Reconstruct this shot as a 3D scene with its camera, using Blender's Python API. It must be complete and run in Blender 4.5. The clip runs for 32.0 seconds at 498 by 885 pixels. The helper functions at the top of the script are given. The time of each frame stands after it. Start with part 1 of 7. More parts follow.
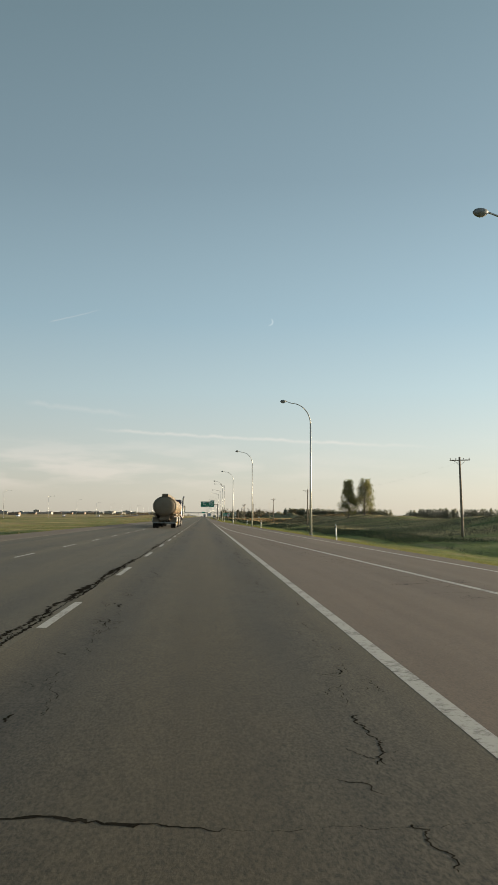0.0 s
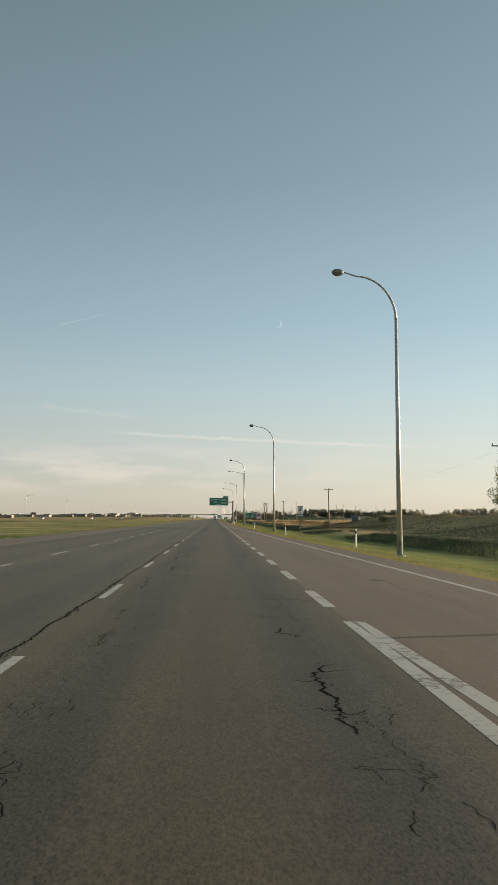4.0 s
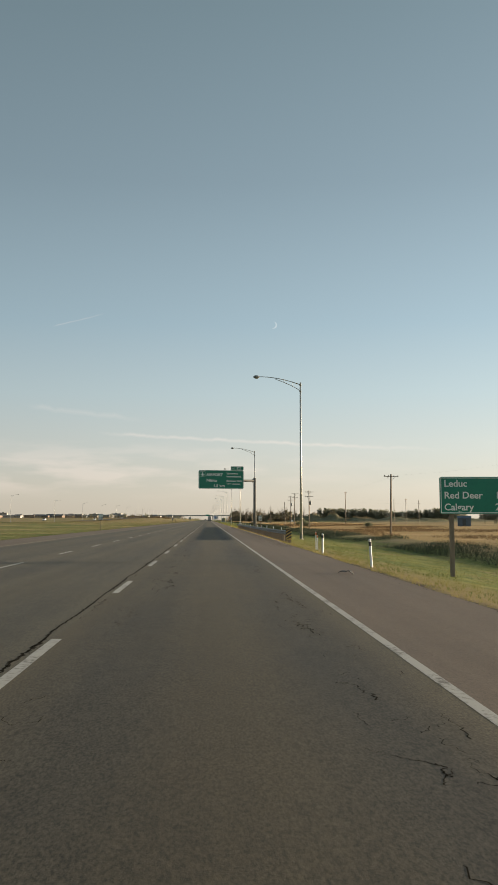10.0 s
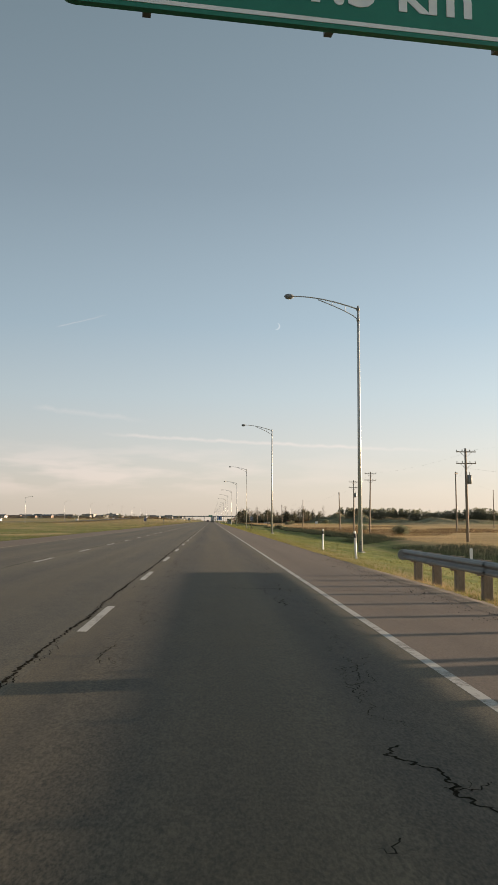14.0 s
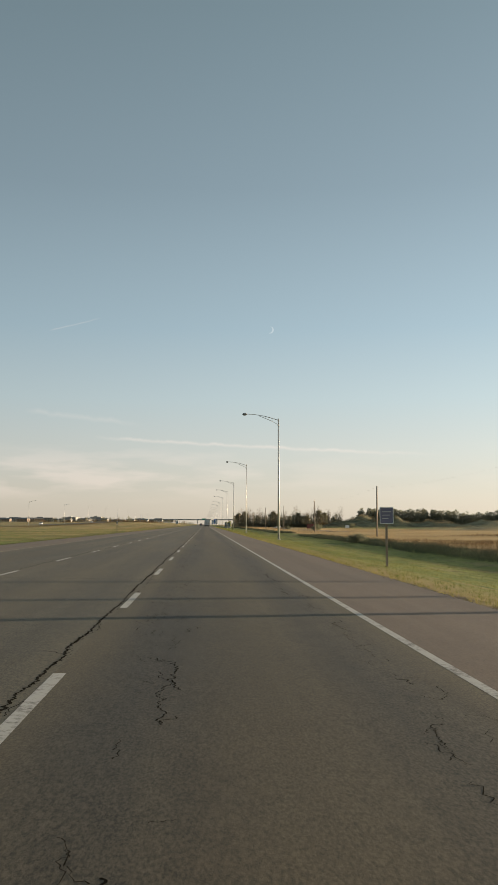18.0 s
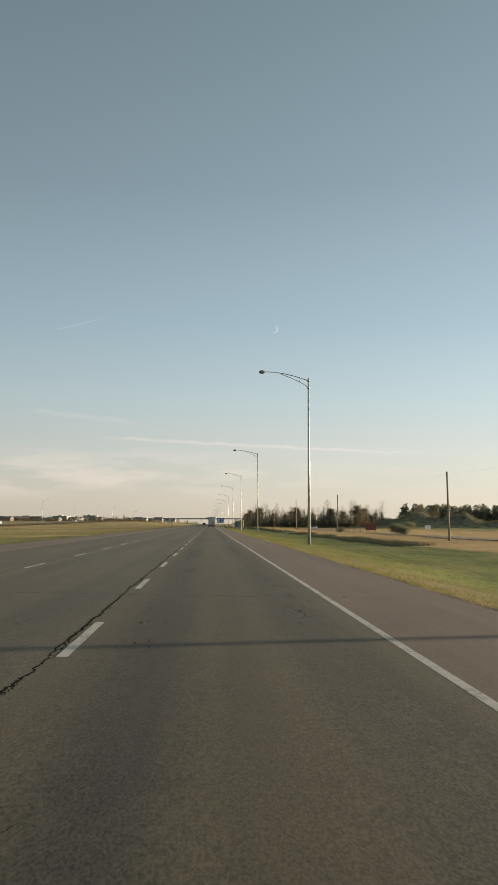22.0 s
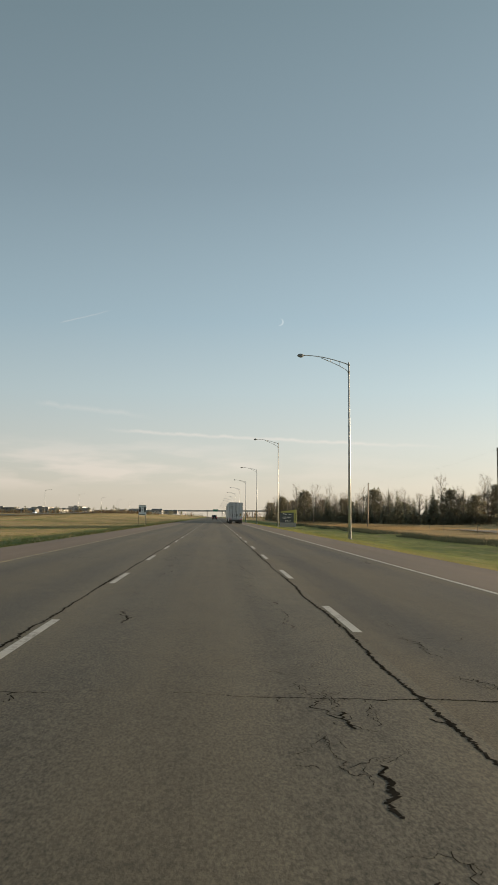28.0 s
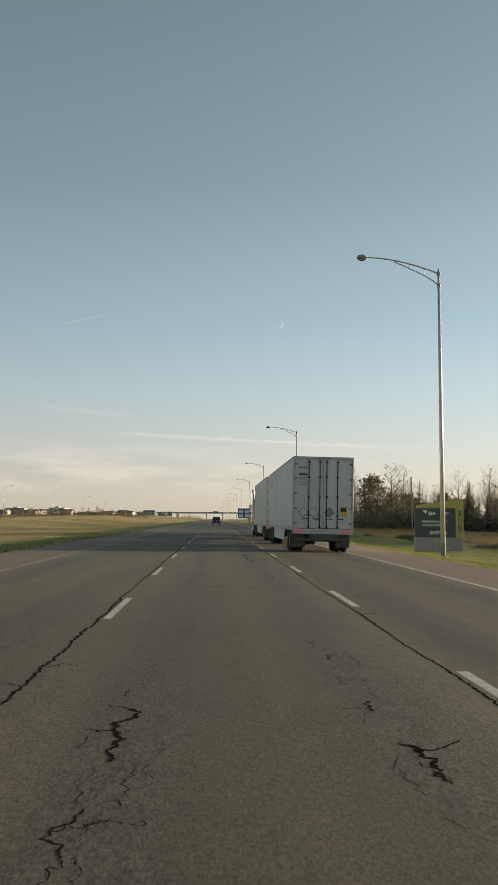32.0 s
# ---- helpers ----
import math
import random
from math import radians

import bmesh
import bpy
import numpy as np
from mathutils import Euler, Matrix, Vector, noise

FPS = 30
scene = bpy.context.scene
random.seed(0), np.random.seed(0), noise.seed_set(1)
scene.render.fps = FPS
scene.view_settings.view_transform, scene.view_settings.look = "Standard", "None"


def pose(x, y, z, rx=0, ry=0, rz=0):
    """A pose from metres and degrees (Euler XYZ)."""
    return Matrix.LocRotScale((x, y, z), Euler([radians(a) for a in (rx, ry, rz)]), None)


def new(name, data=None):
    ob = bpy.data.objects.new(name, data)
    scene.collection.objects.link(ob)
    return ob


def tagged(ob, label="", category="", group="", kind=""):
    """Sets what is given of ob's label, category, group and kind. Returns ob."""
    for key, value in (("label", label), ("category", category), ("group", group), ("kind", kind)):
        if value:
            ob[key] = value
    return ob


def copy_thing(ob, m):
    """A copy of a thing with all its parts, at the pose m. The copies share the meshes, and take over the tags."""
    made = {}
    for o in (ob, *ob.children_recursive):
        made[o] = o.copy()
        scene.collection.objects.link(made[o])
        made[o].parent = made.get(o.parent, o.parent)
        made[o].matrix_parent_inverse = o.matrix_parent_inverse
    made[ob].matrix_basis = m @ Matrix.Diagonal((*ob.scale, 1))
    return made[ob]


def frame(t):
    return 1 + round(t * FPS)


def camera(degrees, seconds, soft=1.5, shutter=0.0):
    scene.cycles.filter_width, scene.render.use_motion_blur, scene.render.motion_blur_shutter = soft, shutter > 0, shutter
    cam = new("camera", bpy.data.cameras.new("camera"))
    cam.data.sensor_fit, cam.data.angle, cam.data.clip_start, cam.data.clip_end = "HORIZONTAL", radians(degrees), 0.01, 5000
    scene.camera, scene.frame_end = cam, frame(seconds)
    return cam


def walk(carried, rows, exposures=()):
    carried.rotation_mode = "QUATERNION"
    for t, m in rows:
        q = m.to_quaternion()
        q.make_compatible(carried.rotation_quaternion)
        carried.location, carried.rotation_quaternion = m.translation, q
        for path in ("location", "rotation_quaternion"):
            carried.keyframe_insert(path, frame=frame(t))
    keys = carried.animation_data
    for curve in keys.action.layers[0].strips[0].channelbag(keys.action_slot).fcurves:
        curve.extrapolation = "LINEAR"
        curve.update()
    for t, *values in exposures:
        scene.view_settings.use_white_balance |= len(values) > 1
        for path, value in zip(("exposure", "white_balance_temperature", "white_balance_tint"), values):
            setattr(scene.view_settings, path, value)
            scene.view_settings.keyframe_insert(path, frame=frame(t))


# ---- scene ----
# The road runs along +y; x is to the right; lane surface at x = 0 is z = 0.
cam = camera(32.56, 32.0, soft=1.5)
# seconds, x, y, z, yaw, pitch, lean
DRIVE = [
    (0, 0.086, -0.00, 1.337, -2.986, 4.955, -0.170),
    (0.5, 0.110, 16.20, 1.337, -2.862, 4.829, -0.107),
    (1, 0.126, 32.39, 1.338, -2.813, 4.996, -0.039),
    (1.5, 0.120, 48.59, 1.335, -2.699, 5.033, 0.004),
    (2, 0.098, 64.77, 1.338, -2.596, 5.272, -0.099),
    (2.5, 0.068, 80.95, 1.337, -2.427, 5.005, 0.032),
    (3, 0.054, 97.13, 1.338, -2.371, 4.961, 0.080),
    (3.5, 0.042, 113.32, 1.339, -2.312, 5.050, 0.111),
    (5.5, 0.095, 178.08, 1.335, -2.619, 5.116, 0.083),
    (6, -0.003, 194.31, 1.337, -2.695, 5.347, 0.061),
    (6.5, -0.135, 210.55, 1.347, -2.565, 5.281, 0.053),
    (7, -0.236, 226.77, 1.343, -2.577, 5.308, 0.109),
    (7.5, -0.294, 242.98, 1.345, -2.637, 5.321, 0.089),
    (8, -0.325, 259.20, 1.345, -2.542, 5.120, 0.066),
    (8.5, -0.312, 275.43, 1.344, -2.581, 5.109, 0.041),
    (9, -0.282, 291.66, 1.344, -2.633, 5.110, -0.047),
    (9.5, -0.213, 307.88, 1.342, -2.718, 5.125, 0.005),
    (10, -0.138, 324.11, 1.341, -2.703, 5.162, 0.055),
    (10.5, -0.103, 340.33, 1.342, -2.696, 5.191, 0.020),
    (11, -0.089, 356.55, 1.340, -2.665, 5.179, -0.023),
    (11.5, -0.078, 372.77, 1.338, -2.696, 5.125, 0.030),
    (12, -0.089, 388.98, 1.343, -2.608, 5.147, 0.062),
    (12.5, -0.159, 405.19, 1.341, -2.553, 5.249, 0.065),
    (13, -0.226, 421.39, 1.341, -2.558, 5.209, -0.056),
    (13.5, -0.252, 437.58, 1.348, -2.529, 5.223, -0.232),
    (14, -0.280, 453.77, 1.341, -2.505, 5.236, -0.097),
    (14.5, -0.290, 469.95, 1.345, -2.563, 5.229, 0.005),
    (16.5, -0.394, 534.60, 1.348, -2.260, 5.198, 0.073),
    (17, -0.457, 550.78, 1.344, -2.553, 5.307, -0.015),
    (17.5, -0.513, 566.96, 1.353, -2.805, 5.649, -0.196),
    (18, -0.530, 583.15, 1.345, -2.942, 5.476, -0.047),
    (18.5, -0.415, 599.32, 1.345, -2.975, 5.557, 0.019),
    (19, -0.305, 615.50, 1.347, -2.991, 5.548, 0.002),
    (19.5, -0.208, 631.68, 1.344, -3.069, 5.465, -0.009),
    (20, -0.131, 647.88, 1.354, -3.132, 5.508, 0.010),
    (20.5, -0.138, 664.10, 1.341, -3.072, 5.349, -0.053),
    (21, -0.157, 680.31, 1.345, -2.846, 5.292, -0.144),
    (21.5, -0.240, 696.52, 1.347, -2.953, 5.517, -0.057),
    (22, -0.347, 712.73, 1.349, -2.645, 5.439, -0.040),
    (22.5, -0.456, 728.94, 1.352, -2.225, 4.863, -0.013),
    (23, -0.626, 745.16, 1.359, -2.187, 4.791, -0.105),
    (23.5, -0.833, 761.38, 1.354, -2.173, 4.790, -0.017),
    (24, -1.106, 777.59, 1.364, -2.118, 4.803, -0.019),
    (24.5, -1.469, 793.80, 1.369, -2.106, 4.801, 0.028),
    (25, -1.853, 809.99, 1.375, -2.113, 4.841, 0.003),
    (25.5, -2.222, 826.18, 1.387, -2.056, 4.864, -0.075),
    (27.5, -3.353, 890.88, 1.406, -2.345, 4.854, -0.115),
    (28, -3.515, 907.04, 1.407, -2.284, 4.960, -0.174),
    (28.5, -3.647, 923.19, 1.410, -2.318, 4.936, -0.093),
    (29, -3.751, 939.34, 1.413, -2.381, 4.988, -0.047),
    (29.5, -3.835, 955.49, 1.418, -2.418, 5.072, 0.040),
    (30, -3.906, 971.65, 1.419, -2.408, 5.163, 0.110),
    (30.5, -3.973, 987.82, 1.422, -2.410, 5.200, 0.129),
    (31, -4.029, 1003.99, 1.421, -2.353, 5.156, 0.028),
    (31.5, -4.068, 1020.15, 1.421, -2.327, 5.080, -0.106),
    (32, -4.095, 1036.31, 1.430, -2.317, 5.128, -0.191),
]
walk(cam, [(t, pose(x, y, z, 90 + pitch, 0, yaw) @ pose(0, 0, 0, 0, 0, -lean)) for t, x, y, z, yaw, pitch, lean in DRIVE],
     exposures=[(0, 1.48, 6340, 6.0), (3, 1.48, 6400, 6.5), (8, 1.48, 6520, 9.0), (13.4, 1.48, 6560, 10.5), (14, 1.56, 6600, 15.0), (14.6, 1.49, 6560, 10.5), (20, 1.49, 6580, 10.0), (32, 1.49, 6580, 9.5)])

# ---- light ----
SUN_EL, SUN_AZ = 5.0, 16.0        # degrees up; degrees ahead of due right
sun_dir = Vector((math.cos(radians(SUN_AZ)) * math.cos(radians(SUN_EL)), math.sin(radians(SUN_AZ)) * math.cos(radians(SUN_EL)), math.sin(radians(SUN_EL))))
sun = new("sun", bpy.data.lights.new("sun", "SUN"))
sun.data.energy, sun.data.angle, sun.data.color = 3.6, radians(0.6), (1.0, 0.80, 0.57)
sun.rotation_euler = (-sun_dir).to_track_quat("-Z", "Y").to_euler()


def nodes_of(tree):
    tree.nodes.clear()

    def add(kind, values=(), **props):
        n = tree.nodes.new(kind)
        for k, v in props.items():
            set_prop(n, k, v)
        for k, v in dict(values).items():
            if isinstance(v, bpy.types.NodeSocket):
                tree.links.new(v, n.inputs[k])
            else:
                n.inputs[k].default_value = v
        return n
    return add


def set_prop(n, k, v):
    if k == "operation":
        n.operation = v
    elif k == "blend_type":
        n.blend_type = v
    elif k == "data_type":
        n.data_type = v
    elif k == "sky_type":
        n.sky_type = v
    elif k == "feature":
        n.feature = v
    elif k == "noise_dimensions":
        n.noise_dimensions = v
    elif k == "interpolation":
        n.color_ramp.interpolation = v
    elif k == "stops":
        r = n.color_ramp
        while len(r.elements) < len(v):
            r.elements.new(0.5)
        for e, (p, c) in zip(r.elements, v):
            e.position = p
            e.color = (c, c, c, 1) if not isinstance(c, tuple) else (*c, 1)


world = bpy.data.worlds.new("evening_sky")
scene.world = world
world.use_nodes = True
W = nodes_of(world.node_tree)
sky = W("ShaderNodeTexSky", sky_type="NISHITA")
sky.sun_disc = False
sky.sun_elevation, sky.sun_rotation = radians(SUN_EL), radians(90 - SUN_AZ)
sky.altitude, sky.air_density, sky.dust_density, sky.ozone_density = 700, 1.0, 1.2, 1.6
coord = W("ShaderNodeTexCoord")
split = W("ShaderNodeSeparateXYZ", {0: coord.outputs["Generated"]})


def wmath(op, a, b=0.0, c=0.0):
    return W("ShaderNodeMath", {0: a, 1: b, 2: c}, operation=op).outputs[0]


def wmix(fac, a, b, blend="MIX"):
    n = W("ShaderNodeMix", data_type="RGBA", blend_type=blend)
    for k, v in ((0, fac), (6, a), (7, b)):
        if isinstance(v, bpy.types.NodeSocket):
            world.node_tree.links.new(v, n.inputs[k])
        else:
            n.inputs[k].default_value = v
    return n.outputs[2]


up = split.outputs[2]
soft_sky = W("ShaderNodeHueSaturation", {"Saturation": 0.62, "Value": 1.0, "Color": sky.outputs[0]}).outputs[0]
# dusty evening air: pale and rosy low down, grey-teal overhead
haze = W("ShaderNodeValToRGB", {"Fac": up}, stops=[(0, (0.635, 0.572, 0.480)), (0.03, (0.645, 0.598, 0.520)), (0.08, (0.598, 0.615, 0.585)), (0.144, (0.491, 0.5906, 0.6172)), (0.225, (0.353, 0.482, 0.551)), (0.375, (0.234, 0.325, 0.375)), (0.54, (0.170, 0.247, 0.279)), (1.0, (0.148, 0.220, 0.270))])
veil = wmix(1.0, haze.outputs[0], (3.75, 3.75, 3.75, 1), "MULTIPLY")
soft_sky = wmix(0.78, soft_sky, veil)
# the air glows more on the side of the low sun
side_glow = W("ShaderNodeMapRange", {"Value": split.outputs[0], "From Min": -0.3, "From Max": 0.4, "To Min": 0.90, "To Max": 1.16}).outputs[0]
soft_sky = wmix(1.0, soft_sky, W("ShaderNodeCombineColor", {0: side_glow, 1: side_glow, 2: side_glow}).outputs[0], "MULTIPLY")
# and far more round the sun itself, well off to the right of the road
to_sun = W("ShaderNodeVectorMath", {0: coord.outputs["Generated"], 1: sun_dir}, operation="DOT_PRODUCT").outputs["Value"]
halo = W("ShaderNodeMapRange", {"Value": to_sun, "From Min": 0.66, "From Max": 1.0}).outputs[0]
soft_sky = wmix(1.0, soft_sky, wmix(wmath("MULTIPLY", halo, halo), (1, 1, 1, 1), (5.0, 4.3, 3.3, 1)), "MULTIPLY")
# thin evening clouds low over the horizon
az = wmath("ARCTAN2", split.outputs[0], split.outputs[1])
band = W("ShaderNodeCombineXYZ", {0: wmath("MULTIPLY", az, 9.0), 1: wmath("MULTIPLY", up, 48.0), 2: 0.0})
cloud = W("ShaderNodeTexNoise", {"Vector": band.outputs[0], "Scale": 1.0, "Detail": 4.0, "Roughness": 0.48})
cloud_lo = W("ShaderNodeMapRange", {"Value": cloud.outputs["Fac"], "From Min": 0.44, "From Max": 0.60}).outputs[0]
height_gate = wmath("MULTIPLY", W("ShaderNodeMapRange", {"Value": up, "From Min": 0.022, "From Max": 0.045}).outputs[0],
                    W("ShaderNodeMapRange", {"Value": up, "From Min": 0.095, "From Max": 0.062}).outputs[0])
cloud_amt = wmath("MULTIPLY", cloud_lo, wmath("MULTIPLY", height_gate, wmath("MULTIPLY", W("ShaderNodeMapRange", {"Value": az, "From Min": radians(10), "From Max": radians(-6), "To Min": 0.25, "To Max": 1.0}).outputs[0], 0.6)))


def streak(az0, az1, up0, up1, width, amount):
    """A condensation trail between two directions, broken up by noise."""
    along = W("ShaderNodeMapRange", {"Value": az, "From Min": radians(az0), "From Max": radians(az1)}).outputs[0]
    mid = wmath("MULTIPLY_ADD", along, math.sin(radians(up1)) - math.sin(radians(up0)), math.sin(radians(up0)))
    wob = W("ShaderNodeTexNoise", {"Vector": W("ShaderNodeCombineXYZ", {0: wmath("MULTIPLY", az, 60.0), 1: up0, 2: 0.0}).outputs[0], "Scale": 1.0, "Detail": 4.0})
    off = wmath("ABSOLUTE", wmath("SUBTRACT", wmath("SUBTRACT", up, mid), wmath("MULTIPLY", wmath("SUBTRACT", wob.outputs["Fac"], 0.5), width * 2.0)))
    core = W("ShaderNodeMapRange", {"Value": off, "From Min": width, "From Max": 0.0}).outputs[0]
    ends = wmath("MULTIPLY", W("ShaderNodeMapRange", {"Value": along, "From Min": 0.0, "From Max": 0.12}).outputs[0],
                 W("ShaderNodeMapRange", {"Value": along, "From Min": 1.0, "From Max": 0.7}).outputs[0])
    return wmath("MULTIPLY", wmath("MULTIPLY", core, ends), wmath("MULTIPLY", wmath("ADD", wob.outputs["Fac"], 0.2), amount))


trail = wmath("ADD", streak(-7.5, 16.0, 5.75, 4.55, 0.0027, 0.75), streak(-10.5, -7.0, 12.6, 13.6, 0.0011, 0.5))
trail = wmath("ADD", trail, streak(-12.0, -4.0, 7.4, 6.6, 0.004, 0.3))
white = wmix(1.0, soft_sky, (1.22, 1.14, 1.1, 1), "MULTIPLY")
clouded = wmix(wmath("MINIMUM", wmath("ADD", cloud_amt, trail), 1.0), soft_sky, wmix(0.4, white, (3.6, 3.1, 2.85, 1)))


def disc(a, u, r):
    d = Vector((math.sin(radians(a)) * math.cos(radians(u)), math.cos(radians(a)) * math.cos(radians(u)), math.sin(radians(u))))
    v = W("ShaderNodeVectorMath", {0: coord.outputs["Generated"], 1: d}, operation="DISTANCE").outputs["Value"]
    return W("ShaderNodeMapRange", {"Value": v, "From Min": radians(r) * 1.08, "From Max": radians(r) * 0.92}).outputs[0]


MOON_AZ, MOON_UP = 4.391, 12.99
crescent = wmath("MULTIPLY", disc(MOON_AZ, MOON_UP, 0.23), wmath("SUBTRACT", 1.0, disc(MOON_AZ - 0.10, MOON_UP + 0.03, 0.23)))
moonlit = wmix(wmath("MULTIPLY", crescent, 0.2), clouded, (4.5, 4.4, 4.2, 1))
back = W("ShaderNodeBackground", {"Color": moonlit, "Strength": 0.095})
W("ShaderNodeOutputWorld", {"Surface": back.outputs[0]})

# ---- materials ----
def material(name, colors, rough=0.7, metal=0.0, grain=30.0, patch=1.5, bump=0.15, bump_scale=None, stretch=(1, 1, 1), spread=(0.35, 0.65), spec=0.5, dist=0.01):
    """A surface with two colours mixed by coarse patches and fine grain, and a fine relief."""
    m = bpy.data.materials.new(name)
    m.use_nodes = True
    N = nodes_of(m.node_tree)
    co = N("ShaderNodeTexCoord")
    at = N("ShaderNodeMapping", {"Vector": co.outputs["Object"], "Scale": stretch}).outputs[0]
    big = N("ShaderNodeTexNoise", {"Vector": at, "Scale": patch, "Detail": 5.0, "Roughness": 0.6})
    fine = N("ShaderNodeTexNoise", {"Vector": at, "Scale": grain, "Detail": 4.0, "Roughness": 0.65})
    mixed = N("ShaderNodeMath", {0: big.outputs["Fac"], 1: 0.6, 2: N("ShaderNodeMath", {0: fine.outputs["Fac"], 1: 0.4}, operation="MULTIPLY").outputs[0]}, operation="MULTIPLY_ADD")
    fac = N("ShaderNodeMapRange", {"Value": mixed.outputs[0], "From Min": spread[0], "From Max": spread[1]}).outputs[0]
    ramp = N("ShaderNodeValToRGB", {"Fac": fac}, stops=[(i / max(1, len(colors) - 1), tuple(c)) for i, c in enumerate(colors)])
    rnd = N("ShaderNodeObjectInfo")
    vary = N("ShaderNodeHueSaturation", {"Value": N("ShaderNodeMapRange", {"Value": rnd.outputs["Random"], "To Min": 0.92, "To Max": 1.08}).outputs[0], "Color": ramp.outputs[0]})
    relief = N("ShaderNodeBump", {"Strength": bump, "Distance": dist, "Height": fine.outputs["Fac"] if not bump_scale else N("ShaderNodeTexNoise", {"Vector": at, "Scale": bump_scale, "Detail": 6.0}).outputs["Fac"]})
    b = N("ShaderNodeBsdfPrincipled", {"Base Color": vary.outputs[0], "Metallic": metal, "Normal": relief.outputs[0], "Specular IOR Level": spec,
                                       "Roughness": N("ShaderNodeMapRange", {"Value": fine.outputs["Fac"], "To Min": max(0.02, rough - 0.12), "To Max": min(1.0, rough + 0.12)}).outputs[0]})
    N("ShaderNodeOutputMaterial", {"Surface": b.outputs[0]})
    return m


def glowing(name, color, strength):
    m = bpy.data.materials.new(name)
    m.use_nodes = True
    N = nodes_of(m.node_tree)
    e = N("ShaderNodeBsdfPrincipled", {"Base Color": (*color, 1), "Roughness": 0.3, "Emission Color": (*color, 1), "Emission Strength": strength})
    N("ShaderNodeOutputMaterial", {"Surface": e.outputs[0]})
    return m


def asphalt(name, dark, light, tint, tracks=0.0):
    """Old tar-bound road surface: stones, wheel paths along y, stains."""
    m = bpy.data.materials.new(name)
    m.use_nodes = True
    N = nodes_of(m.node_tree)
    co = N("ShaderNodeTexCoord").outputs["Object"]

    def noise_at(scale, detail, stretch=(1, 1, 1), rough=0.6):
        return N("ShaderNodeTexNoise", {"Vector": N("ShaderNodeMapping", {"Vector": co, "Scale": stretch}).outputs[0], "Scale": scale, "Detail": detail, "Roughness": rough}).outputs["Fac"]

    def mth(op, a, b=0.0, c=0.0):
        return N("ShaderNodeMath", {0: a, 1: b, 2: c}, operation=op).outputs[0]

    def mix(f, a, b, blend="MIX"):
        n = N("ShaderNodeMix", data_type="RGBA", blend_type=blend)
        for k, v in ((0, f), (6, a), (7, b)):
            if isinstance(v, bpy.types.NodeSocket):
                m.node_tree.links.new(v, n.inputs[k])
            else:
                n.inputs[k].default_value = v
        return n.outputs[2]
    def ramp(v, a, b, c=0.0, d=1.0):
        return N("ShaderNodeMapRange", {"Value": v, "From Min": a, "From Max": b, "To Min": c, "To Max": d}).outputs[0]

    stones = ramp(noise_at(60.0, 2.0, (1, 0.38, 1), 0.7), 0.36, 0.64)
    chips = noise_at(28.0, 5.0, (1, 0.4, 1), 0.85)
    lumps = noise_at(5.5, 6.0, (1, 0.5, 1), 0.8)
    ravel = noise_at(1.7, 5.0, (1, 0.45, 1), 0.65)
    streaks = noise_at(1.0, 4.0, (1.3, 0.03, 1))
    clouds = noise_at(0.22, 5.0, (1, 0.35, 1))
    sheet = mix(ramp(mth("ADD", mth("MULTIPLY", streaks, 0.55), mth("MULTIPLY", clouds, 0.45)), 0.39, 0.61), (*dark, 1), (*light, 1))
    sheet = mix(ramp(noise_at(0.5, 6.0), 0.5, 0.75, 0.0, 0.55), sheet, (*tint, 1))
    open_stone = 0.36
    if tracks:
        # each lane: two polished wheel paths, tinted blue in place of reflected sky, an oily brown crown between them,
        # dusty strips along the joints
        x = N("ShaderNodeSeparateXYZ", {0: co}).outputs[0]
        x = mth("ADD", x, mth("MULTIPLY", mth("SUBTRACT", noise_at(0.9, 3.0, (1, 0.12, 1)), 0.5), 0.55))
        a = mth("ABSOLUTE", mth("SUBTRACT", mth("WRAP", mth("ADD", x, 1.83), 3.66, 0.0), 1.83))
        wheel_path = mth("MULTIPLY", ramp(a, 0.40, 0.85), ramp(a, 1.60, 1.15))
        crown = ramp(a, 0.75, 0.15)
        joint = ramp(a, 1.45, 1.80)
        patchy = ramp(noise_at(0.35, 5.0, (1, 0.16, 1)), 0.36, 0.60, 0.25, 1.0)
        sheet = mix(mth("MULTIPLY", mth("MULTIPLY", wheel_path, patchy), tracks), sheet, (dark[0] * 0.66, dark[1] * 0.72, dark[2] * 0.86, 1))
        sheet = mix(mth("MULTIPLY", crown, 0.5 * tracks), sheet, (light[0] * 0.80, light[1] * 0.75, light[2] * 0.66, 1))
        sheet = mix(mth("MULTIPLY", joint, 0.6 * tracks), sheet, (light[0] * 1.15, light[1] * 1.10, light[2] * 1.02, 1))
        open_stone = ramp(wheel_path, 0.0, 1.0, 0.7, 1.0)
    pits = ramp(mth("ADD", mth("ADD", mth("MULTIPLY", chips, 0.60), mth("MULTIPLY", lumps, 0.25)), mth("MULTIPLY", ravel, 0.15)), 0.34, 0.66, -1.0, 1.0)
    grit = mth("ADD", mth("MULTIPLY", pits, 0.46), mth("MULTIPLY", mth("SUBTRACT", stones, 0.5), 0.85))
    speck = mth("MULTIPLY_ADD", grit, open_stone, 1.0)
    sheet = mix(1.0, sheet, N("ShaderNodeCombineColor", {0: speck, 1: speck, 2: speck}).outputs[0], "MULTIPLY")
    rough = ramp(clouds, 0.0, 1.0, 0.68, 0.92)
    relief = N("ShaderNodeBump", {"Strength": 0.35, "Distance": 0.004, "Height": mth("ADD", noise_at(75.0, 3.0, rough=0.75), mth("MULTIPLY", chips, 0.35))})
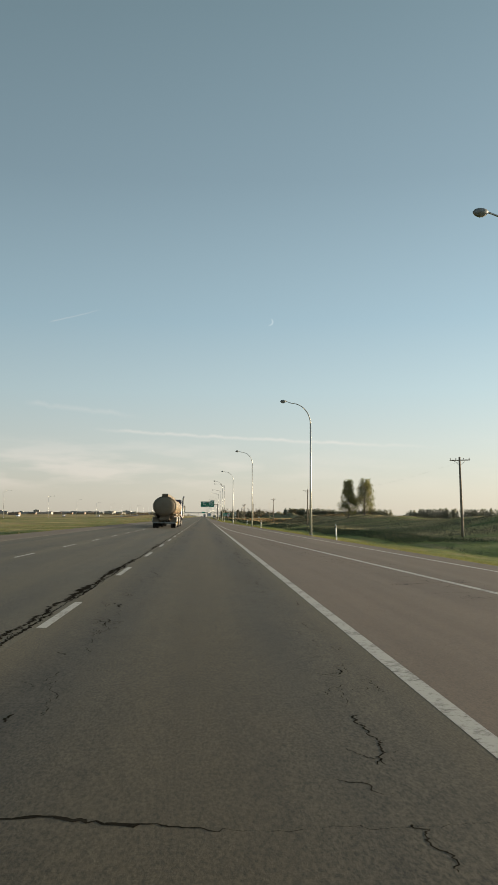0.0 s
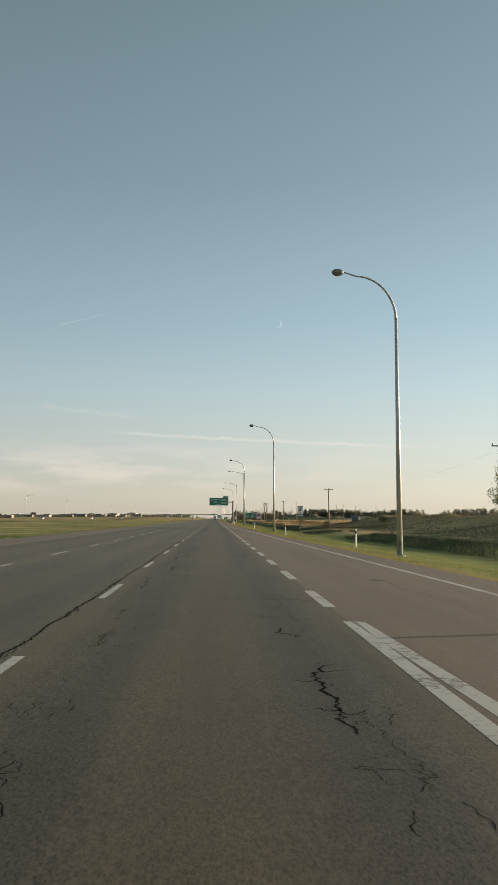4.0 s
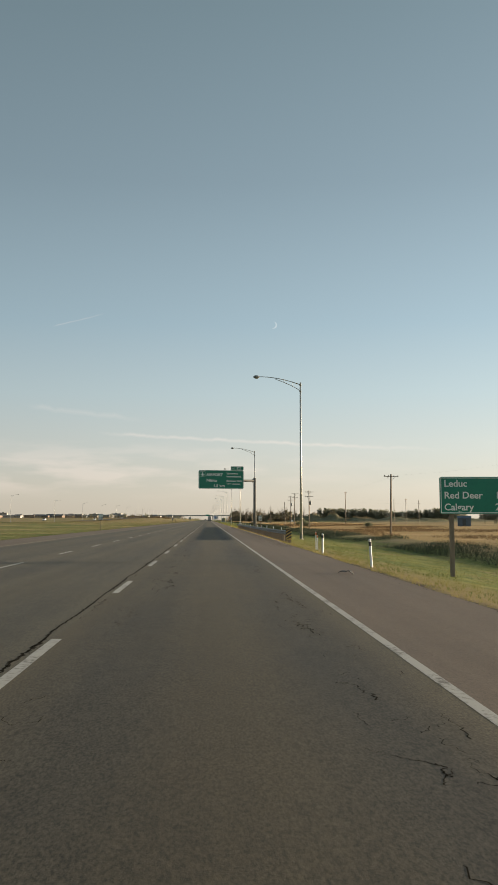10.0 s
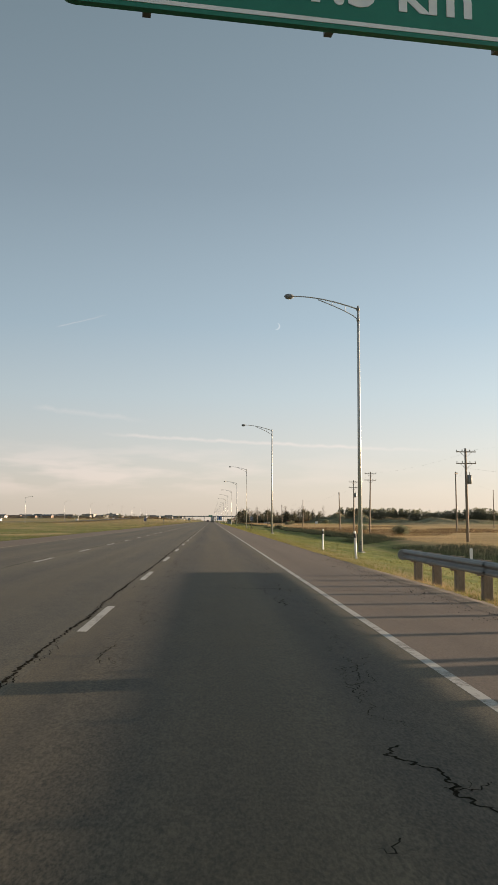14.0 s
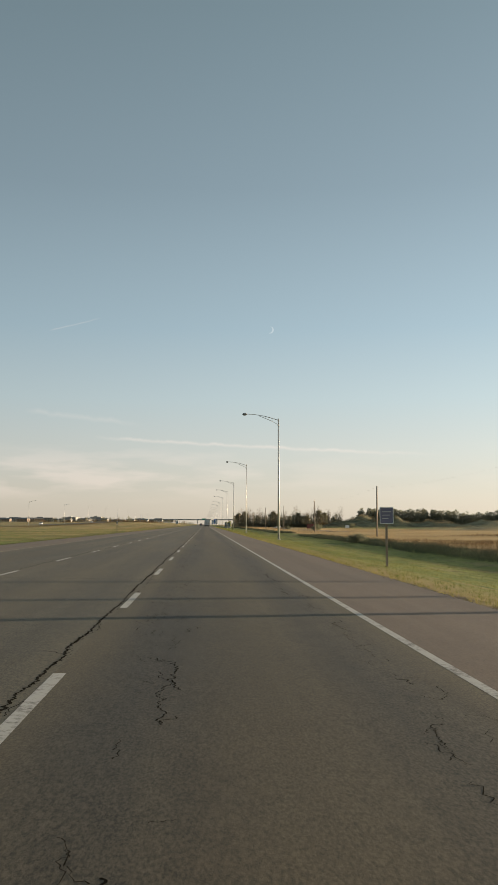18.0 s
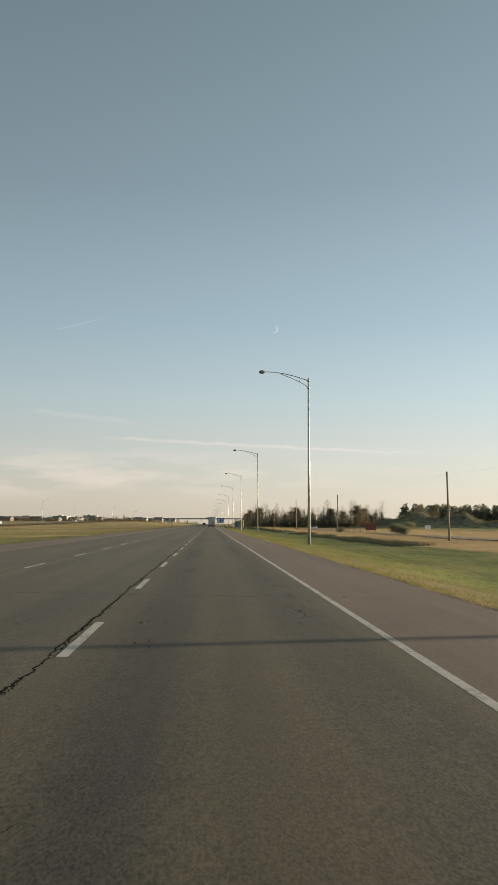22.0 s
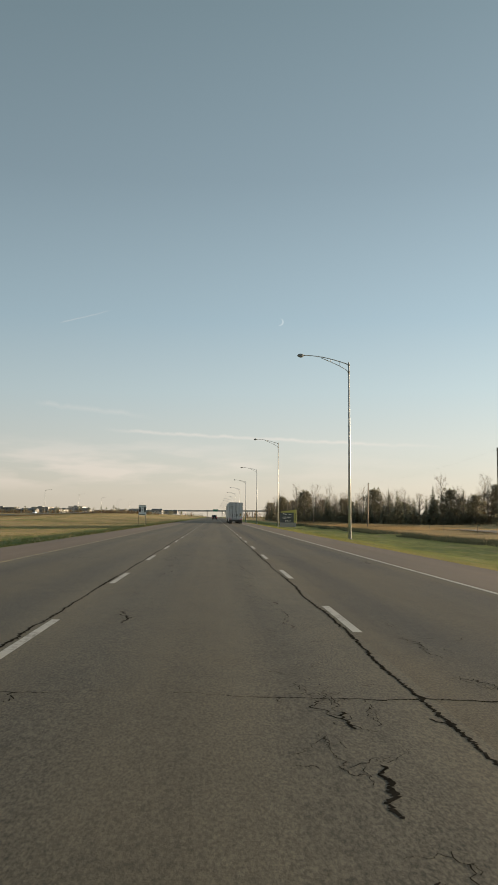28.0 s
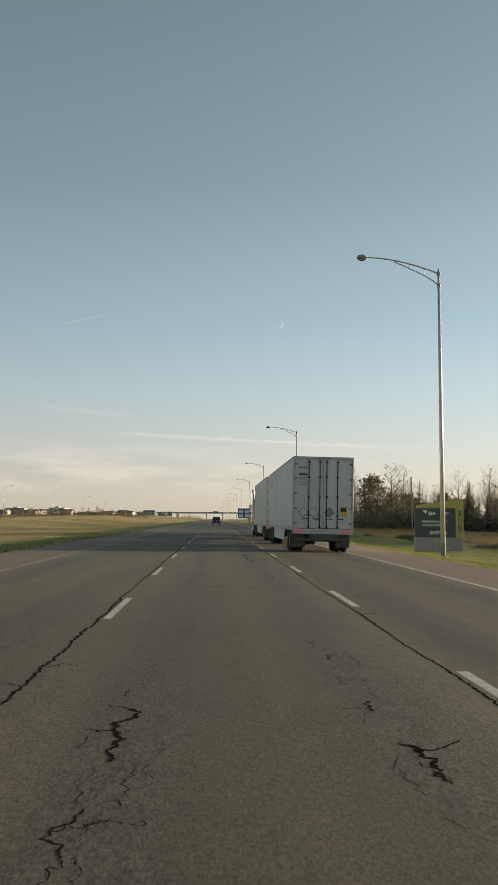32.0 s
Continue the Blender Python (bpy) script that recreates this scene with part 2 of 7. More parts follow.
    b = N("ShaderNodeBsdfPrincipled", {"Base Color": sheet, "Roughness": rough, "Normal": relief.outputs[0], "Specular IOR Level": 0.35})
    N("ShaderNodeOutputMaterial", {"Surface": b.outputs[0]})
    return m


def worn_paint(name, color, under, keep=0.5):
    """Road paint that has flaked off in places and shows the asphalt."""
    m = bpy.data.materials.new(name)
    m.use_nodes = True
    N = nodes_of(m.node_tree)
    co = N("ShaderNodeTexCoord").outputs["Object"]
    a = N("ShaderNodeTexNoise", {"Vector": co, "Scale": 14.0, "Detail": 8.0, "Roughness": 0.7}).outputs["Fac"]
    b = N("ShaderNodeTexNoise", {"Vector": co, "Scale": 1.1, "Detail": 3.0}).outputs["Fac"]
    s = N("ShaderNodeMath", {0: a, 1: 0.6, 2: N("ShaderNodeMath", {0: b, 1: 0.4}, operation="MULTIPLY").outputs[0]}, operation="MULTIPLY_ADD").outputs[0]
    f = N("ShaderNodeMapRange", {"Value": s, "From Min": keep + 0.05, "From Max": keep + 0.17}).outputs[0]
    mx = N("ShaderNodeMix", {0: f, 6: (*color, 1), 7: (*under, 1)}, data_type="RGBA")
    rl = N("ShaderNodeBump", {"Strength": 0.4, "Distance": 0.006, "Height": N("ShaderNodeTexNoise", {"Vector": co, "Scale": 45.0, "Detail": 3.0}).outputs["Fac"]})
    p = N("ShaderNodeBsdfPrincipled", {"Base Color": mx.outputs[2], "Roughness": 0.75, "Normal": rl.outputs[0]})
    N("ShaderNodeOutputMaterial", {"Surface": p.outputs[0]})
    return m


def leafy(name, colors, through_it, grain=3, patch=0.4, spread=(0.3, 0.7)):
    """Thin growth that lets some of the low sun through."""
    m = material(name, colors, rough=0.75, grain=grain, patch=patch, spread=spread, spec=0.2)
    t = m.node_tree
    b = next(n for n in t.nodes if n.type == "BSDF_PRINCIPLED")
    out = next(n for n in t.nodes if n.type == "OUTPUT_MATERIAL")
    tr = t.nodes.new("ShaderNodeBsdfTranslucent")
    t.links.new(b.inputs["Base Color"].links[0].from_socket, tr.inputs["Color"])
    mx = t.nodes.new("ShaderNodeMixShader")
    mx.inputs[0].default_value = through_it
    t.links.new(b.outputs[0], mx.inputs[1])
    t.links.new(tr.outputs[0], mx.inputs[2])
    t.links.new(mx.outputs[0], out.inputs[0])
    return m


MAT = {}
MAT["lane"] = asphalt("lane_asphalt", (0.054, 0.0435, 0.029), (0.094, 0.0750, 0.047), (0.088, 0.0660, 0.039), 0.8)
MAT["lane_b"] = asphalt("passing_lane_asphalt", (0.070, 0.0585, 0.040), (0.108, 0.0905, 0.062), (0.097, 0.077, 0.049), 0.5)
MAT["shoulder"] = asphalt("shoulder_asphalt", (0.114, 0.081, 0.057), (0.152, 0.110, 0.080), (0.140, 0.096, 0.065))
MAT["crack"] = material("open_crack", [(0.010, 0.009, 0.007), (0.036, 0.031, 0.025)], rough=0.95, grain=60, patch=4, spec=0.0)
MAT["tar"] = material("old_tar", [(0.014, 0.012, 0.010), (0.034, 0.029, 0.023)], rough=0.7, grain=30, patch=5, bump=0.5, spec=0.3)
MAT["white_line"] = worn_paint("white_road_paint", (0.39, 0.365, 0.325), (0.10, 0.088, 0.072), 0.45)
MAT["yellow_line"] = worn_paint("yellow_road_paint", (0.27, 0.20, 0.085), (0.10, 0.09, 0.075), 0.38)
MAT["gravel"] = material("gravel_edge", [(0.10, 0.08, 0.06), (0.20, 0.165, 0.125)], rough=0.95, grain=25, patch=1.2, bump=0.9, dist=0.03)
MAT["silt"] = material("washed_up_grit", [(0.052, 0.040, 0.029), (0.150, 0.112, 0.080)], rough=0.95, grain=16, patch=0.9, bump=0.7, dist=0.02)
MAT["clods"] = material("dark_crumbled_asphalt", [(0.035, 0.029, 0.023), (0.11, 0.088, 0.066)], rough=0.95, grain=14, patch=0.8, bump=0.3)
MAT["galv"] = material("galvanised_steel", [(0.44, 0.435, 0.41), (0.55, 0.54, 0.515)], rough=0.48, metal=0.45, grain=3, patch=0.6, bump=0.0, spec=0.4)
MAT["galv_dull"] = material("weathered_galvanised_steel", [(0.20, 0.20, 0.19), (0.30, 0.30, 0.28)], rough=0.65, metal=0.3, grain=18, patch=1.2, bump=0.08)
MAT["dark_steel"] = material("dark_steel", [(0.05, 0.05, 0.05), (0.09, 0.085, 0.08)], rough=0.55, metal=0.5, grain=30)
MAT["sign_steel"] = material("dark_weathered_steel", [(0.11, 0.107, 0.10), (0.18, 0.174, 0.163)], rough=0.72, metal=0.08, grain=12, patch=1.0, bump=0.08)
MAT["concrete"] = material("concrete", [(0.30, 0.29, 0.27), (0.42, 0.40, 0.37)], rough=0.9, grain=25, patch=1.2, bump=0.3)
MAT["wood"] = material("weathered_pole_wood", [(0.19, 0.15, 0.115), (0.32, 0.26, 0.20)], rough=0.9, grain=22, patch=1.5, bump=0.5, stretch=(4, 4, 0.35))
MAT["wood_post"] = material("timber_post", [(0.16, 0.12, 0.085), (0.30, 0.235, 0.17)], rough=0.9, grain=22, patch=2, bump=0.5, stretch=(3, 3, 0.5))
MAT["green_sign"] = material("green_sign_sheeting", [(0.005, 0.165, 0.105), (0.008, 0.205, 0.130)], rough=0.4, grain=8, patch=0.8, bump=0.02)
MAT["white_sign"] = material("white_sign_sheeting", [(0.70, 0.70, 0.68), (0.80, 0.80, 0.78)], rough=0.4, grain=8, patch=0.8, bump=0.02)
MAT["blue_sign"] = material("blue_sign_sheeting", [(0.01, 0.07, 0.26), (0.015, 0.09, 0.32)], rough=0.4, grain=8, patch=0.8, bump=0.02)
MAT["black"] = material("black_paint", [(0.012, 0.012, 0.012), (0.022, 0.022, 0.022)], rough=0.5, grain=20)
MAT["purple"] = material("magenta_sign_print", [(0.32, 0.03, 0.16), (0.40, 0.05, 0.20)], rough=0.45, grain=10)
MAT["sign_back"] = material("aluminium_sign_back", [(0.34, 0.35, 0.35), (0.45, 0.45, 0.44)], rough=0.5, metal=0.6, grain=10)
MAT["post_white"] = material("white_plastic_post", [(0.68, 0.67, 0.63), (0.80, 0.79, 0.76)], rough=0.6, grain=15)
MAT["orange"] = material("orange_reflective", [(0.55, 0.14, 0.02), (0.65, 0.19, 0.03)], rough=0.5)
MAT["hazard_yellow"] = material("yellow_sign_sheeting", [(0.42, 0.28, 0.07), (0.52, 0.36, 0.10)], rough=0.45, grain=10)
MAT["lens"] = material("lamp_glass", [(0.30, 0.30, 0.28), (0.40, 0.40, 0.37)], rough=0.2, grain=10, bump=0.01)
MAT["lamp_head"] = material("grey_lamp_housing", [(0.16, 0.165, 0.165), (0.24, 0.245, 0.24)], rough=0.6, metal=0.1, grain=15)
MAT["rim"] = material("dull_aluminium_rim", [(0.15, 0.13, 0.10), (0.25, 0.22, 0.175)], rough=0.5, metal=0.4, grain=12, patch=2)
MAT["rubber"] = material("tyre_rubber", [(0.013, 0.013, 0.013), (0.030, 0.028, 0.025)], rough=0.85, grain=40, bump=0.3)
MAT["trailer_white"] = material("white_trailer_paint", [(0.46, 0.46, 0.45), (0.58, 0.58, 0.565)], rough=0.45, grain=3, patch=0.5, bump=0.03, stretch=(1, 1, 0.3))
MAT["grime"] = material("road_grime", [(0.06, 0.055, 0.05), (0.12, 0.11, 0.095)], rough=0.85, grain=20)
MAT["beige_tank"] = material("beige_tank_paint", [(0.165, 0.124, 0.073), (0.205, 0.155, 0.094)], rough=0.42, grain=3, patch=0.6, bump=0.02)
MAT["beige_dull"] = material("dusty_beige_paint", [(0.115, 0.090, 0.060), (0.165, 0.130, 0.088)], rough=0.6, grain=6, patch=1.2, bump=0.05)
MAT["navy"] = material("navy_truck_paint", [(0.010, 0.016, 0.045), (0.016, 0.024, 0.065)], rough=0.25, grain=4, bump=0.01)
MAT["chrome"] = material("chrome", [(0.75, 0.74, 0.72), (0.85, 0.84, 0.82)], rough=0.16, metal=1.0, grain=6, bump=0.01)
MAT["red_print"] = material("red_print", [(0.165, 0.058, 0.034), (0.20, 0.075, 0.045)], rough=0.5)
MAT["red_lamp"] = glowing("red_tail_lamp", (0.55, 0.05, 0.08), 0.16)
MAT["red_board"] = material("red_board", [(0.15, 0.028, 0.028), (0.21, 0.042, 0.04)], rough=0.6, grain=8)
MAT["slate"] = material("slate_panel", [(0.035, 0.045, 0.052), (0.055, 0.066, 0.073)], rough=0.5, grain=8)
MAT["olive"] = material("olive_panel", [(0.30, 0.29, 0.07), (0.38, 0.36, 0.10)], rough=0.5, grain=8)
MAT["stone"] = material("grey_cast_stone", [(0.20, 0.20, 0.195), (0.30, 0.30, 0.285)], rough=0.9, grain=20, bump=0.4)
MAT["glass_dark"] = material("dark_glass", [(0.012, 0.014, 0.016), (0.02, 0.022, 0.025)], rough=0.08, grain=3, bump=0.0)
MAT["car_dark"] = material("black_car_paint", [(0.012, 0.012, 0.014), (0.02, 0.02, 0.022)], rough=0.22, grain=4, bump=0.01)
MAT["car_white"] = material("white_car_paint", [(0.66, 0.66, 0.65), (0.75, 0.75, 0.74)], rough=0.28, grain=4, bump=0.01)
MAT["shed_blue"] = material("blue_sheet_metal", [(0.06, 0.088, 0.125), (0.085, 0.115, 0.155)], rough=0.5, grain=8)
MAT["wall_pale"] = material("pale_cladding", [(0.24, 0.225, 0.20), (0.34, 0.315, 0.285)], rough=0.8, grain=1, patch=0.1, bump=0.05)
MAT["wall_white"] = material("white_cladding", [(0.34, 0.33, 0.31), (0.46, 0.44, 0.41)], rough=0.75, grain=1, patch=0.1, bump=0.05)
MAT["wall_grey"] = material("grey_cladding", [(0.12, 0.115, 0.11), (0.20, 0.19, 0.18)], rough=0.8, grain=1, patch=0.1, bump=0.05)
MAT["wall_brown"] = material("brown_cladding", [(0.20, 0.14, 0.10), (0.28, 0.20, 0.15)], rough=0.8, grain=1, patch=0.1, bump=0.05)
MAT["roof"] = material("flat_roof_membrane", [(0.10, 0.10, 0.10), (0.18, 0.17, 0.16)], rough=0.9, grain=2)
MAT["bark"] = material("grey_bark", [(0.075, 0.064, 0.052), (0.145, 0.122, 0.098)], rough=0.95, grain=14, patch=2, bump=0.7, stretch=(3, 3, 0.6))
MAT["leaf"] = leafy("poplar_leaves", [(0.10, 0.115, 0.048), (0.19, 0.19, 0.078), (0.30, 0.265, 0.105)], 0.55)
MAT["leaf_dry"] = leafy("autumn_leaves", [(0.095, 0.062, 0.032), (0.17, 0.11, 0.05)], 0.4)
# paler than real needles: distance haze is mixed into the base colour
MAT["needles"] = leafy("haze_paled_needles", [(0.14, 0.145, 0.105), (0.25, 0.24, 0.165)], 0.55, grain=3, patch=0.5)
MAT["leaf_dark"] = leafy("dark_thicket_leaves", [(0.088, 0.084, 0.056), (0.17, 0.15, 0.095)], 0.4)
MAT["stainless"] = material("stainless_heat_shield", [(0.50, 0.47, 0.42), (0.62, 0.58, 0.52)], rough=0.32, metal=0.85, grain=10, patch=2, bump=0.02)
MAT["mirror_glass"] = material("mirror_glass", [(0.55, 0.60, 0.58), (0.62, 0.66, 0.64)], rough=0.04, metal=1.0, grain=3, bump=0.0)
MAT["rust"] = leafy("rusty_field_weeds", [(0.060, 0.045, 0.022), (0.15, 0.085, 0.038)], 0.3, grain=1, patch=0.1)
# blue sheeting greyed in its colour, as a back-lit face in shade looks
MAT["faded_blue"] = material("shaded_violet_sign_sheeting", [(0.115, 0.110, 0.175), (0.155, 0.148, 0.225)], rough=0.5, grain=8, patch=0.8)
MAT["willow"] = leafy("grey_willow_leaves", [(0.13, 0.14, 0.085), (0.25, 0.25, 0.16)], 0.4)
MAT["reed"] = material("dark_ditch_reeds", [(0.026, 0.040, 0.018), (0.062, 0.070, 0.030)], rough=0.9, grain=2, patch=0.15)
MAT["blade"] = leafy("mown_grass_blades", [(0.075, 0.092, 0.022), (0.145, 0.15, 0.042), (0.23, 0.19, 0.07)], 0.4, grain=1.2, patch=0.22, spread=(0.36, 0.66))
MAT["straw"] = leafy("dry_field_grass", [(0.29, 0.195, 0.092), (0.48, 0.345, 0.18)], 0.35, grain=0.8, patch=0.05, spread=(0.38, 0.62))
MAT["fringe"] = leafy("yellowing_grass_blades", [(0.15, 0.14, 0.040), (0.25, 0.215, 0.068), (0.36, 0.285, 0.115)], 0.4, grain=1.0, patch=0.25)
MAT["sagebrush"] = material("grey_green_shrub", [(0.10, 0.093, 0.054), (0.19, 0.168, 0.10)], rough=0.9, grain=2, patch=0.3)


def ground_material():
    """Prairie verge: dusty edge, mown green grass, dark ditch growth, dry golden fields."""
    m = bpy.data.materials.new("prairie_ground")
    m.use_nodes = True
    N = nodes_of(m.node_tree)
    co = N("ShaderNodeTexCoord").outputs["Object"]
    att = N("ShaderNodeAttribute")
    att.attribute_name = "zone"       # x: metres from the pavement edge / 40, y: dryness of the sward
    sp = N("ShaderNodeSeparateXYZ", {0: att.outputs["Vector"]})

    def noi(scale, detail=5.0, stretch=(1, 1, 1)):
        return N("ShaderNodeTexNoise", {"Vector": N("ShaderNodeMapping", {"Vector": co, "Scale": stretch}).outputs[0], "Scale": scale, "Detail": detail, "Roughness": 0.62}).outputs["Fac"]

    def mth(op, a, b=0.0, c=0.0):
        return N("ShaderNodeMath", {0: a, 1: b, 2: c}, operation=op).outputs[0]

    def rng(v, a, b, c=0.0, d=1.0):
        return N("ShaderNodeMapRange", {"Value": v, "From Min": a, "From Max": b, "To Min": c, "To Max": d}).outputs[0]

    def mix(f, a, b):
        n = N("ShaderNodeMix", data_type="RGBA")
        for k, v in ((0, f), (6, a), (7, b)):
            if isinstance(v, bpy.types.NodeSocket):
                m.node_tree.links.new(v, n.inputs[k])
            else:
                n.inputs[k].default_value = (*v, 1) if isinstance(v, tuple) else v
        return n.outputs[2]
    off = mth("ADD", mth("MULTIPLY", sp.outputs[0], 40.0), mth("MULTIPLY", mth("SUBTRACT", noi(0.35), 0.5), 2.2))
    fine = noi(9.0, 6.0)
    green = mix(rng(mth("ADD", mth("ADD", mth("MULTIPLY", noi(0.16, 6.0, (1, 0.3, 1)), 0.45), mth("MULTIPLY", noi(1.3, 4.0, (1.6, 0.35, 1)), 0.3)), mth("MULTIPLY", fine, 0.25)), 0.40, 0.60), (0.066, 0.098, 0.020), (0.225, 0.228, 0.060))
    cut = mth("MULTIPLY", rng(noi(0.55, 5.0, (1.0, 0.16, 1)), 0.53, 0.64), 0.75)
    green = mix(cut, green, mix(rng(fine, 0.3, 0.7), (0.15, 0.125, 0.050), (0.30, 0.245, 0.105)))
    green = mix(rng(noi(2.2, 5.0, (1.0, 0.4, 1)), 0.56, 0.68, 0.0, 0.7), green, (0.040, 0.058, 0.014))
    yellow = mix(rng(fine, 0.3, 0.7), (0.16, 0.125, 0.05), (0.27, 0.205, 0.095))
    gold = mix(rng(mth("ADD", mth("MULTIPLY", noi(0.035, 6.0, (0.5, 1.4, 1)), 0.7), mth("MULTIPLY", fine, 0.3)), 0.38, 0.62), (0.22, 0.150, 0.066), (0.47, 0.340, 0.160))
    dust = mix(rng(fine, 0.3, 0.7), (0.045, 0.036, 0.027), (0.105, 0.082, 0.060))
    dry = mth("ADD", sp.outputs[1], mth("MULTIPLY", mth("SUBTRACT", noi(0.045, 6.0, (0.6, 1.2, 1)), 0.5), 1.5))
    sward = mix(rng(dry, 0.35, 0.65), green, gold)
    heap = mix(rng(mth("ADD", mth("MULTIPLY", noi(0.22, 6.0), 0.6), mth("MULTIPLY", fine, 0.4)), 0.38, 0.62), (0.088, 0.090, 0.050), (0.25, 0.225, 0.130))
    sward = mix(sp.outputs[2], sward, heap)
    near = mix(rng(off, 1.0, 3.6), yellow, sward)
    col = mix(rng(off, 0.25, 0.75), dust, near)
    relief = N("ShaderNodeBump", {"Strength": 0.9, "Distance": 0.12, "Height": mth("ADD", noi(5.0, 6.0), mth("MULTIPLY", fine, 0.6))})
    b = N("ShaderNodeBsdfPrincipled", {"Base Color": col, "Roughness": 0.95, "Specular IOR Level": 0.15, "Normal": relief.outputs[0]})
    N("ShaderNodeOutputMaterial", {"Surface": b.outputs[0]})
    return m


MAT["ground"] = ground_material()


# ---- building blocks ----
class Shape:
    """Gathers vertices and faces for one mesh."""

    def __init__(self):
        self.v, self.f, self.s = [], [], []

    def face(self, pts, smooth=False):
        n = len(self.v)
        self.v += [tuple(p) for p in pts]
        self.f.append(tuple(range(n, n + len(pts))))
        self.s.append(smooth)
        return self

    def box(self, x0, x1, y0, y1, z0, z1, bevel=0.0):
        if bevel <= 0:
            n = len(self.v)
            self.v += [(x, y, z) for z in (z0, z1) for y in (y0, y1) for x in (x0, x1)]
            for q in ((0, 2, 3, 1), (4, 5, 7, 6), (0, 1, 5, 4), (2, 6, 7, 3), (0, 4, 6, 2), (1, 3, 7, 5)):
                self.f.append(tuple(n + i for i in q))
                self.s.append(False)
            return self
        bm = bmesh.new()
        bmesh.ops.create_cube(bm, size=1, matrix=Matrix.Translation(((x0 + x1) / 2, (y0 + y1) / 2, (z0 + z1) / 2)) @ Matrix.Diagonal((x1 - x0, y1 - y0, z1 - z0, 1)))
        bmesh.ops.bevel(bm, geom=bm.edges[:], offset=bevel, segments=2, affect="EDGES", profile=0.5)
        self.add_bm(bm)
        return self

    def add_bm(self, bm, smooth=False):
        n = len(self.v)
        bm.verts.index_update()
        self.v += [tuple(w.co) for w in bm.verts]
        for p in bm.faces:
            self.f.append(tuple(n + w.index for w in p.verts))
            self.s.append(smooth)
        bm.free()

    def tube(self, path, radii, sides=10, caps=True, smooth=True):
        """A round rod along a path with a radius at each point."""
        pts = [Vector(p) for p in path]
        rad = [radii] * len(pts) if not isinstance(radii, (list, tuple)) else list(radii)
        n = len(self.v)
        ref = None
        for i, p in enumerate(pts):
            d = (pts[min(i + 1, len(pts) - 1)] - pts[max(i - 1, 0)]).normalized()
            if ref is None:
                ref = d.orthogonal().normalized()
            a = (ref - d * ref.dot(d)).normalized()
            ref = a
            b = d.cross(a)
            for k in range(sides):
                w = 2 * math.pi * k / sides
                self.v.append(tuple(p + (a * math.cos(w) + b * math.sin(w)) * rad[i]))
        for i in range(len(pts) - 1):
            for k in range(sides):
                k2 = (k + 1) % sides
                self.f.append((n + i * sides + k, n + i * sides + k2, n + (i + 1) * sides + k2, n + (i + 1) * sides + k))
                self.s.append(smooth)
        if caps:
            self.f.append(tuple(n + k for k in reversed(range(sides))))
            self.f.append(tuple(n + (len(pts) - 1) * sides + k for k in range(sides)))
            self.s += [False, False]
        return self

    def loft(self, rings, smooth=True, caps=True):
        """Skins closed rings that have equal counts."""
        n, k = len(self.v), len(rings[0])
        for r in rings:
            self.v += [tuple(p) for p in r]
        for i in range(len(rings) - 1):
            for j in range(k):
                j2 = (j + 1) % k
                self.f.append((n + i * k + j, n + i * k + j2, n + (i + 1) * k + j2, n + (i + 1) * k + j))
                self.s.append(smooth)
        if caps:
            self.f.append(tuple(n + j for j in reversed(range(k))))
            self.f.append(tuple(n + (len(rings) - 1) * k + j for j in range(k)))
            self.s += [False, False]
        return self

    def moved(self, m):
        self.v = [tuple(m @ Vector(p)) for p in self.v]
        return self

    def mesh(self, name, mat):
        me = bpy.data.meshes.new(name)
        me.from_pydata(self.v, [], self.f)
        me.polygons.foreach_set("use_smooth", self.s)
        for q in (mat if isinstance(mat, (list, tuple)) else [mat]):
            me.materials.append(q if not isinstance(q, str) else MAT[q])
        me.update()
        return me


def part(name, shape, mat, parent, label=""):
    ob = new(name, shape.mesh(name, mat))
    ob.parent = parent
    return tagged(ob, label)


def thing(name, label, category, group="", kind="", at=(0, 0, 0), turn=0):
    ob = new(name)
    ob.empty_display_size = 0.2
    ob.matrix_basis = pose(*at, 0, 0, turn)
    return tagged(ob, label, category, group, kind)


def solid(name, shape, mat, label, category, group="", kind="", at=(0, 0, 0), turn=0):
    ob = new(name, shape.mesh(name, mat))
    ob.matrix_basis = pose(*at, 0, 0, turn)
    return tagged(ob, label, category, group, kind)


def letters(name, text, size, mat, parent, at, label="", align="LEFT", turn=(90, 0, 0), bold=0.0, stretch=1.0):
    """Raised lettering as a mesh, facing -y."""
    cu = bpy.data.curves.new(name, "FONT")
    cu.body, cu.size, cu.align_x, cu.extrude, cu.offset, cu.resolution_u = text, size, align, 0.004, bold, 3
    tmp = new("lettering", cu)
    bpy.context.view_layer.update()
    me = bpy.data.meshes.new_from_object(tmp.evaluated_get(bpy.context.evaluated_depsgraph_get()))
    bpy.data.objects.remove(tmp)
    me.materials.clear()
    me.materials.append(MAT[mat])
    ob = new(name, me)
    ob.parent = parent
    ob.matrix_basis = pose(*at, *turn) @ Matrix.Diagonal((stretch, 1, 1, 1))
    return tagged(ob, label)

# ---- the land ----
def along(y, pts):
    return float(np.interp(y, [p[0] for p in pts], [p[1] for p in pts]))


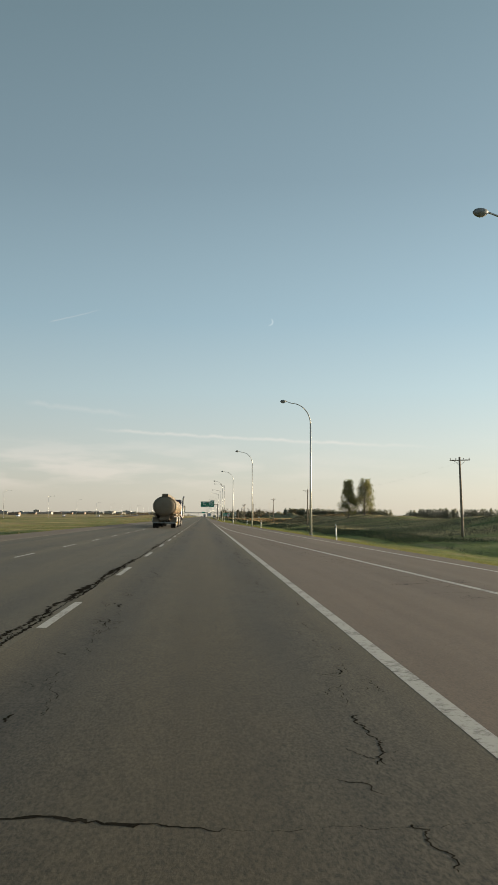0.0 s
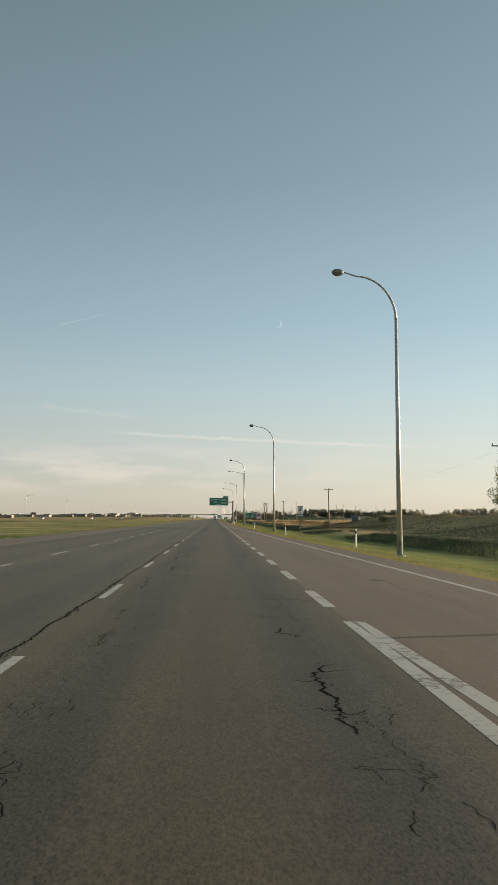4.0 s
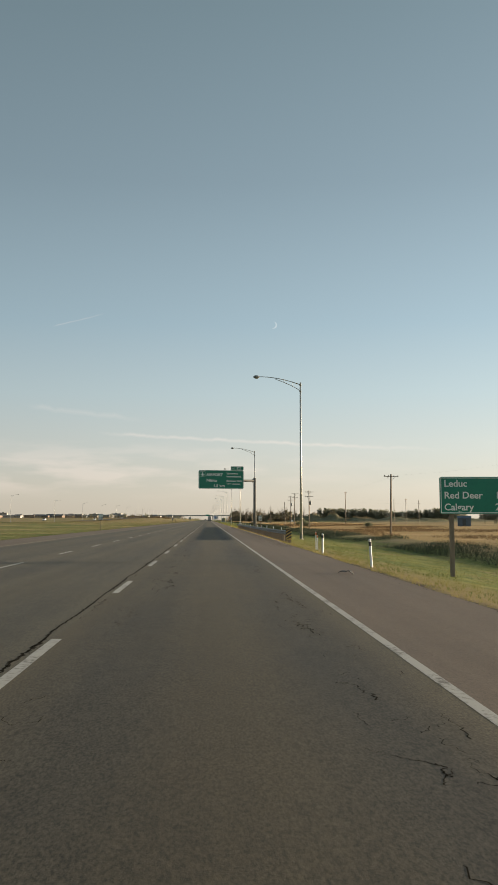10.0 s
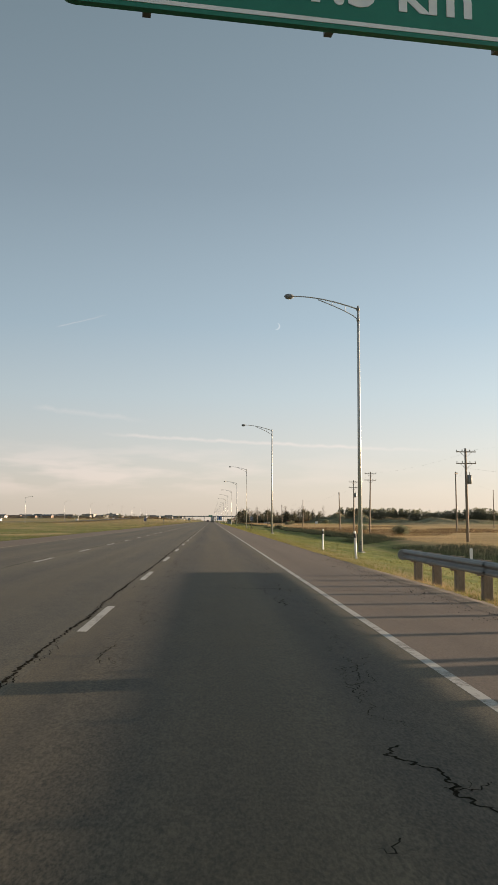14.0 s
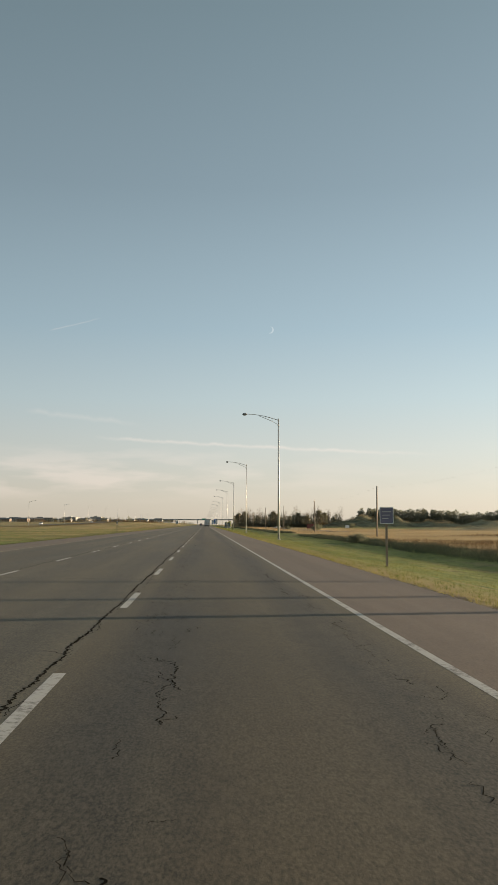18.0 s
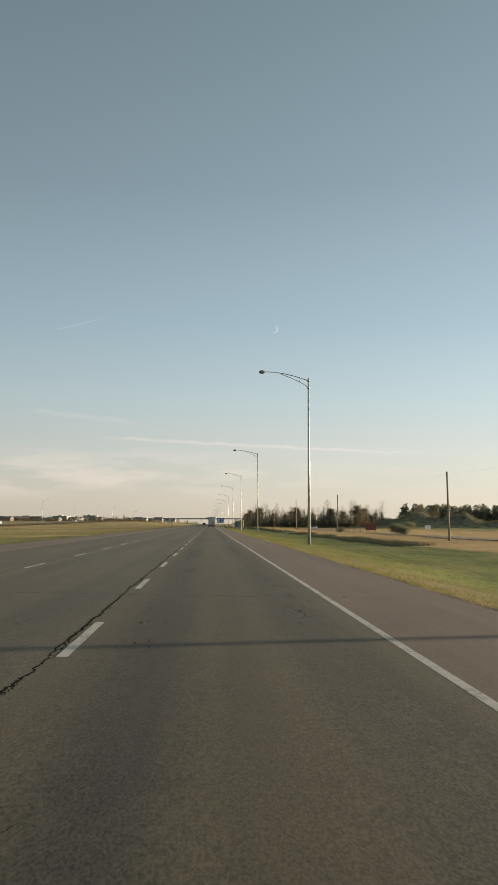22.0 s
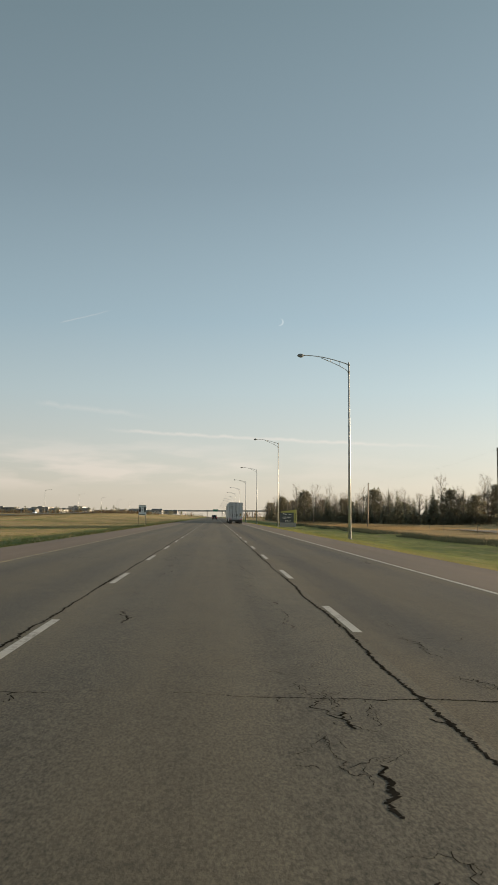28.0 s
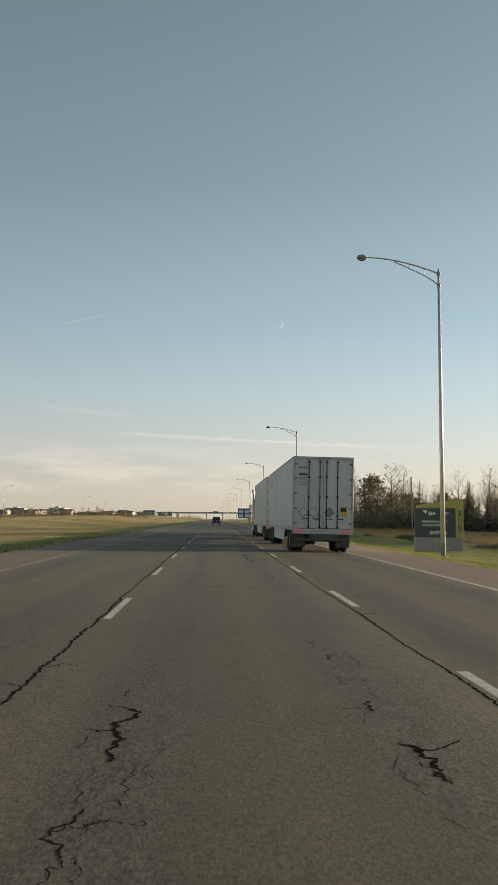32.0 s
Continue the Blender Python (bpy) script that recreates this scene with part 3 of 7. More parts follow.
LINE_1, LINE_2, LINE_L, LINE_R = -1.85, -5.5, -9.15, 1.85
LEFT_EDGE = -11.4
RAMP_LINE = [(-200, 14.0), (-60, 10.4), (23, 8.2), (93, 6.4), (207, 4.2), (243, 3.26), (290, 1.85)]
GORE_LINE = [(-200, 15.6), (-60, 9.2), (16, 5.7), (77, 2.95), (95, 2.52), (118, 2.42), (132, 2.2), (141, 1.97)]
RIGHT_EDGE = [(-200, 16.0), (-60, 12.2), (0, 9.8), (93, 7.8), (207, 5.2), (243, 4.55), (270, 4.4), (5000, 4.4)]
Y_START, Y_END = -140.0, 4300.0


def fall(x):
    return -0.02 * x


def bump_at(x, y, cx, cy, sx, sy, h):
    return h * math.exp(-((x - cx) / sx) ** 2 - ((y - cy) / sy) ** 2)


MOUNDS = [(97, 1100, 15, 22, 5.2), (112, 1096, 16, 20, 4.4), (80, 1090, 10, 14, 2.2), (128, 1082, 14, 14, 2.4), (150, 1075, 26, 24, 2.4), (180, 1060, 34, 22, 2.2), (84, 1112, 12, 18, 2.2), (220, 1090, 40, 26, 3.0),
          (120, 900, 30, 14, 1.4), (165, 860, 34, 16, 1.6)]


def rise(y):
    """The land across the median climbs gently in the distance."""
    t = max(0.0, min(1.0, (y - 1050) / 850))
    return 5.0 * t * t * (3 - 2 * t)


def land(x, y):
    """Height of the natural ground."""
    edge = along(y, RIGHT_EDGE)
    n1 = noise.noise((x * 0.05, y * 0.05, 0.3))
    n2 = noise.noise((x * 0.3, y * 0.3, 5.1))
    if x > edge:
        u = x - edge
        z0 = fall(edge) - 0.05
        if u < 7:
            z = z0 - 0.125 * u
        elif u < 11:
            z = z0 - 0.875 - 0.06 * (u - 7)
        elif u < 17:
            z = z0 - 1.115 + 0.075 * (u - 11)
        else:
            z = z0 - 0.665 + 0.1 * min(1, (u - 17) / 30)
        if u > 7 and y > 655:
            # further on the ditch is a wide shallow swale
            k = min(1.0, (y - 655) / 60)
            z = z * (1 - k) + k * (z0 - 0.875 + 0.30 * min(1.0, (u - 7) / 24))
        z += 0.05 * n2 * min(1, u / 3) + 0.25 * n1 * min(1, max(0, u - 12) / 10)
        # long grassy berm beside the ramp; its unseen stretch before y = 150 is added to shade the verge
        g = max(0.0, min(1.0, (y + 60) / 50)) * max(0.0, min(1.0, (398 - y) / 42))
        if g > 0 and 26 < x < 110:
            lump = 0.75 + 0.42 * noise.noise((x * 0.03, y * 0.035, 9.0)) + 0.22 * noise.noise((x * 0.09, y * 0.09, 2.0))
            z += g * 3.0 * lump * (math.exp(-((x - 50 - 4 * math.sin(y * 0.05)) / 11) ** 2) + 0.6 * math.exp(-((x - 80) / 16) ** 2))
        if x > 60 and y > 780:
            for q in MOUNDS:
                if abs(y - q[1]) < 3 * q[3] and abs(x - q[0]) < 3 * q[2]:
                    z += bump_at(x, y, *q) * (0.8 + 0.75 * noise.noise((x * 0.11, y * 0.05, 1.0)) + 0.45 * noise.noise((x * 0.27, y * 0.22, 3.0)))
        return z
    if x < LEFT_EDGE:
        v = LEFT_EDGE - x
        z0 = fall(LEFT_EDGE) - 0.04
        z = z0 - 0.11 * min(v, 8) - 0.01 * max(0, min(v, 20) - 8) + 0.012 * max(0, min(v, 80) - 30)
        z += rise(y) * max(0.0, min(1.0, (v - 8) / 60))
        z += 0.04 * n2 * min(1, v / 3) + 0.2 * n1 * min(1, v / 12) * max(0.0, min(1.0, (100 - v) / 25))
        return z
    return fall(x) - 0.35


def make_ground():
    xs = list(np.concatenate([-np.geomspace(4200, 140, 16), np.arange(-136, -30, 5.0), np.arange(-30, -12, 1.5), [-11.9, -11.42, -11.3, -11.0], [-6, 0, 3.6],
                              np.arange(4.41, 30, 0.85), np.arange(30, 118, 3.0), np.arange(118, 262, 6.0), np.geomspace(270, 4200, 18)]))
    ys = list(np.concatenate([[-3500, -1500, -600, -250], np.arange(-140, 480, 5.0), np.arange(480, 1300, 8.0), np.geomspace(1310, 4900, 34)]))
    V, Z = [], []
    for y in ys:
        edge = along(y, RIGHT_EDGE)
        for x in xs:
            # the verge columns follow the pavement edge
            xx = x + (edge - 4.4) * max(0.0, min(1.0, (60 - x) / 40)) if x > 4.4 else x
            if xx > edge - 1e-6 or xx < LEFT_EDGE:
                z = land(xx, y)
            else:
                z = fall(xx) - 0.35
            V.append((xx, y, z))
            u = xx - edge if xx > 0 else LEFT_EDGE - xx
            if xx > 0:
                dry = 0.12 if u < 12 else min(1.0, 0.12 + (u - 12) / 7)
                if y < 330:
                    dry *= 0.5 + 0.4 * max(0.0, (y - 200) / 130)
                if y > 560:
                    dry = min(dry, 0.18 + max(0.0, (u - (15 if y < 1030 else 11)) / 6))
                if u > 60 and y > 950:
                    dry = 0.42
            else:
                dry = 0.14 + (0.29 + 0.16 * min(1.0, max(0.0, y - 850) / 200)) * min(1.0, max(0.0, u - 6) / 9)
                u += 3.0 * min(1.0, max(0.0, u - 0.3))
            spoil = min(1.0, sum(bump_at(xx, y, *q) for q in MOUNDS) / 1.4) if xx > 60 and 780 < y < 1250 else 0.0
            Z.append((max(u, 0.0) / 40, min(dry, 1.0), spoil))
    w = len(xs)
    F = [(j * w + i, j * w + i + 1, (j + 1) * w + i + 1, (j + 1) * w + i) for j in range(len(ys) - 1) for i in range(w - 1)]
    me = bpy.data.meshes.new("ground")
    me.from_pydata(V, [], F)
    a = me.attributes.new("zone", "FLOAT_VECTOR", "POINT")
    a.data.foreach_set("vector", np.array(Z, dtype=np.float32).ravel())
    me.polygons.foreach_set("use_smooth", [True] * len(F))
    me.materials.append(MAT["ground"])
    return tagged(new("ground", me), "mown green verges, reedy ditch and dry golden prairie fields", "ground", kind="structure")


make_ground()


def strip(name, x_left, x_right, mat, label, lift=0.0, y0=Y_START, y1=Y_END, skirt=0.0, category="road"):
    """A sheet of pavement between two edges, which may be numbers or bending lines."""
    ys = sorted({y0, y1, *[y for y in np.arange(y0, min(y1, 320), 4.0)], *[y for y in np.arange(320, y1, 60.0) if y > y0]})
    s = Shape()
    n = 4
    rows = []
    for y in ys:
        a = along(y, x_left) if isinstance(x_left, list) else x_left
        b = along(y, x_right) if isinstance(x_right, list) else x_right
        row = [(a + (b - a) * i / n, y, fall(a + (b - a) * i / n) + lift) for i in range(n + 1)]
        if skirt:
            wob = 0.10 * noise.noise((y * 0.7, 3.0, 0.0))
            row[-1 if skirt > 0 else 0] = ((b if skirt > 0 else a) + wob, y, fall(b if skirt > 0 else a) + lift)
            row = row + [(b + 0.10 + wob, y, fall(b) - 0.16)] if skirt > 0 else [(a - 0.10 + wob, y, fall(a) - 0.16)] + row
        rows.append(row)
    w = len(rows[0])
    for r in rows:
        s.v += r
    for j in range(len(rows) - 1):
        for i in range(w - 1):
            s.f.append((j * w + i, j * w + i + 1, (j + 1) * w + i + 1, (j + 1) * w + i))
            s.s.append(False)
    return solid(name, s, mat, label, category, kind="structure")


strip("road_driving_lane", LINE_1, LINE_R, "lane", "dark worn asphalt driving lane with many cracks")
strip("road_passing_lanes", LINE_L, LINE_1, "lane_b", "grey worn asphalt passing lanes with faint wheel tracks")
strip("road_shoulder_right", LINE_R, RIGHT_EDGE, "shoulder", "brownish chip-sealed shoulder and merging ramp lane", skirt=1)
strip("road_shoulder_left", LEFT_EDGE, LINE_L, "shoulder", "brownish asphalt median shoulder", skirt=-1)
# opposite carriageway across the wide median
far_road = Shape()
for k in range(96):
    a, b = -200 + k * 47.5, -200 + (k + 1) * 47.5
    za, zb = 0.62 + rise(a), 0.62 + rise(b)
    far_road.face([(-118.5, a, za), (-104.5, a, za), (-104.5, b, zb), (-118.5, b, zb)])
solid("road_opposite", far_road, "lane_b", "grey asphalt carriageway across the median", "road", kind="structure")


def ribbon(s, pts, width, lift=0.0013):
    """Adds a flat painted band along points (x, y)."""
    for (xa, ya), (xb, yb) in zip(pts, pts[1:]):
        h = width / 2
        s.face([(xa - h, ya, fall(xa - h) + lift), (xa + h, ya, fall(xa + h) + lift), (xb + h, yb, fall(xb + h) + lift), (xb - h, yb, fall(xb - h) + lift)])
    return s


def line_pts(x, y0, y1, step=40.0):
    ys = list(np.arange(y0, y1, step)) + [y1]
    return [((along(y, x) if isinstance(x, list) else x), float(y)) for y in ys]


solid("edge_line", ribbon(Shape(), line_pts(LINE_R, Y_START, 141, 20), 0.165), "white_line", "white painted edge line at the ramp gore", "road marking", kind="structure")
solid("edge_line", ribbon(Shape(), line_pts(GORE_LINE, -140, 141, 6), 0.17), "white_line", "white painted gore line along the ramp", "road marking", kind="structure")
solid("edge_line", ribbon(Shape(), line_pts(RAMP_LINE, -140, 290, 8), 0.15), "white_line", "white painted outer edge line of the merging lane", "road marking", kind="structure")
solid("edge_line", ribbon(Shape(), line_pts(LINE_R, 290, Y_END), 0.112), "white_line", "white painted edge line, worn", "road marking", kind="structure")
solid("edge_line", ribbon(Shape(), line_pts(LINE_L, Y_START, Y_END), 0.13), "yellow_line", "faded yellow painted median edge line", "road marking", kind="structure")


def dash(length, width):
    s = Shape()
    n = 5
    rng = random.Random(7)
    for i in range(n):
        a, b = length * i / n, length * (i + 1) / n
        s.face([(-width / 2 + rng.uniform(-.004, .004), a, fall(-width / 2)), (width / 2, a, fall(width / 2)), (width / 2, b, fall(width / 2)), (-width / 2, b, fall(-width / 2))])
    return s.mesh("lane_dash", "white_line")


def dashes(name, x, y0, y1, period, length, width, label, separate):
    """Painted dashes: the nearest ones as single pieces, the far rest in one mesh."""
    base = thing(name, label, "road marking", kind="structure")
    me = dash(length, width)
    k, rest = 0, Shape()
    while True:
        y = y0 + k * period if period else dash_y(k) + y0
        if y > y1:
            break
        if k < separate:
            ob = new("dash", me)
            ob.parent = base
            ob.matrix_basis = pose(x, y, fall(x) + 0.0013)
        else:
            ribbon(rest, [(x, y), (x, y + length)], width)
        k += 1
    if rest.f:
        tagged(part("far_dashes", rest, "white_line", base), kind="stuff")


DASH_AT = [(1, 10.2), (34, 304.0), (48, 428.7), (64, 570.1), (81, 721.4), (88, 783.8), (92, 820.0), (101, 899.6), (113, 1005.8), (118, 1050.1), (400, 3555.0)]


def dash_y(k):
    return along(k - 9, [(-10, -87.5)] + DASH_AT)


dashes("lane_line_inner", LINE_1 + 0.05, 0.0, 3200, 0, 3.0, 0.115, "white dashed lane line, scuffed paint", 130)
dashes("lane_line_outer", LINE_2, -2.3, 3200, 0, 3.0, 0.105, "thin white dashed lane line", 130)
dashes("merge_line", LINE_R, 142.86, 282.0, 6.12, 3.0, 0.19, "short wide white dashes along the merging lane", 60)


# ---- cracks ----
CRUMB = random.Random(17)


def crack_run(s, pts):
    """A flat dark gap along points (x, y, half width), its rims cut square to its run."""
    rough = []
    for (xa, ya, wa), (xb, yb, wb) in zip(pts, pts[1:]):
        # the break follows the stones: it never runs straight for more than a few centimetres
        g = 0.22 * math.hypot(xb - xa, yb - ya)
        rough.append((xa, ya, wa))
        if g > 0.006:
            for f in (0.36, 0.7):
                rough.append((xa + (xb - xa) * f + CRUMB.uniform(-g, g), ya + (yb - ya) * f + CRUMB.uniform(-g, g), (wa + wb) * CRUMB.uniform(0.3, 0.65)))
    pts = rough + pts[-1:]
    rims = []
    for i, (x, y, w) in enumerate(pts):
        xa, ya, _ = pts[max(0, i - 1)]
        xb, yb, _ = pts[min(len(pts) - 1, i + 1)]
        d = math.hypot(xb - xa, yb - ya) or 1.0
        nx, ny = -(yb - ya) / d * w, (xb - xa) / d * w
        # each rim has crumbled by itself
        p, q = 0.5 + CRUMB.random(), 0.5 + CRUMB.random()
        rims.append(((x - nx * p, y - ny * p), (x + nx * q, y + ny * q)))
    for (a, b), (c, d) in zip(rims, rims[1:]):
        s.face([(p[0], p[1], fall(p[0]) + 0.0012) for p in (a, b, d, c)])


def ragged(s, x, y0, y1, rng, step=0.07, wander=0.02, w0=0.002, w1=0.012, pull=0.94, jog=0.0, drift=0.0, branch=0.0, gaps=0.0, rough=0.012):
    """A crooked crack along the road that jogs aside, swells where it crumbles, and forks."""
    y, off, w = y0, 0.0, w0
    pts = []
    slow = rng.uniform(0, 50)
    while y < y1:
        off = off * pull + rng.uniform(-wander, wander)
        if rng.random() < jog:
            off += rng.choice((-1, 1)) * rng.uniform(0.04, 0.13)
            y += rng.uniform(-0.02, 0.04)
        swell = max(0.0, min(1.0, 0.5 + 1.1 * noise.noise((slow, y * 0.35, 0.0))))
        w = 0.5 * w + 0.5 * (w0 + (w1 - w0) * swell * rng.uniform(0.25, 1.3))
        pts.append((x + off + drift * (y - y0) + rng.gauss(0, 1) * rough, y, w))
        if rng.random() < branch:
            bx, by, sg = pts[-1][0], y, rng.choice((-1, 1))
            arm = []
            for k in range(rng.randint(3, 9)):
                arm.append((bx, by, w * (0.7 - 0.06 * k)))
                bx += sg * rng.uniform(0.01, 0.07)
                by += rng.uniform(-0.05, 0.10)
            crack_run(s, arm)
        if gaps and rng.random() < gaps and len(pts) > 3:
            crack_run(s, pts)
            pts = []
            y += rng.uniform(0.3, 2.5)
        y += step * rng.uniform(0.4, 1.5)
    if len(pts) > 1:
        crack_run(s, pts)


def across(s, y, x0, x1, rng, w=0.012, tilt=0.0, wob=0.03):
    """A crooked crack across the road, its rims broken out in places."""
    x, off, pts = x0, 0.0, []
    slow = rng.uniform(0, 50)
    while x < x1:
        off = off * 0.93 + rng.uniform(-wob, wob)
        bow = 0.16 * noise.noise((slow, x * 0.5, 0.0)) + 0.05 * noise.noise((slow, x * 2.3, 4.0))
        swell = max(0.12, 0.5 + 1.6 * noise.noise((slow, x * 1.1, 8.0)))
        pts.append((x, y + off + bow + tilt * (x - x0), w * swell * rng.uniform(0.4, 1.5)))
        if rng.random() < 0.05:
            arm, bx, by, sg = [], x, pts[-1][1], rng.choice((-1, 1))
            for k in range(rng.randint(3, 8)):
                arm.append((bx, by, w * (0.6 - 0.06 * k)))
                bx += rng.uniform(-0.03, 0.06)
                by += sg * rng.uniform(0.02, 0.12)
            crack_run(s, arm)
        x += rng.uniform(0.03, 0.12)
    if len(pts) > 1:
        crack_run(s, pts)


def crazing(s, x, y0, y1, rng, spread, n):
    """Old fatigue cracks in a wheel path: short joined hairs that enclose small blocks."""
    for k in range(n):
        a, b = x + rng.gauss(0, spread), rng.uniform(y0, y1)
        turn = rng.choice((0.0, 1.57, 1.57, 3.14)) + rng.uniform(-0.5, 0.5)
        pts = []
        for q in range(rng.randint(3, 7)):
            pts.append((a, b, rng.uniform(0.001, 0.0045)))
            bend = turn + rng.uniform(-0.9, 0.9)
            a += 0.06 * math.cos(bend) * rng.uniform(0.4, 1.4)
            b += 0.11 * math.sin(bend) * rng.uniform(0.4, 1.6)
        crack_run(s, pts)


rng = random.Random(3)
seam = Shape()
ragged(seam, LINE_1 - 0.095, -40, 775, rng, 0.07, 0.010, 0.009, 0.026, pull=0.95, branch=0.01, rough=0.007)
ragged(seam, LINE_1 - 0.095, 792, 1260, rng, 0.06, 0.010, 0.009, 0.024, pull=0.95, branch=0.01, rough=0.007)
ragged(seam, LINE_1 - 0.18, 2, 26, rng, 0.06, 0.02, 0.012, 0.085, pull=0.95, rough=0.02)
ragged(seam, LINE_1 - 0.16, 34, 40, rng, 0.06, 0.02, 0.008, 0.06, pull=0.95, rough=0.02)
ragged(seam, LINE_1 - 0.07, -40, 775, rng, 0.11, 0.03, 0.002, 0.011, pull=0.95, gaps=0.08)
solid("seam_crack", seam, "crack", "wide ragged dark crack along the lane joint", "road crack", kind="structure")
seam = Shape()
ragged(seam, LINE_2 - 0.11, 380, 860, rng, 0.2, 0.025, 0.003, 0.016, gaps=0.01)
ragged(seam, LINE_2 - 0.11, 860, 1260, rng, 0.07, 0.010, 0.009, 0.026, branch=0.01, rough=0.007)
solid("seam_crack", seam, "crack", "ragged dark crack along the outer lane joint", "road crack", kind="structure")
web = Shape()
y = -10.0
while y < 1130:
    # the cracked left and right wheel paths
    for path, chance in ((-1.15, 0.95), (1.12, 0.9)) if y < 830 else ((-1.2, 0.4), (1.2, 0.8), (-2.75, 0.95), (-4.6, 0.8)):
        if rng.random() < chance:
            a = y + rng.uniform(0, 8)
            ln = rng.uniform(2.5, 11)
            x = path + rng.uniform(-.22, .22)
            ragged(web, x, a, a + ln, rng, 0.042, 0.022, 0.001, rng.choice((0.006, 0.009, 0.012, 0.016, 0.022)), pull=0.94, jog=0.06, drift=rng.uniform(-.03, .03), branch=0.05, gaps=0.05, rough=0.014)
            if rng.random() < .45:
                ragged(web, x + rng.uniform(-.3, .3), a + ln * .3, a + ln * rng.uniform(.5, .9), rng, 0.05, 0.03, 0.001, 0.006, jog=0.04, branch=0.02, gaps=0.08)
            crazing(web, x, a - 1, a + ln + 1, rng, 0.15, int(ln * 2.6))
    y += 6.5 if y < 830 else 8.5
y = 4.0
while y < 1150:
    across(web, y, rng.choice([-9, -5.5, -1.8]), rng.choice([1.8, 4.0, 4.2]), rng, rng.uniform(0.006, 0.016), rng.uniform(-.03, .03))
    y += rng.uniform(9, 30)
# crazed old paving in the gore
for k in range(120):
    y = rng.uniform(8, 50)
    x0 = along(y, GORE_LINE)
    across(web, y, x0 - rng.uniform(0.1, 1.7), x0 + rng.uniform(-0.1, 0.7), rng, rng.uniform(0.004, 0.015), rng.uniform(-.7, .7), 0.09)
ragged(web, 2.12, 60, 128, rng, 0.07, 0.02, 0.001, 0.010, jog=0.03, branch=0.05, gaps=0.03)
ragged(web, 4.6, 90, 150, rng, 0.1, 0.03, 0.001, 0.007, drift=-.012, branch=0.04)
tagged(solid("fine_cracks", web, "crack", "web of fine dark cracks in the old asphalt", "road crack", kind="stuff"))


def tar_blot(x, y, w, d, seed):
    """A worn hollow with torn rims, filled with dark tar."""
    g = random.Random(seed)
    n = 22
    rim = [(math.cos(6.283 * k / n) * w / 2 * g.uniform(.75, 1.15), math.sin(6.283 * k / n) * d / 2 * g.uniform(.75, 1.15)) for k in range(n)]
    s = Shape()
    s.face([(a, b, fall(a) + .0016) for a, b in rim])
    return solid("tar_patch", s, "tar", "dark tar-filled hollow in the asphalt", "road patch", "tar patches", at=(x, y, fall(x)))


# here the joint has spread into two fine cracks that leave the line
rims = Shape()
ragged(rims, LINE_1 - .10, 772, 784, rng, 0.06, 0.012, 0.003, 0.014, pull=0.96, drift=-.014, branch=0.02, rough=0.007)
ragged(rims, LINE_1 - .27, 784, 796, rng, 0.06, 0.014, 0.003, 0.014, pull=0.96, drift=.013, branch=0.02, rough=0.007)
ragged(rims, LINE_1 - .36, 773, 802, rng, 0.06, 0.012, 0.001, 0.007, pull=0.96, branch=0.02, gaps=0.05)
solid("seam_crack", rims, "crack", "fine dark cracks beside the lane joint", "road crack", kind="structure")
tar_blot(.98, 116.5, .42, 1.5, 1)
tar_blot(1.0, 110.4, .16, .4, 2)
for k, (x, y) in enumerate([(4.15, 131), (3.9, 139), (3.75, 149), (4.1, 122), (4.9, 60), (6.2, 52), (3.3, 165), (.4, 848), (-.35, 868), (1.1, 255), (-.9, 402), (.8, 540)]):
    tar_blot(x, y, .2 + .1 * (k % 3), .35 + .12 * (k % 4), k + 5)


# ---- street lamps ----
def lamp_head(root, tip):
    """The oval housing with its glass at the end of an arm."""
    x, z = tip
    rings = []
    for t, w, h in ((0, .07, .05), (.12, .16, .14), (.35, .22, .215), (.6, .215, .215), (.82, .16, .16), (.95, .05, .05)):
        rings.append([(x - t * 0.72, w * math.cos(a), z + 0.02 + h * math.sin(a) * (0.8 if math.sin(a) > 0 else 1.0)) for a in np.linspace(0, 2 * math.pi, 14, endpoint=False)])
    head = part("luminaire", Shape().loft(rings), "lamp_head", root, "grey oval lamp head")
    rings = []
    for t, w, h in ((.22, .05, .02), (.32, .15, .09), (.52, .16, .12), (.68, .11, .08), (.76, .03, .02)):
        rings.append([(x - t * 0.72, w * math.cos(a), z - 0.09 + h * min(0, math.sin(a))) for a in np.linspace(0, 2 * math.pi, 12, endpoint=False)])
    part("lens", Shape().loft(rings), "lens", head, "clear glass bowl")


def lamp_foot(root):
    s = Shape().box(-.24, .24, -.24, .24, 0.03, 0.075, 0.01)
    for a in (-.18, .18):
        for b in (-.18, .18):
            s.tube([(a, b, -.1), (a, b, .13)], .018, 6)
    part("base_plate", s, "galv_dull", root)
    part("footing", Shape().tube([(0, 0, -1.0), (0, 0, 0.03)], 0.33, 14), "concrete", root)
    part("handhole_cover", Shape().box(-.06, .06, -.172, -.150, .5, .8, .006), "galv_dull", root)


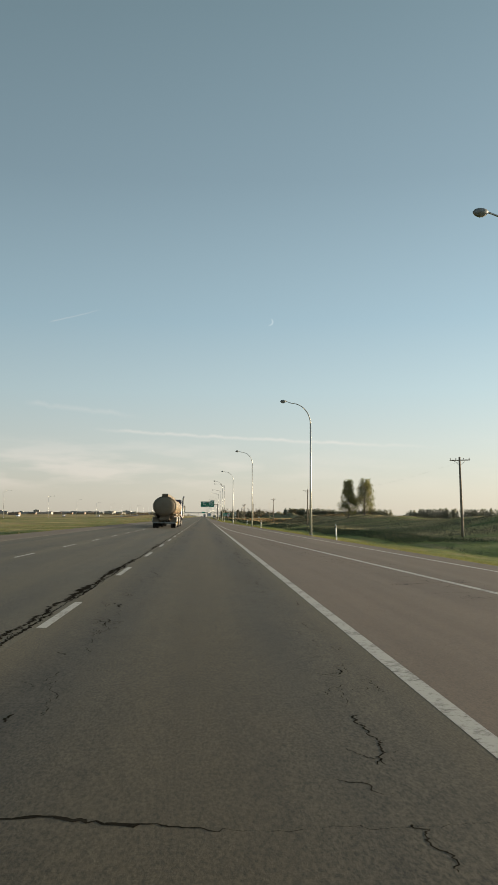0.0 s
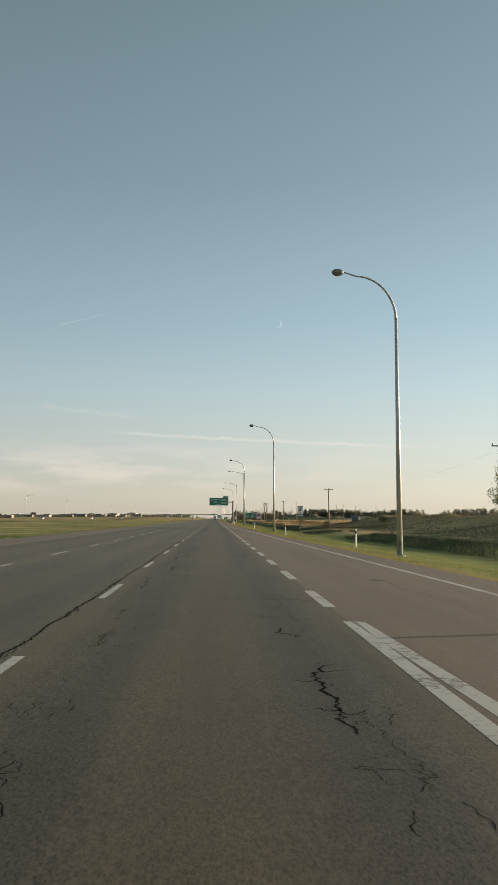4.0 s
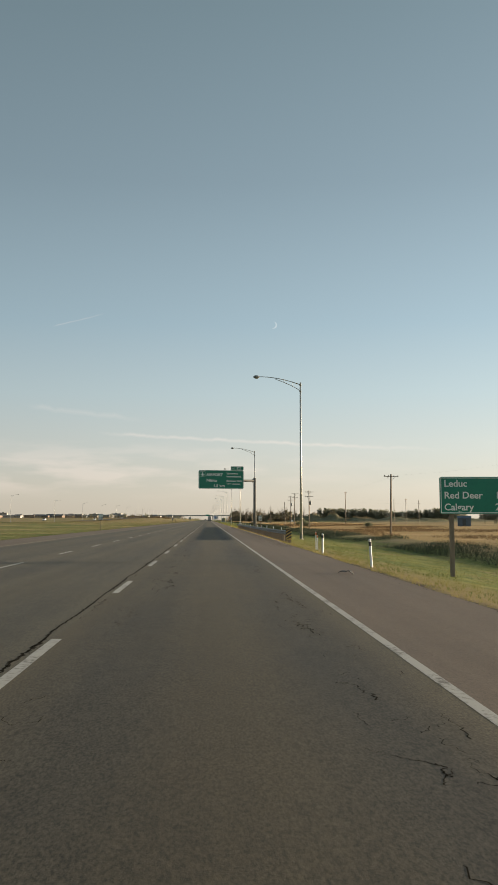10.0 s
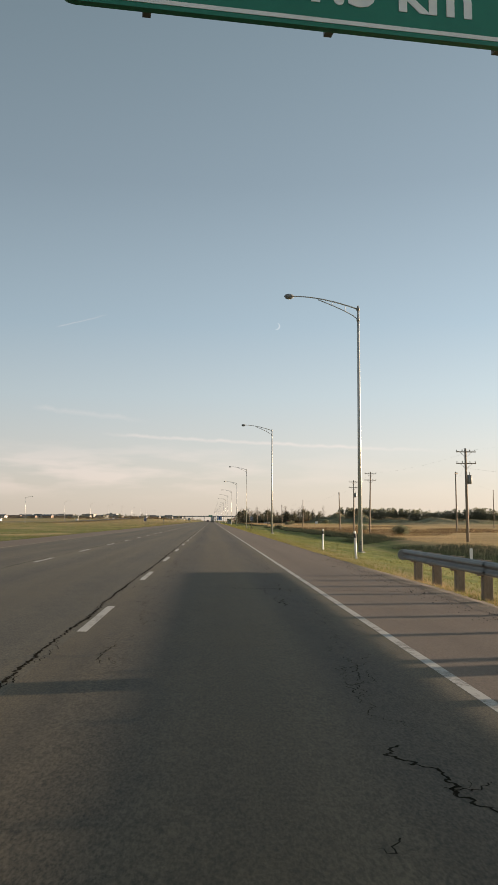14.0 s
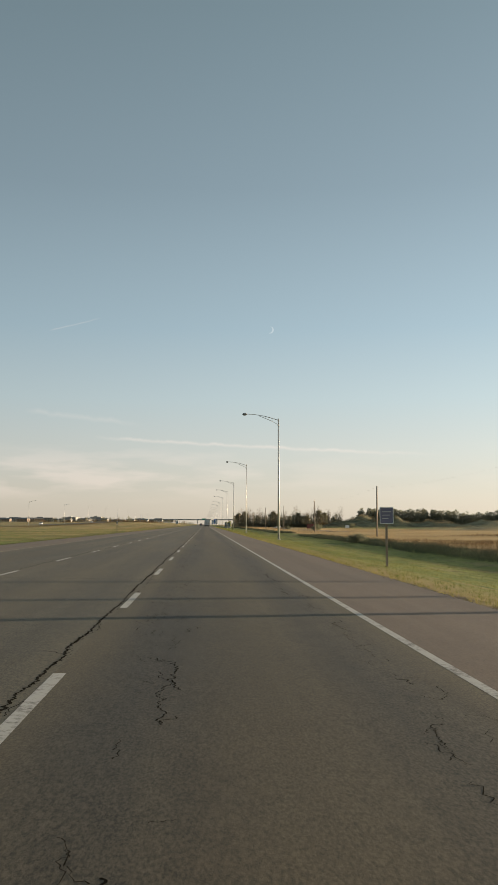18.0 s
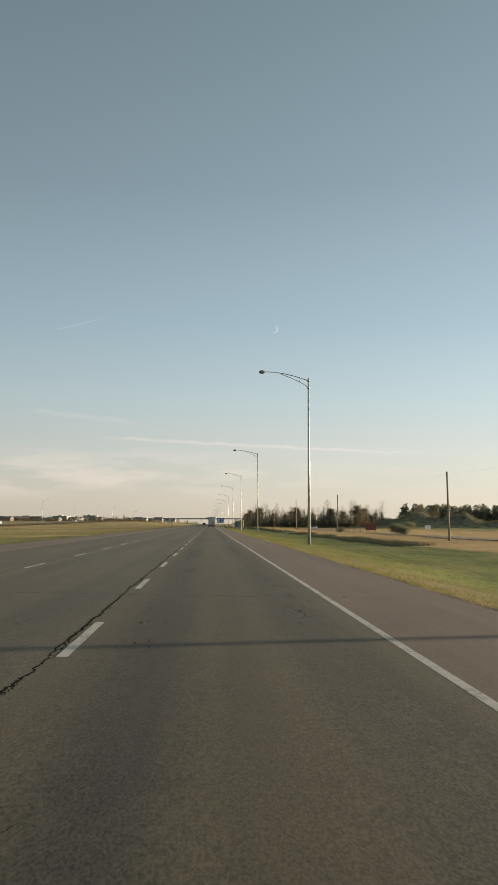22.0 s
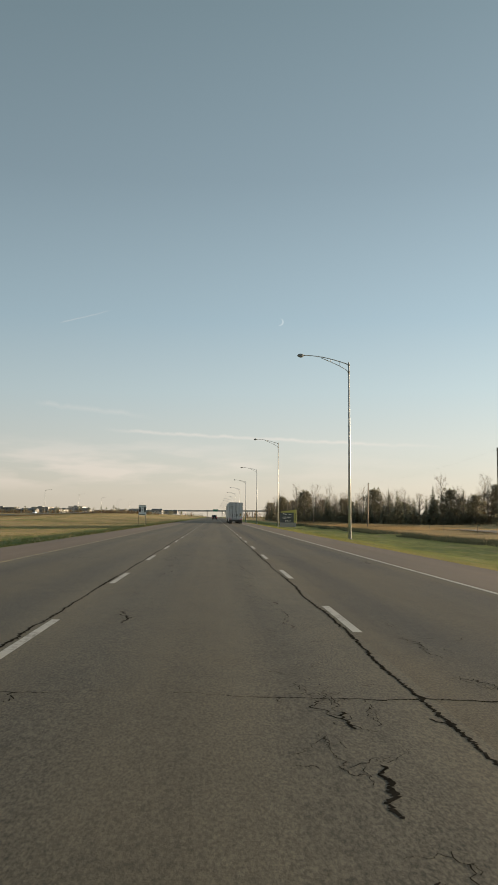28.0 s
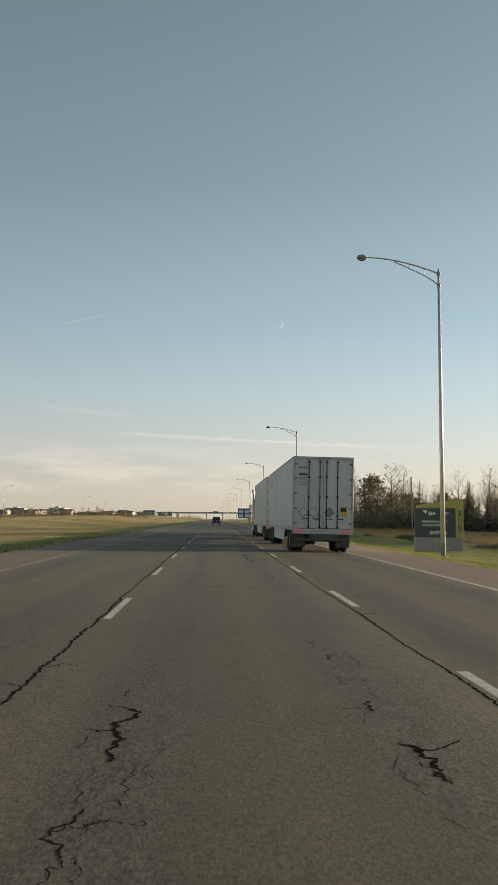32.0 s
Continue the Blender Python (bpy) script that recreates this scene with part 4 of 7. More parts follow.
def curved_lamp(height, reach):
    root = thing("street_lamp", "tall galvanised street lamp with a smoothly curved arm", "street lamp", "street lamps along the road")
    part("pole", Shape().tube([(0, 0, .07), (0, 0, height * .45), (0, 0, height - 2.6)], [.155, .115, .078], 14), "galv", root)
    pts = []
    for i in range(15):
        a = math.pi / 2 * i / 14
        pts.append((-2.15 * (1 - math.cos(a)), 0, height - 2.6 + 2.35 * math.sin(a)))
    pts.append((-reach, 0, height - 0.02))
    part("arm", Shape().tube(pts, list(np.linspace(.078, .04, len(pts))), 10), "galv", root)
    lamp_head(root, (-reach + .05, height - 0.05))
    lamp_foot(root)
    return root


def truss_lamp(height, reach):
    root = thing("street_lamp", "tall galvanised street lamp with a braced truss arm", "street lamp", "street lamps along the road")
    top = height - 0.9
    part("pole", Shape().tube([(0, 0, .07), (0, 0, top * .5), (0, 0, top + .15)], [.16, .12, .08], 14), "galv", root)
    part("pole_cap", Shape().tube([(0, 0, top + .15), (0, 0, top + .3)], [.085, .03], 10), "galv_dull", root)
    upper = [(-reach * t, 0, top + 0.9 * math.sin(t * math.pi / 2) ** 0.9) for t in np.linspace(0, 1, 12)]
    part("arm", Shape().tube(upper, list(np.linspace(.05, .038, 12)), 8), "galv", root)
    lower = [(-reach * .62 * t, 0, top - 0.75 + 1.42 * t ** 0.75) for t in np.linspace(0, 1, 9)]
    part("brace", Shape().tube(lower, .034, 8), "galv", root)
    for t in (.2, .4):
        s = Shape()
        zu = top + 0.9 * math.sin(t * math.pi / 2) ** 0.9
        zl = top - 0.75 + 1.42 * (t / .62) ** 0.75
        s.tube([(-reach * t, 0, zl), (-reach * t, 0, zu)], .022, 6)
        part("strut", s, "galv", root)
    for z in (top - .75, top):
        part("clamp", Shape().tube([(0, 0, z - .09), (0, 0, z + .09)], .115, 12), "galv_dull", root)
    lamp_head(root, (-reach + .05, height - 0.03))
    lamp_foot(root)
    return root


def footing_z(x, y):
    return land(x, y)


first = None
for x, y, head in [(15.5, 36.6, 14.95), (12.16, 96.5, 14.46), (9.9, 174.7, 14.67), (8.53, 250.5, 14.53), (7.08, 328.1, 14.83)]:
    z = land(x, y)
    ob = curved_lamp(15.1, 2.85) if first is None else copy_thing(first, pose(0, 0, 0))
    first = first or ob
    ob.matrix_basis = pose(x, y, z)
    ob.scale = (1, 1, (head - z) / 15.06)
LAMPS = [(417.6, 17.13), (512.6, 17.1), (598.7, 17.57), (705.2, 17.16), (801.2, 17.22), (897.0, 17.22), (992.2, 17.69), (1088.6, 17.84), (1181.8, 17.15), (1280.4, 17.34)]
LAMPS += [(1280.4 + 97 * k, 17.3) for k in range(1, 13)]
first = None
for k, (y, head) in enumerate(LAMPS):
    x = 10.0
    z = land(x, y)
    ob = truss_lamp(18.0, 4.6) if first is None else copy_thing(first, pose(0, 0, 0))
    first = first or ob
    ob.matrix_basis = pose(x, y, z, 0, 0, (k * 37) % 5 - 2)
    ob.scale = (1, 1, (head - z) / 17.97)
for k in range(16):
    copy_thing(first, pose(-134, 250 + 165 * k, 0.4 + rise(250 + 165 * k), 0, 0, 180))


# ---- road signs and roadside furniture ----
def bar(s, x0, x1, z0, z1, y):
    return s.box(x0, x1, y - 0.003, y + 0.003, z0, z1)


def rounded_plate(w, h, r, y0, y1, x=0.0, z=0.0):
    """An upright plate with rounded corners, centred on x, from z upward."""
    ring = []
    for cx, cz, a0 in ((w / 2 - r, h - r, 0), (-w / 2 + r, h - r, 90), (-w / 2 + r, r, 180), (w / 2 - r, r, 270)):
        for k in range(5):
            a = radians(a0 + 22.5 * k)
            ring.append((x + cx + r * math.cos(a), z + cz + r * math.sin(a)))
    return Shape().loft([[(px, y1, pz) for px, pz in ring], [(px, y0, pz) for px, pz in ring]], smooth=False)


def frame_line(w, h, t, y, x=0.0, z=0.0, inset=0.05):
    """A thin border line just inside a plate's rim."""
    s = Shape()
    a, b, c, d = x - w / 2 + inset, x + w / 2 - inset, z + inset, z + h - inset
    bar(s, a, b, c, c + t, y)
    bar(s, a, b, d - t, d, y)
    bar(s, a, a + t, c + t, d - t, y)
    bar(s, b - t, b, c + t, d - t, y)
    return s


# the big overhead sign on its cantilever
G = thing("overhead_sign", "large green airport exit sign on a steel cantilever over the road", "road sign", at=(0, 461.85, 0), turn=8)
G.scale = (1.043, 1, 1.010)
px = 7.18
part("post", Shape().tube([(px, .35, land(px, 461.5) - .1), (px, .35, 8.0)], [.26, .21], 18), "sign_steel", G, "weathered grey steel post")
part("post_cap", Shape().tube([(px, .35, 8.0), (px, .35, 8.08)], [.23, .12], 18), "sign_steel", G)
part("footing", Shape().tube([(px, .35, land(px, 461.5) - 1.2), (px, .35, land(px, 461.5) + .12)], .5, 18), "concrete", G)
part("base_flange", Shape().tube([(px, .35, land(px, 461.5) + .12), (px, .35, land(px, 461.5) + .18)], .42, 18), "sign_steel", G)
part("arm", Shape().tube([(px + .1, .35, 7.55), (2.5, .35, 7.6), (-1.5, .35, 7.65)], [.19, .17, .14], 14), "sign_steel", G)
part("arm_flange", Shape().tube([(px - .35, .35, 7.55), (px - .27, .35, 7.55)], .29, 14), "sign_steel", G)
for x in (-.9, .9, 2.7, 4.5):
    part("bracket", Shape().box(x - .04, x + .04, .06, .22, 6.3, 9.1), "sign_steel", G)
pw, ph, pxc = 7.05, 2.95, 1.80
panel = part("panel", rounded_plate(pw, ph, .15, -.03, .05, pxc, 6.25), ["green_sign"], G, "green reflective sheeting")
part("panel_border", frame_line(pw, ph, .045, -.034, pxc, 6.25, .05), "white_sign", panel)
part("panel_back", Shape().box(pxc - pw / 2 + .1, pxc + pw / 2 - .1, .052, .06, 6.35, 9.1), "sign_back", panel)
tab = part("exit_tab", rounded_plate(2.0, .62, .06, -.03, .05, pxc + pw / 2 - 1.0, 9.225), "green_sign", G, "small green exit number tab")
part("tab_border", frame_line(2.0, .62, .03, -.034, pxc + pw / 2 - 1.0, 9.225, .03), "white_sign", tab)
letters("exit_lettering", "EXIT", .24, "white_sign", tab, (3.45, -.034, 9.44), stretch=0.9)
letters("exit_lettering", "522", .50, "white_sign", tab, (4.22, -.034, 9.36), bold=.008)
X0 = -1.73
letters("lettering", "AIRPORT", .62, "white_sign", panel, (X0 + 1.22, -.034, 8.27), bold=.012, stretch=1.03)
letters("lettering", "Nisku", .62, "white_sign", panel, (X0 + 1.22, -.034, 7.37), bold=.012, stretch=1.12)
letters("lettering", "1.5 km", .60, "white_sign", panel, (X0 + 2.28, -.034, 6.52), bold=.012, stretch=1.10)
letters("lettering", "Edmonton", .36, "white_sign", panel, (X0 + 4.38, -.034, 8.56), bold=.010, stretch=1.17)
letters("lettering", "International", .36, "white_sign", panel, (X0 + 4.38, -.034, 8.09), bold=.010, stretch=1.23)
letters("lettering", "Business Park", .36, "white_sign", panel, (X0 + 4.38, -.034, 7.38), bold=.010, stretch=1.22)
letters("lettering", "10", .36, "white_sign", panel, (X0 + 4.38, -.034, 6.90), bold=.010)
letters("lettering", "th", .22, "white_sign", panel, (X0 + 4.84, -.034, 7.00), bold=.004)
letters("lettering", "Avenue", .36, "white_sign", panel, (X0 + 5.28, -.034, 6.90), bold=.010, stretch=1.16)
# the aeroplane symbol in its square
part("symbol_frame", frame_line(.85, .85, .03, -.034, X0 + .62, 8.13, 0.0), "white_sign", panel)
plane = Shape()
cx, cz = X0 + .62, 8.56
outline = [(0, .36), (.05, .28), (.06, .10), (.34, -.10), (.34, -.17), (.06, -.06), (.045, -.24), (.14, -.32), (.14, -.37), (0, -.33)]
ring = [(cx + a, cz + b) for a, b in outline] + [(cx - a, cz + b) for a, b in reversed(outline[1:-1])]
plane.loft([[(a, -.030, b) for a, b in ring], [(a, -.037, b) for a, b in ring]], smooth=False)
part("aeroplane_symbol", plane, "white_sign", panel)

# distance sign
D = thing("distance_sign", "green distance sign on two timber posts in the grass", "road sign", at=(9.31, 353.1, 0))
zb = land(9.31, 353.1)
for x in (-1.1, .95):
    part("post", Shape().box(x - .07, x + .07, .03, .17, land(9.31 + x, 353.1) - .4, 2.75, .008), "wood_post", D, "weathered timber post")
dp = part("panel", rounded_plate(3.05, 1.28, .08, -.02, .02, 0, 1.52), "green_sign", D, "green reflective sheeting")
part("border", frame_line(3.05, 1.28, .025, -.024, 0, 1.52, .03), "white_sign", dp)
for k, (a, b) in enumerate((("Leduc", "9 km"), ("Red Deer", "130 km"), ("Calgary", "268 km"))):
    z = 2.46 - k * .405
    letters("lettering", a, .33, "white_sign", dp, (-1.38, -.024, z), bold=.006, stretch=1.02)
    letters("lettering", b, .33, "white_sign", dp, (1.40, -.024, z), align="RIGHT", bold=.006)


def small_sign(name, label, x, y, w, h, low, build, post_mat="galv_dull", turn=0):
    z = land(x, y)
    root = thing(name, label, "road sign", at=(x, y, 0), turn=turn)
    part("post", Shape().box(-.045, .045, .015, .105, z - .4, low + h - .05, .006), post_mat, root)
    face = part("panel", rounded_plate(w, h, .04, -.008, .008, 0, low), "white_sign", root, "white reflective sheeting")
    part("panel_back", Shape().box(-w / 2 + .03, w / 2 - .03, .0085, .0125, low + .03, low + h - .03), "sign_back", face)
    build(face, w, h, low)
    return root


def speed_face(face, w, h, low):
    part("border", frame_line(w, h, .018, -.011, 0, low, .018), "black", face)
    letters("lettering", "MAXIMUM", .095, "black", face, (0, -.011, low + h - .17), align="CENTER", bold=.003)
    letters("numerals", "110", h * .52, "black", face, (0, -.011, low + h * .16), align="CENTER", bold=.012, stretch=.8)


small_sign("speed_limit_sign", "white 110 speed limit sign on a timber post by the guardrail", 8.3, 463.6, .62, .88, 1.1, speed_face, "wood_post")
small_sign("speed_limit_sign", "white 110 speed limit sign standing in the median grass", -18.0, 467, .74, .95, 1.35, speed_face, "wood_post")


def flower_face(face, w, h, low):
    s = Shape()
    for cx, cz, r in ((-.13, .72, .12), (.1, .80, .13), (.18, .62, .11), (-.02, .62, .14), (-.2, .52, .10), (.05, .48, .11)):
        ring = [(cx * w / .74 + r * (1 + .25 * math.sin(5 * a)) * math.cos(a), low + cz * h + r * (1 + .25 * math.sin(5 * a)) * math.sin(a)) for a in np.linspace(0, 2 * math.pi, 20, endpoint=False)]
        s.loft([[(a, -.008, b) for a, b in ring], [(a, -.012, b) for a, b in ring]], smooth=False)
    part("rose_print", s, "purple", face, "magenta wild rose print")
    part("border", frame_line(w, h, .02, -.011, 0, low, .012), "purple", face)
    s = Shape()
    bar(s, -w * .40, w * .40, low + .15, low + .20, -.011)
    bar(s, -w * .36, w * .36, low + .06, low + .10, -.011)
    part("caption_bars", s, "purple", face)


small_sign("rose_sign", "white roadside sign with a magenta rose print", 7.9, 280.5, .74, 1.02, 1.2, flower_face, "wood_post")


def plain_blue(face, w, h, low):
    part("blue_field", rounded_plate(w - .06, h - .06, .03, -.012, -.008, 0, low + .03), "faded_blue", face)
    s = Shape()
    for k in range(3):
        bar(s, -w * .32, w * .32 - k * .06, low + h * (.7 - .2 * k), low + h * (.7 - .2 * k) + .03, -.015)
    part("caption_bars", s, "galv", face)


def merge_face(face, w, h, low):
    part("border", frame_line(w, h, .02, -.011, 0, low, .015), "black", face)
    s = Shape()
    bar(s, -.12, .12, low + h * .55, low + h * .85, -.011)
    bar(s, -w * .36, w * .36, low + h * .34, low + h * .42, -.011)
    bar(s, -w * .36, w * .36, low + h * .16, low + h * .24, -.011)
    part("caption_bars", s, "black", face)


def route_face(face, w, h, low):
    """Route shield above, direction plate below it on the same post."""
    part("border", frame_line(w, h, .012, -.011, 0, low, .01), "black", face)
    part("header_bar", bar(Shape(), -w * .36, w * .36, low + h * .8, low + h * .9, -.011), "black", face)
    letters("numeral", "2", h * .62, "black", face, (0, -.011, low + h * .2), align="CENTER", bold=.014)
    part("shield_line", rounded_plate(w * .7, .012, .004, -.012, -.008, 0, low + h * .12), "black", face)
    plate = part("direction_plate", rounded_plate(w, .32, .03, -.008, .008, 0, low - .34), "white_sign", face, "white plate lettered SOUTH")
    part("plate_border", frame_line(w, .32, .012, -.011, 0, low - .34, .008), "black", face)
    letters("lettering", "SOUTH", .15, "black", face, (0, -.011, low - .23), align="CENTER", bold=.004, stretch=.85)


small_sign("route_sign", "white route 2 south sign on a dark post in the grass", 7.5, 203.5, .46, .55, 1.85, route_face, "wood_post")
small_sign("roadside_sign", "violet-grey sign in a painted shade tone on a timber post in the median", -12.0, 606, .5, .64, 1.22, plain_blue, "wood_post")
small_sign("roadside_sign", "small violet roadside sign in a painted shade tone on a timber post", 7.57, 621, .62, .74, 1.37, plain_blue, "wood_post")
small_sign("roadside_sign", "slender dark marker sign standing in the median grass", -16.0, 735, .22, .5, 1.3, merge_face, "dark_steel")

# tall information board in the median
I = thing("information_sign", "tall white sign with dark panels on twin posts", "road sign", at=(-15.9, 1054.5, 0))
zb = land(-15.9, 1054.5)
for x in (-.62, .55):
    part("post", Shape().box(x - .05, x + .05, .03, .13, land(-15.9 + x, 1054.5) - .4, 3.2, .006), "wood_post", I)
ip = part("panel", rounded_plate(1.3, 1.75, .05, -.012, .012, 0, 1.55), "white_sign", I, "white reflective sheeting")
for x in (-.42, .42):
    part("dark_panel", Shape().box(x - .14, x + .14, -.018, -.012, 2.1, 3.0), "black", ip)
s = Shape()
bar(s, -.55, .55, 3.12, 3.22, -.015)
for k in range(3):
    bar(s, -.14, .16 - .05 * k, 2.8 - .26 * k, 2.9 - .26 * k, -.015)
bar(s, -.5, .5, 1.66, 1.78, -.015)
part("caption_bars", s, "grime", ip)

# service sign far down the road
B = thing("service_sign", "large blue service sign on steel posts beside the road", "road sign", at=(8.6, 1400, 0))
for x in (-1.7, 1.7):
    part("post", Shape().box(x - .1, x + .1, .05, .25, land(8.6 + x, 1400) - .4, 5.8, .01), "galv_dull", B)
bp = part("panel", rounded_plate(5.3, 4.2, .15, -.03, .03, 0, 1.7), "blue_sign", B, "blue reflective sheeting")
for a in (-1.3, 1.3):
    for c in (2.1, 3.9):
        part("logo_plate", rounded_plate(1.9, 1.3, .06, -.045, -.03, a, c), "white_sign", bp)

# landscaped outlet sign
E_ = thing("monument_sign", "slate and olive outlet sign on a grey stone base", "billboard", at=(13.3, 1102, 0), turn=-8)
zb = land(13.3, 1102)
part("plinth", Shape().box(-1.9, 1.75, -.3, .3, zb - .3, zb + 1.05, .03), "stone", E_, "grey cast stone plinth")
top = zb + 1.05
body = part("slate_panel", Shape().box(-1.85, 1.25, -.22, .22, top, top + 2.25, .02), "slate", E_, "dark slate sign panel")
part("panel_joint", Shape().box(-1.85, 1.25, -.224, -.218, top + .68, top + .705), "black", body)
olive = Shape().loft([[(a, -.25, b) for a, b in ((1.25, top), (1.85, top), (1.85, top + 2.95), (-1.7, top + 2.5), (-1.7, top + 2.27), (1.25, top + 2.27))],
                      [(a, .25, b) for a, b in ((1.25, top), (1.85, top), (1.85, top + 2.95), (-1.7, top + 2.5), (-1.7, top + 2.27), (1.25, top + 2.27))]], smooth=False)
ol = part("olive_frame", olive, "olive", E_, "olive green upright and canopy band")
letters("lettering", "EIA", .34, "white_sign", body, (-.82, -.228, top + 1.74), bold=.008, stretch=1.2)
chev = Shape().loft([[(a, -.222, b) for a, b in ((-1.25, top + 2.1), (-.9, top + 2.1), (-1.0, top + 1.82))], [(a, -.23, b) for a, b in ((-1.25, top + 2.1), (-.9, top + 2.1), (-1.0, top + 1.82))]], smooth=False)
part("chevron", chev, "white_sign", body)
bs = Shape()
bar(bs, .1, .75, top + 1.86, top + 1.92, -.226)
bar(bs, .1, .62, top + 1.76, top + 1.81, -.226)
part("caption_bars", bs, "white_sign", body)
letters("lettering", "PREMIUM OUTLET", .235, "white_sign", body, (-1.3, -.228, top + 1.14), bold=.003)
letters("lettering", "COLLECTION", .235, "white_sign", body, (-1.3, -.228, top + .86), bold=.003)
letters("lettering", "EXIT", .34, "white_sign", body, (-.7, -.228, top + .24), bold=.008, stretch=1.1)
arrow = Shape().loft([[(a, -.222, b) for a, b in ((.32, top + .22), (.62, top + .36), (.32, top + .5))], [(a, -.23, b) for a, b in ((.32, top + .22), (.62, top + .36), (.32, top + .5))]], smooth=False)
part("arrow", arrow, "white_sign", body)
letters("lettering", "WELCOME", .36, "slate", ol, (1.70, -.256, top + .35), turn=(90, -90, 0), bold=.01)

# red notice board in the field
R = thing("notice_board", "red painted notice board on posts in the dry field", "billboard", at=(45, 952, 0), turn=-12)
for x in (-1.2, 1.2):
    part("post", Shape().box(x - .07, x + .07, .03, .17, land(45, 952) - .4, land(45, 952) + 2.2, .01), "wood_post", R)
rb = part("board", rounded_plate(2.9, 1.9, .03, -.03, .03, 0, land(45, 952) + .3), "red_board", R)
s = Shape()
for k in range(4):
    bar(s, -1.3 + .12 * (k % 2), 1.3 - .2 * (k % 3), land(45, 952) + 1.85 - .42 * k, land(45, 952) + 1.97 - .42 * k, -.034)
part("caption_bars", s, "beige_dull", rb)
white_board = thing("notice_board", "small white board on posts in the dry field", "billboard", at=(61, 951, 0))
part("board", rounded_plate(1.7, 1.2, .04, -.04, .04, 0, land(61, 951) + .5), "white_sign", white_board)
for x in (-.6, .6):
    part("post", Shape().box(x - .06, x + .06, .05, .16, land(61, 951) - .5, land(61, 951) + 1.6, .01), "wood_post", white_board)


# ---- marker posts ----
def marker_post():
    root = thing("marker_post", "white plastic marker post with a dark reflector band", "road post", "marker posts along the verge")
    ring = [(-.055, .0), (-.03, -.045), (.03, -.045), (.055, 0), (.03, .03), (-.03, .03)]
    part("post", Shape().loft([[(a, b, -.3) for a, b in ring], [(a, b, 1.18) for a, b in ring], [(a * .6, b * .6, 1.24) for a, b in ring]], smooth=False), "post_white", root)
    part("reflector", Shape().loft([[(a * 1.06, b * 1.06, .93) for a, b in ring], [(a * 1.06, b * 1.06, 1.12) for a, b in ring]], smooth=False), "black", root, "dark reflector band")
    return root


first = None
for k, (x, y) in enumerate([(10.5, 67), (9.5, 141.6), (9.4, 186), (7.7, 221), (6.5, 266.5), (6.2, 492), (6.4, 505), (5.3, 352.6), (5.05, 363)]):
    m = pose(x, y, land(x, y), (k * 23) % 5 - 2, (k * 31) % 7 - 3, 0)
    if first is None:
        first = marker_post()
        first.matrix_basis = m
    else:
        ob = copy_thing(first, m)
        if 340 < y < 370:
            ob.scale = (.8, .8, .75)


def stake(x, y, h, cap):
    root = thing("marker_stake", "white stake with an orange top beside the guardrail end", "road post", at=(x, y, land(x, y)), turn=10)
    part("post", Shape().box(-.028, .028, -.018, .018, -.3, h, .006), "post_white", root)
    part("band", Shape().box(-.031, .031, -.021, .021, h - .14, h - .02), cap, root)


stake(5.75, 371, .95, "orange")
stake(5.95, 371.9, .8, "orange")

# ---- guardrail ----
RAIL = [(382.6, 5.25), (388, 5.1), (400, 5.05), (440, 5.05), (477, 5.05)]
rail = thing("guardrail", "weathered W-beam guardrail on timber posts along the shoulder", "guardrail")
rail_z = 0.42
profile = [(-.0, .155), (-.045, .14), (-.075, .10), (-.075, .07), (-.02, .03), (-.005, .01), (-.02, -.02), (-.075, -.05), (-.075, -.08), (-.045, -.115), (0, -.128)]
rail_ys = list(np.arange(382.6, 474, 3.81)) + [477.2]


def sag(y):
    """The rail sinks after its first posts, as the ground has built up round them."""
    return .03 * min(1.0, max(0.0, (y - 383) / 14))


def beam(ya, yb):
    s = Shape()
    rows = []
    for y in np.linspace(ya, yb, 3):
        x = along(y, RAIL)
        zz = rail_z + fall(x) + .12 - sag(y)
        rows.append([(x + a, y, zz + b) for a, b in profile])
    for r0, r1 in zip(rows, rows[1:]):
        for i in range(len(profile) - 1):
            s.face([r0[i], r1[i], r1[i + 1], r0[i + 1]], True)
            s.face([(p[0] + .006, p[1], p[2]) for p in (r0[i + 1], r1[i + 1], r1[i], r0[i])], True)
    return s


for a, b in zip(rail_ys, rail_ys[1:]):
    part("beam", beam(a - .12, b + .02), "galv_dull", rail)
post_mesh = Shape().box(-.1, .1, -.085, .085, -1.3, .10, .012).mesh("post", "wood_post")
block_mesh = Shape().box(-.19, -.1, -.075, .075, -.17, .17, .01).mesh("blockout", "wood_post")
y = 383.2
while y < 477:
    x = along(y, RAIL)
    p = new("post", post_mesh)
    p.parent, p.matrix_basis = rail, pose(x + .20, y, rail_z + fall(x) + .16 - .9 * sag(y), random.Random(int(y * 10)).uniform(-1.5, 1.5), 0, 0)
    q = new("blockout", block_mesh)
    q.parent, q.matrix_basis = p, pose(0, 0, -.04)
    y += 1.905
k = 0
for y in np.arange(388.0, 476, 7.62):
    x = along(y, RAIL)
    part("reflector", Shape().box(x + .17, x + .23, y, y + .03, rail_z + fall(x) + .20, rail_z + fall(x) + .44, .004), "post_white", rail)
part("end_shoe", Shape().tube([(5.0, 477.2, .41), (5.04, 477.45, .41), (5.14, 477.52, .41)], .15, 10), "galv_dull", rail)
# hazard board at its start
hz = thing("hazard_marker", "yellow and black striped hazard board at the guardrail end", "road sign", at=(5.3, 382.2, land(5.3, 382.2)))
part("post", Shape().box(-.045, .045, .02, .11, -.4, .98, .006), "wood_post", hz)
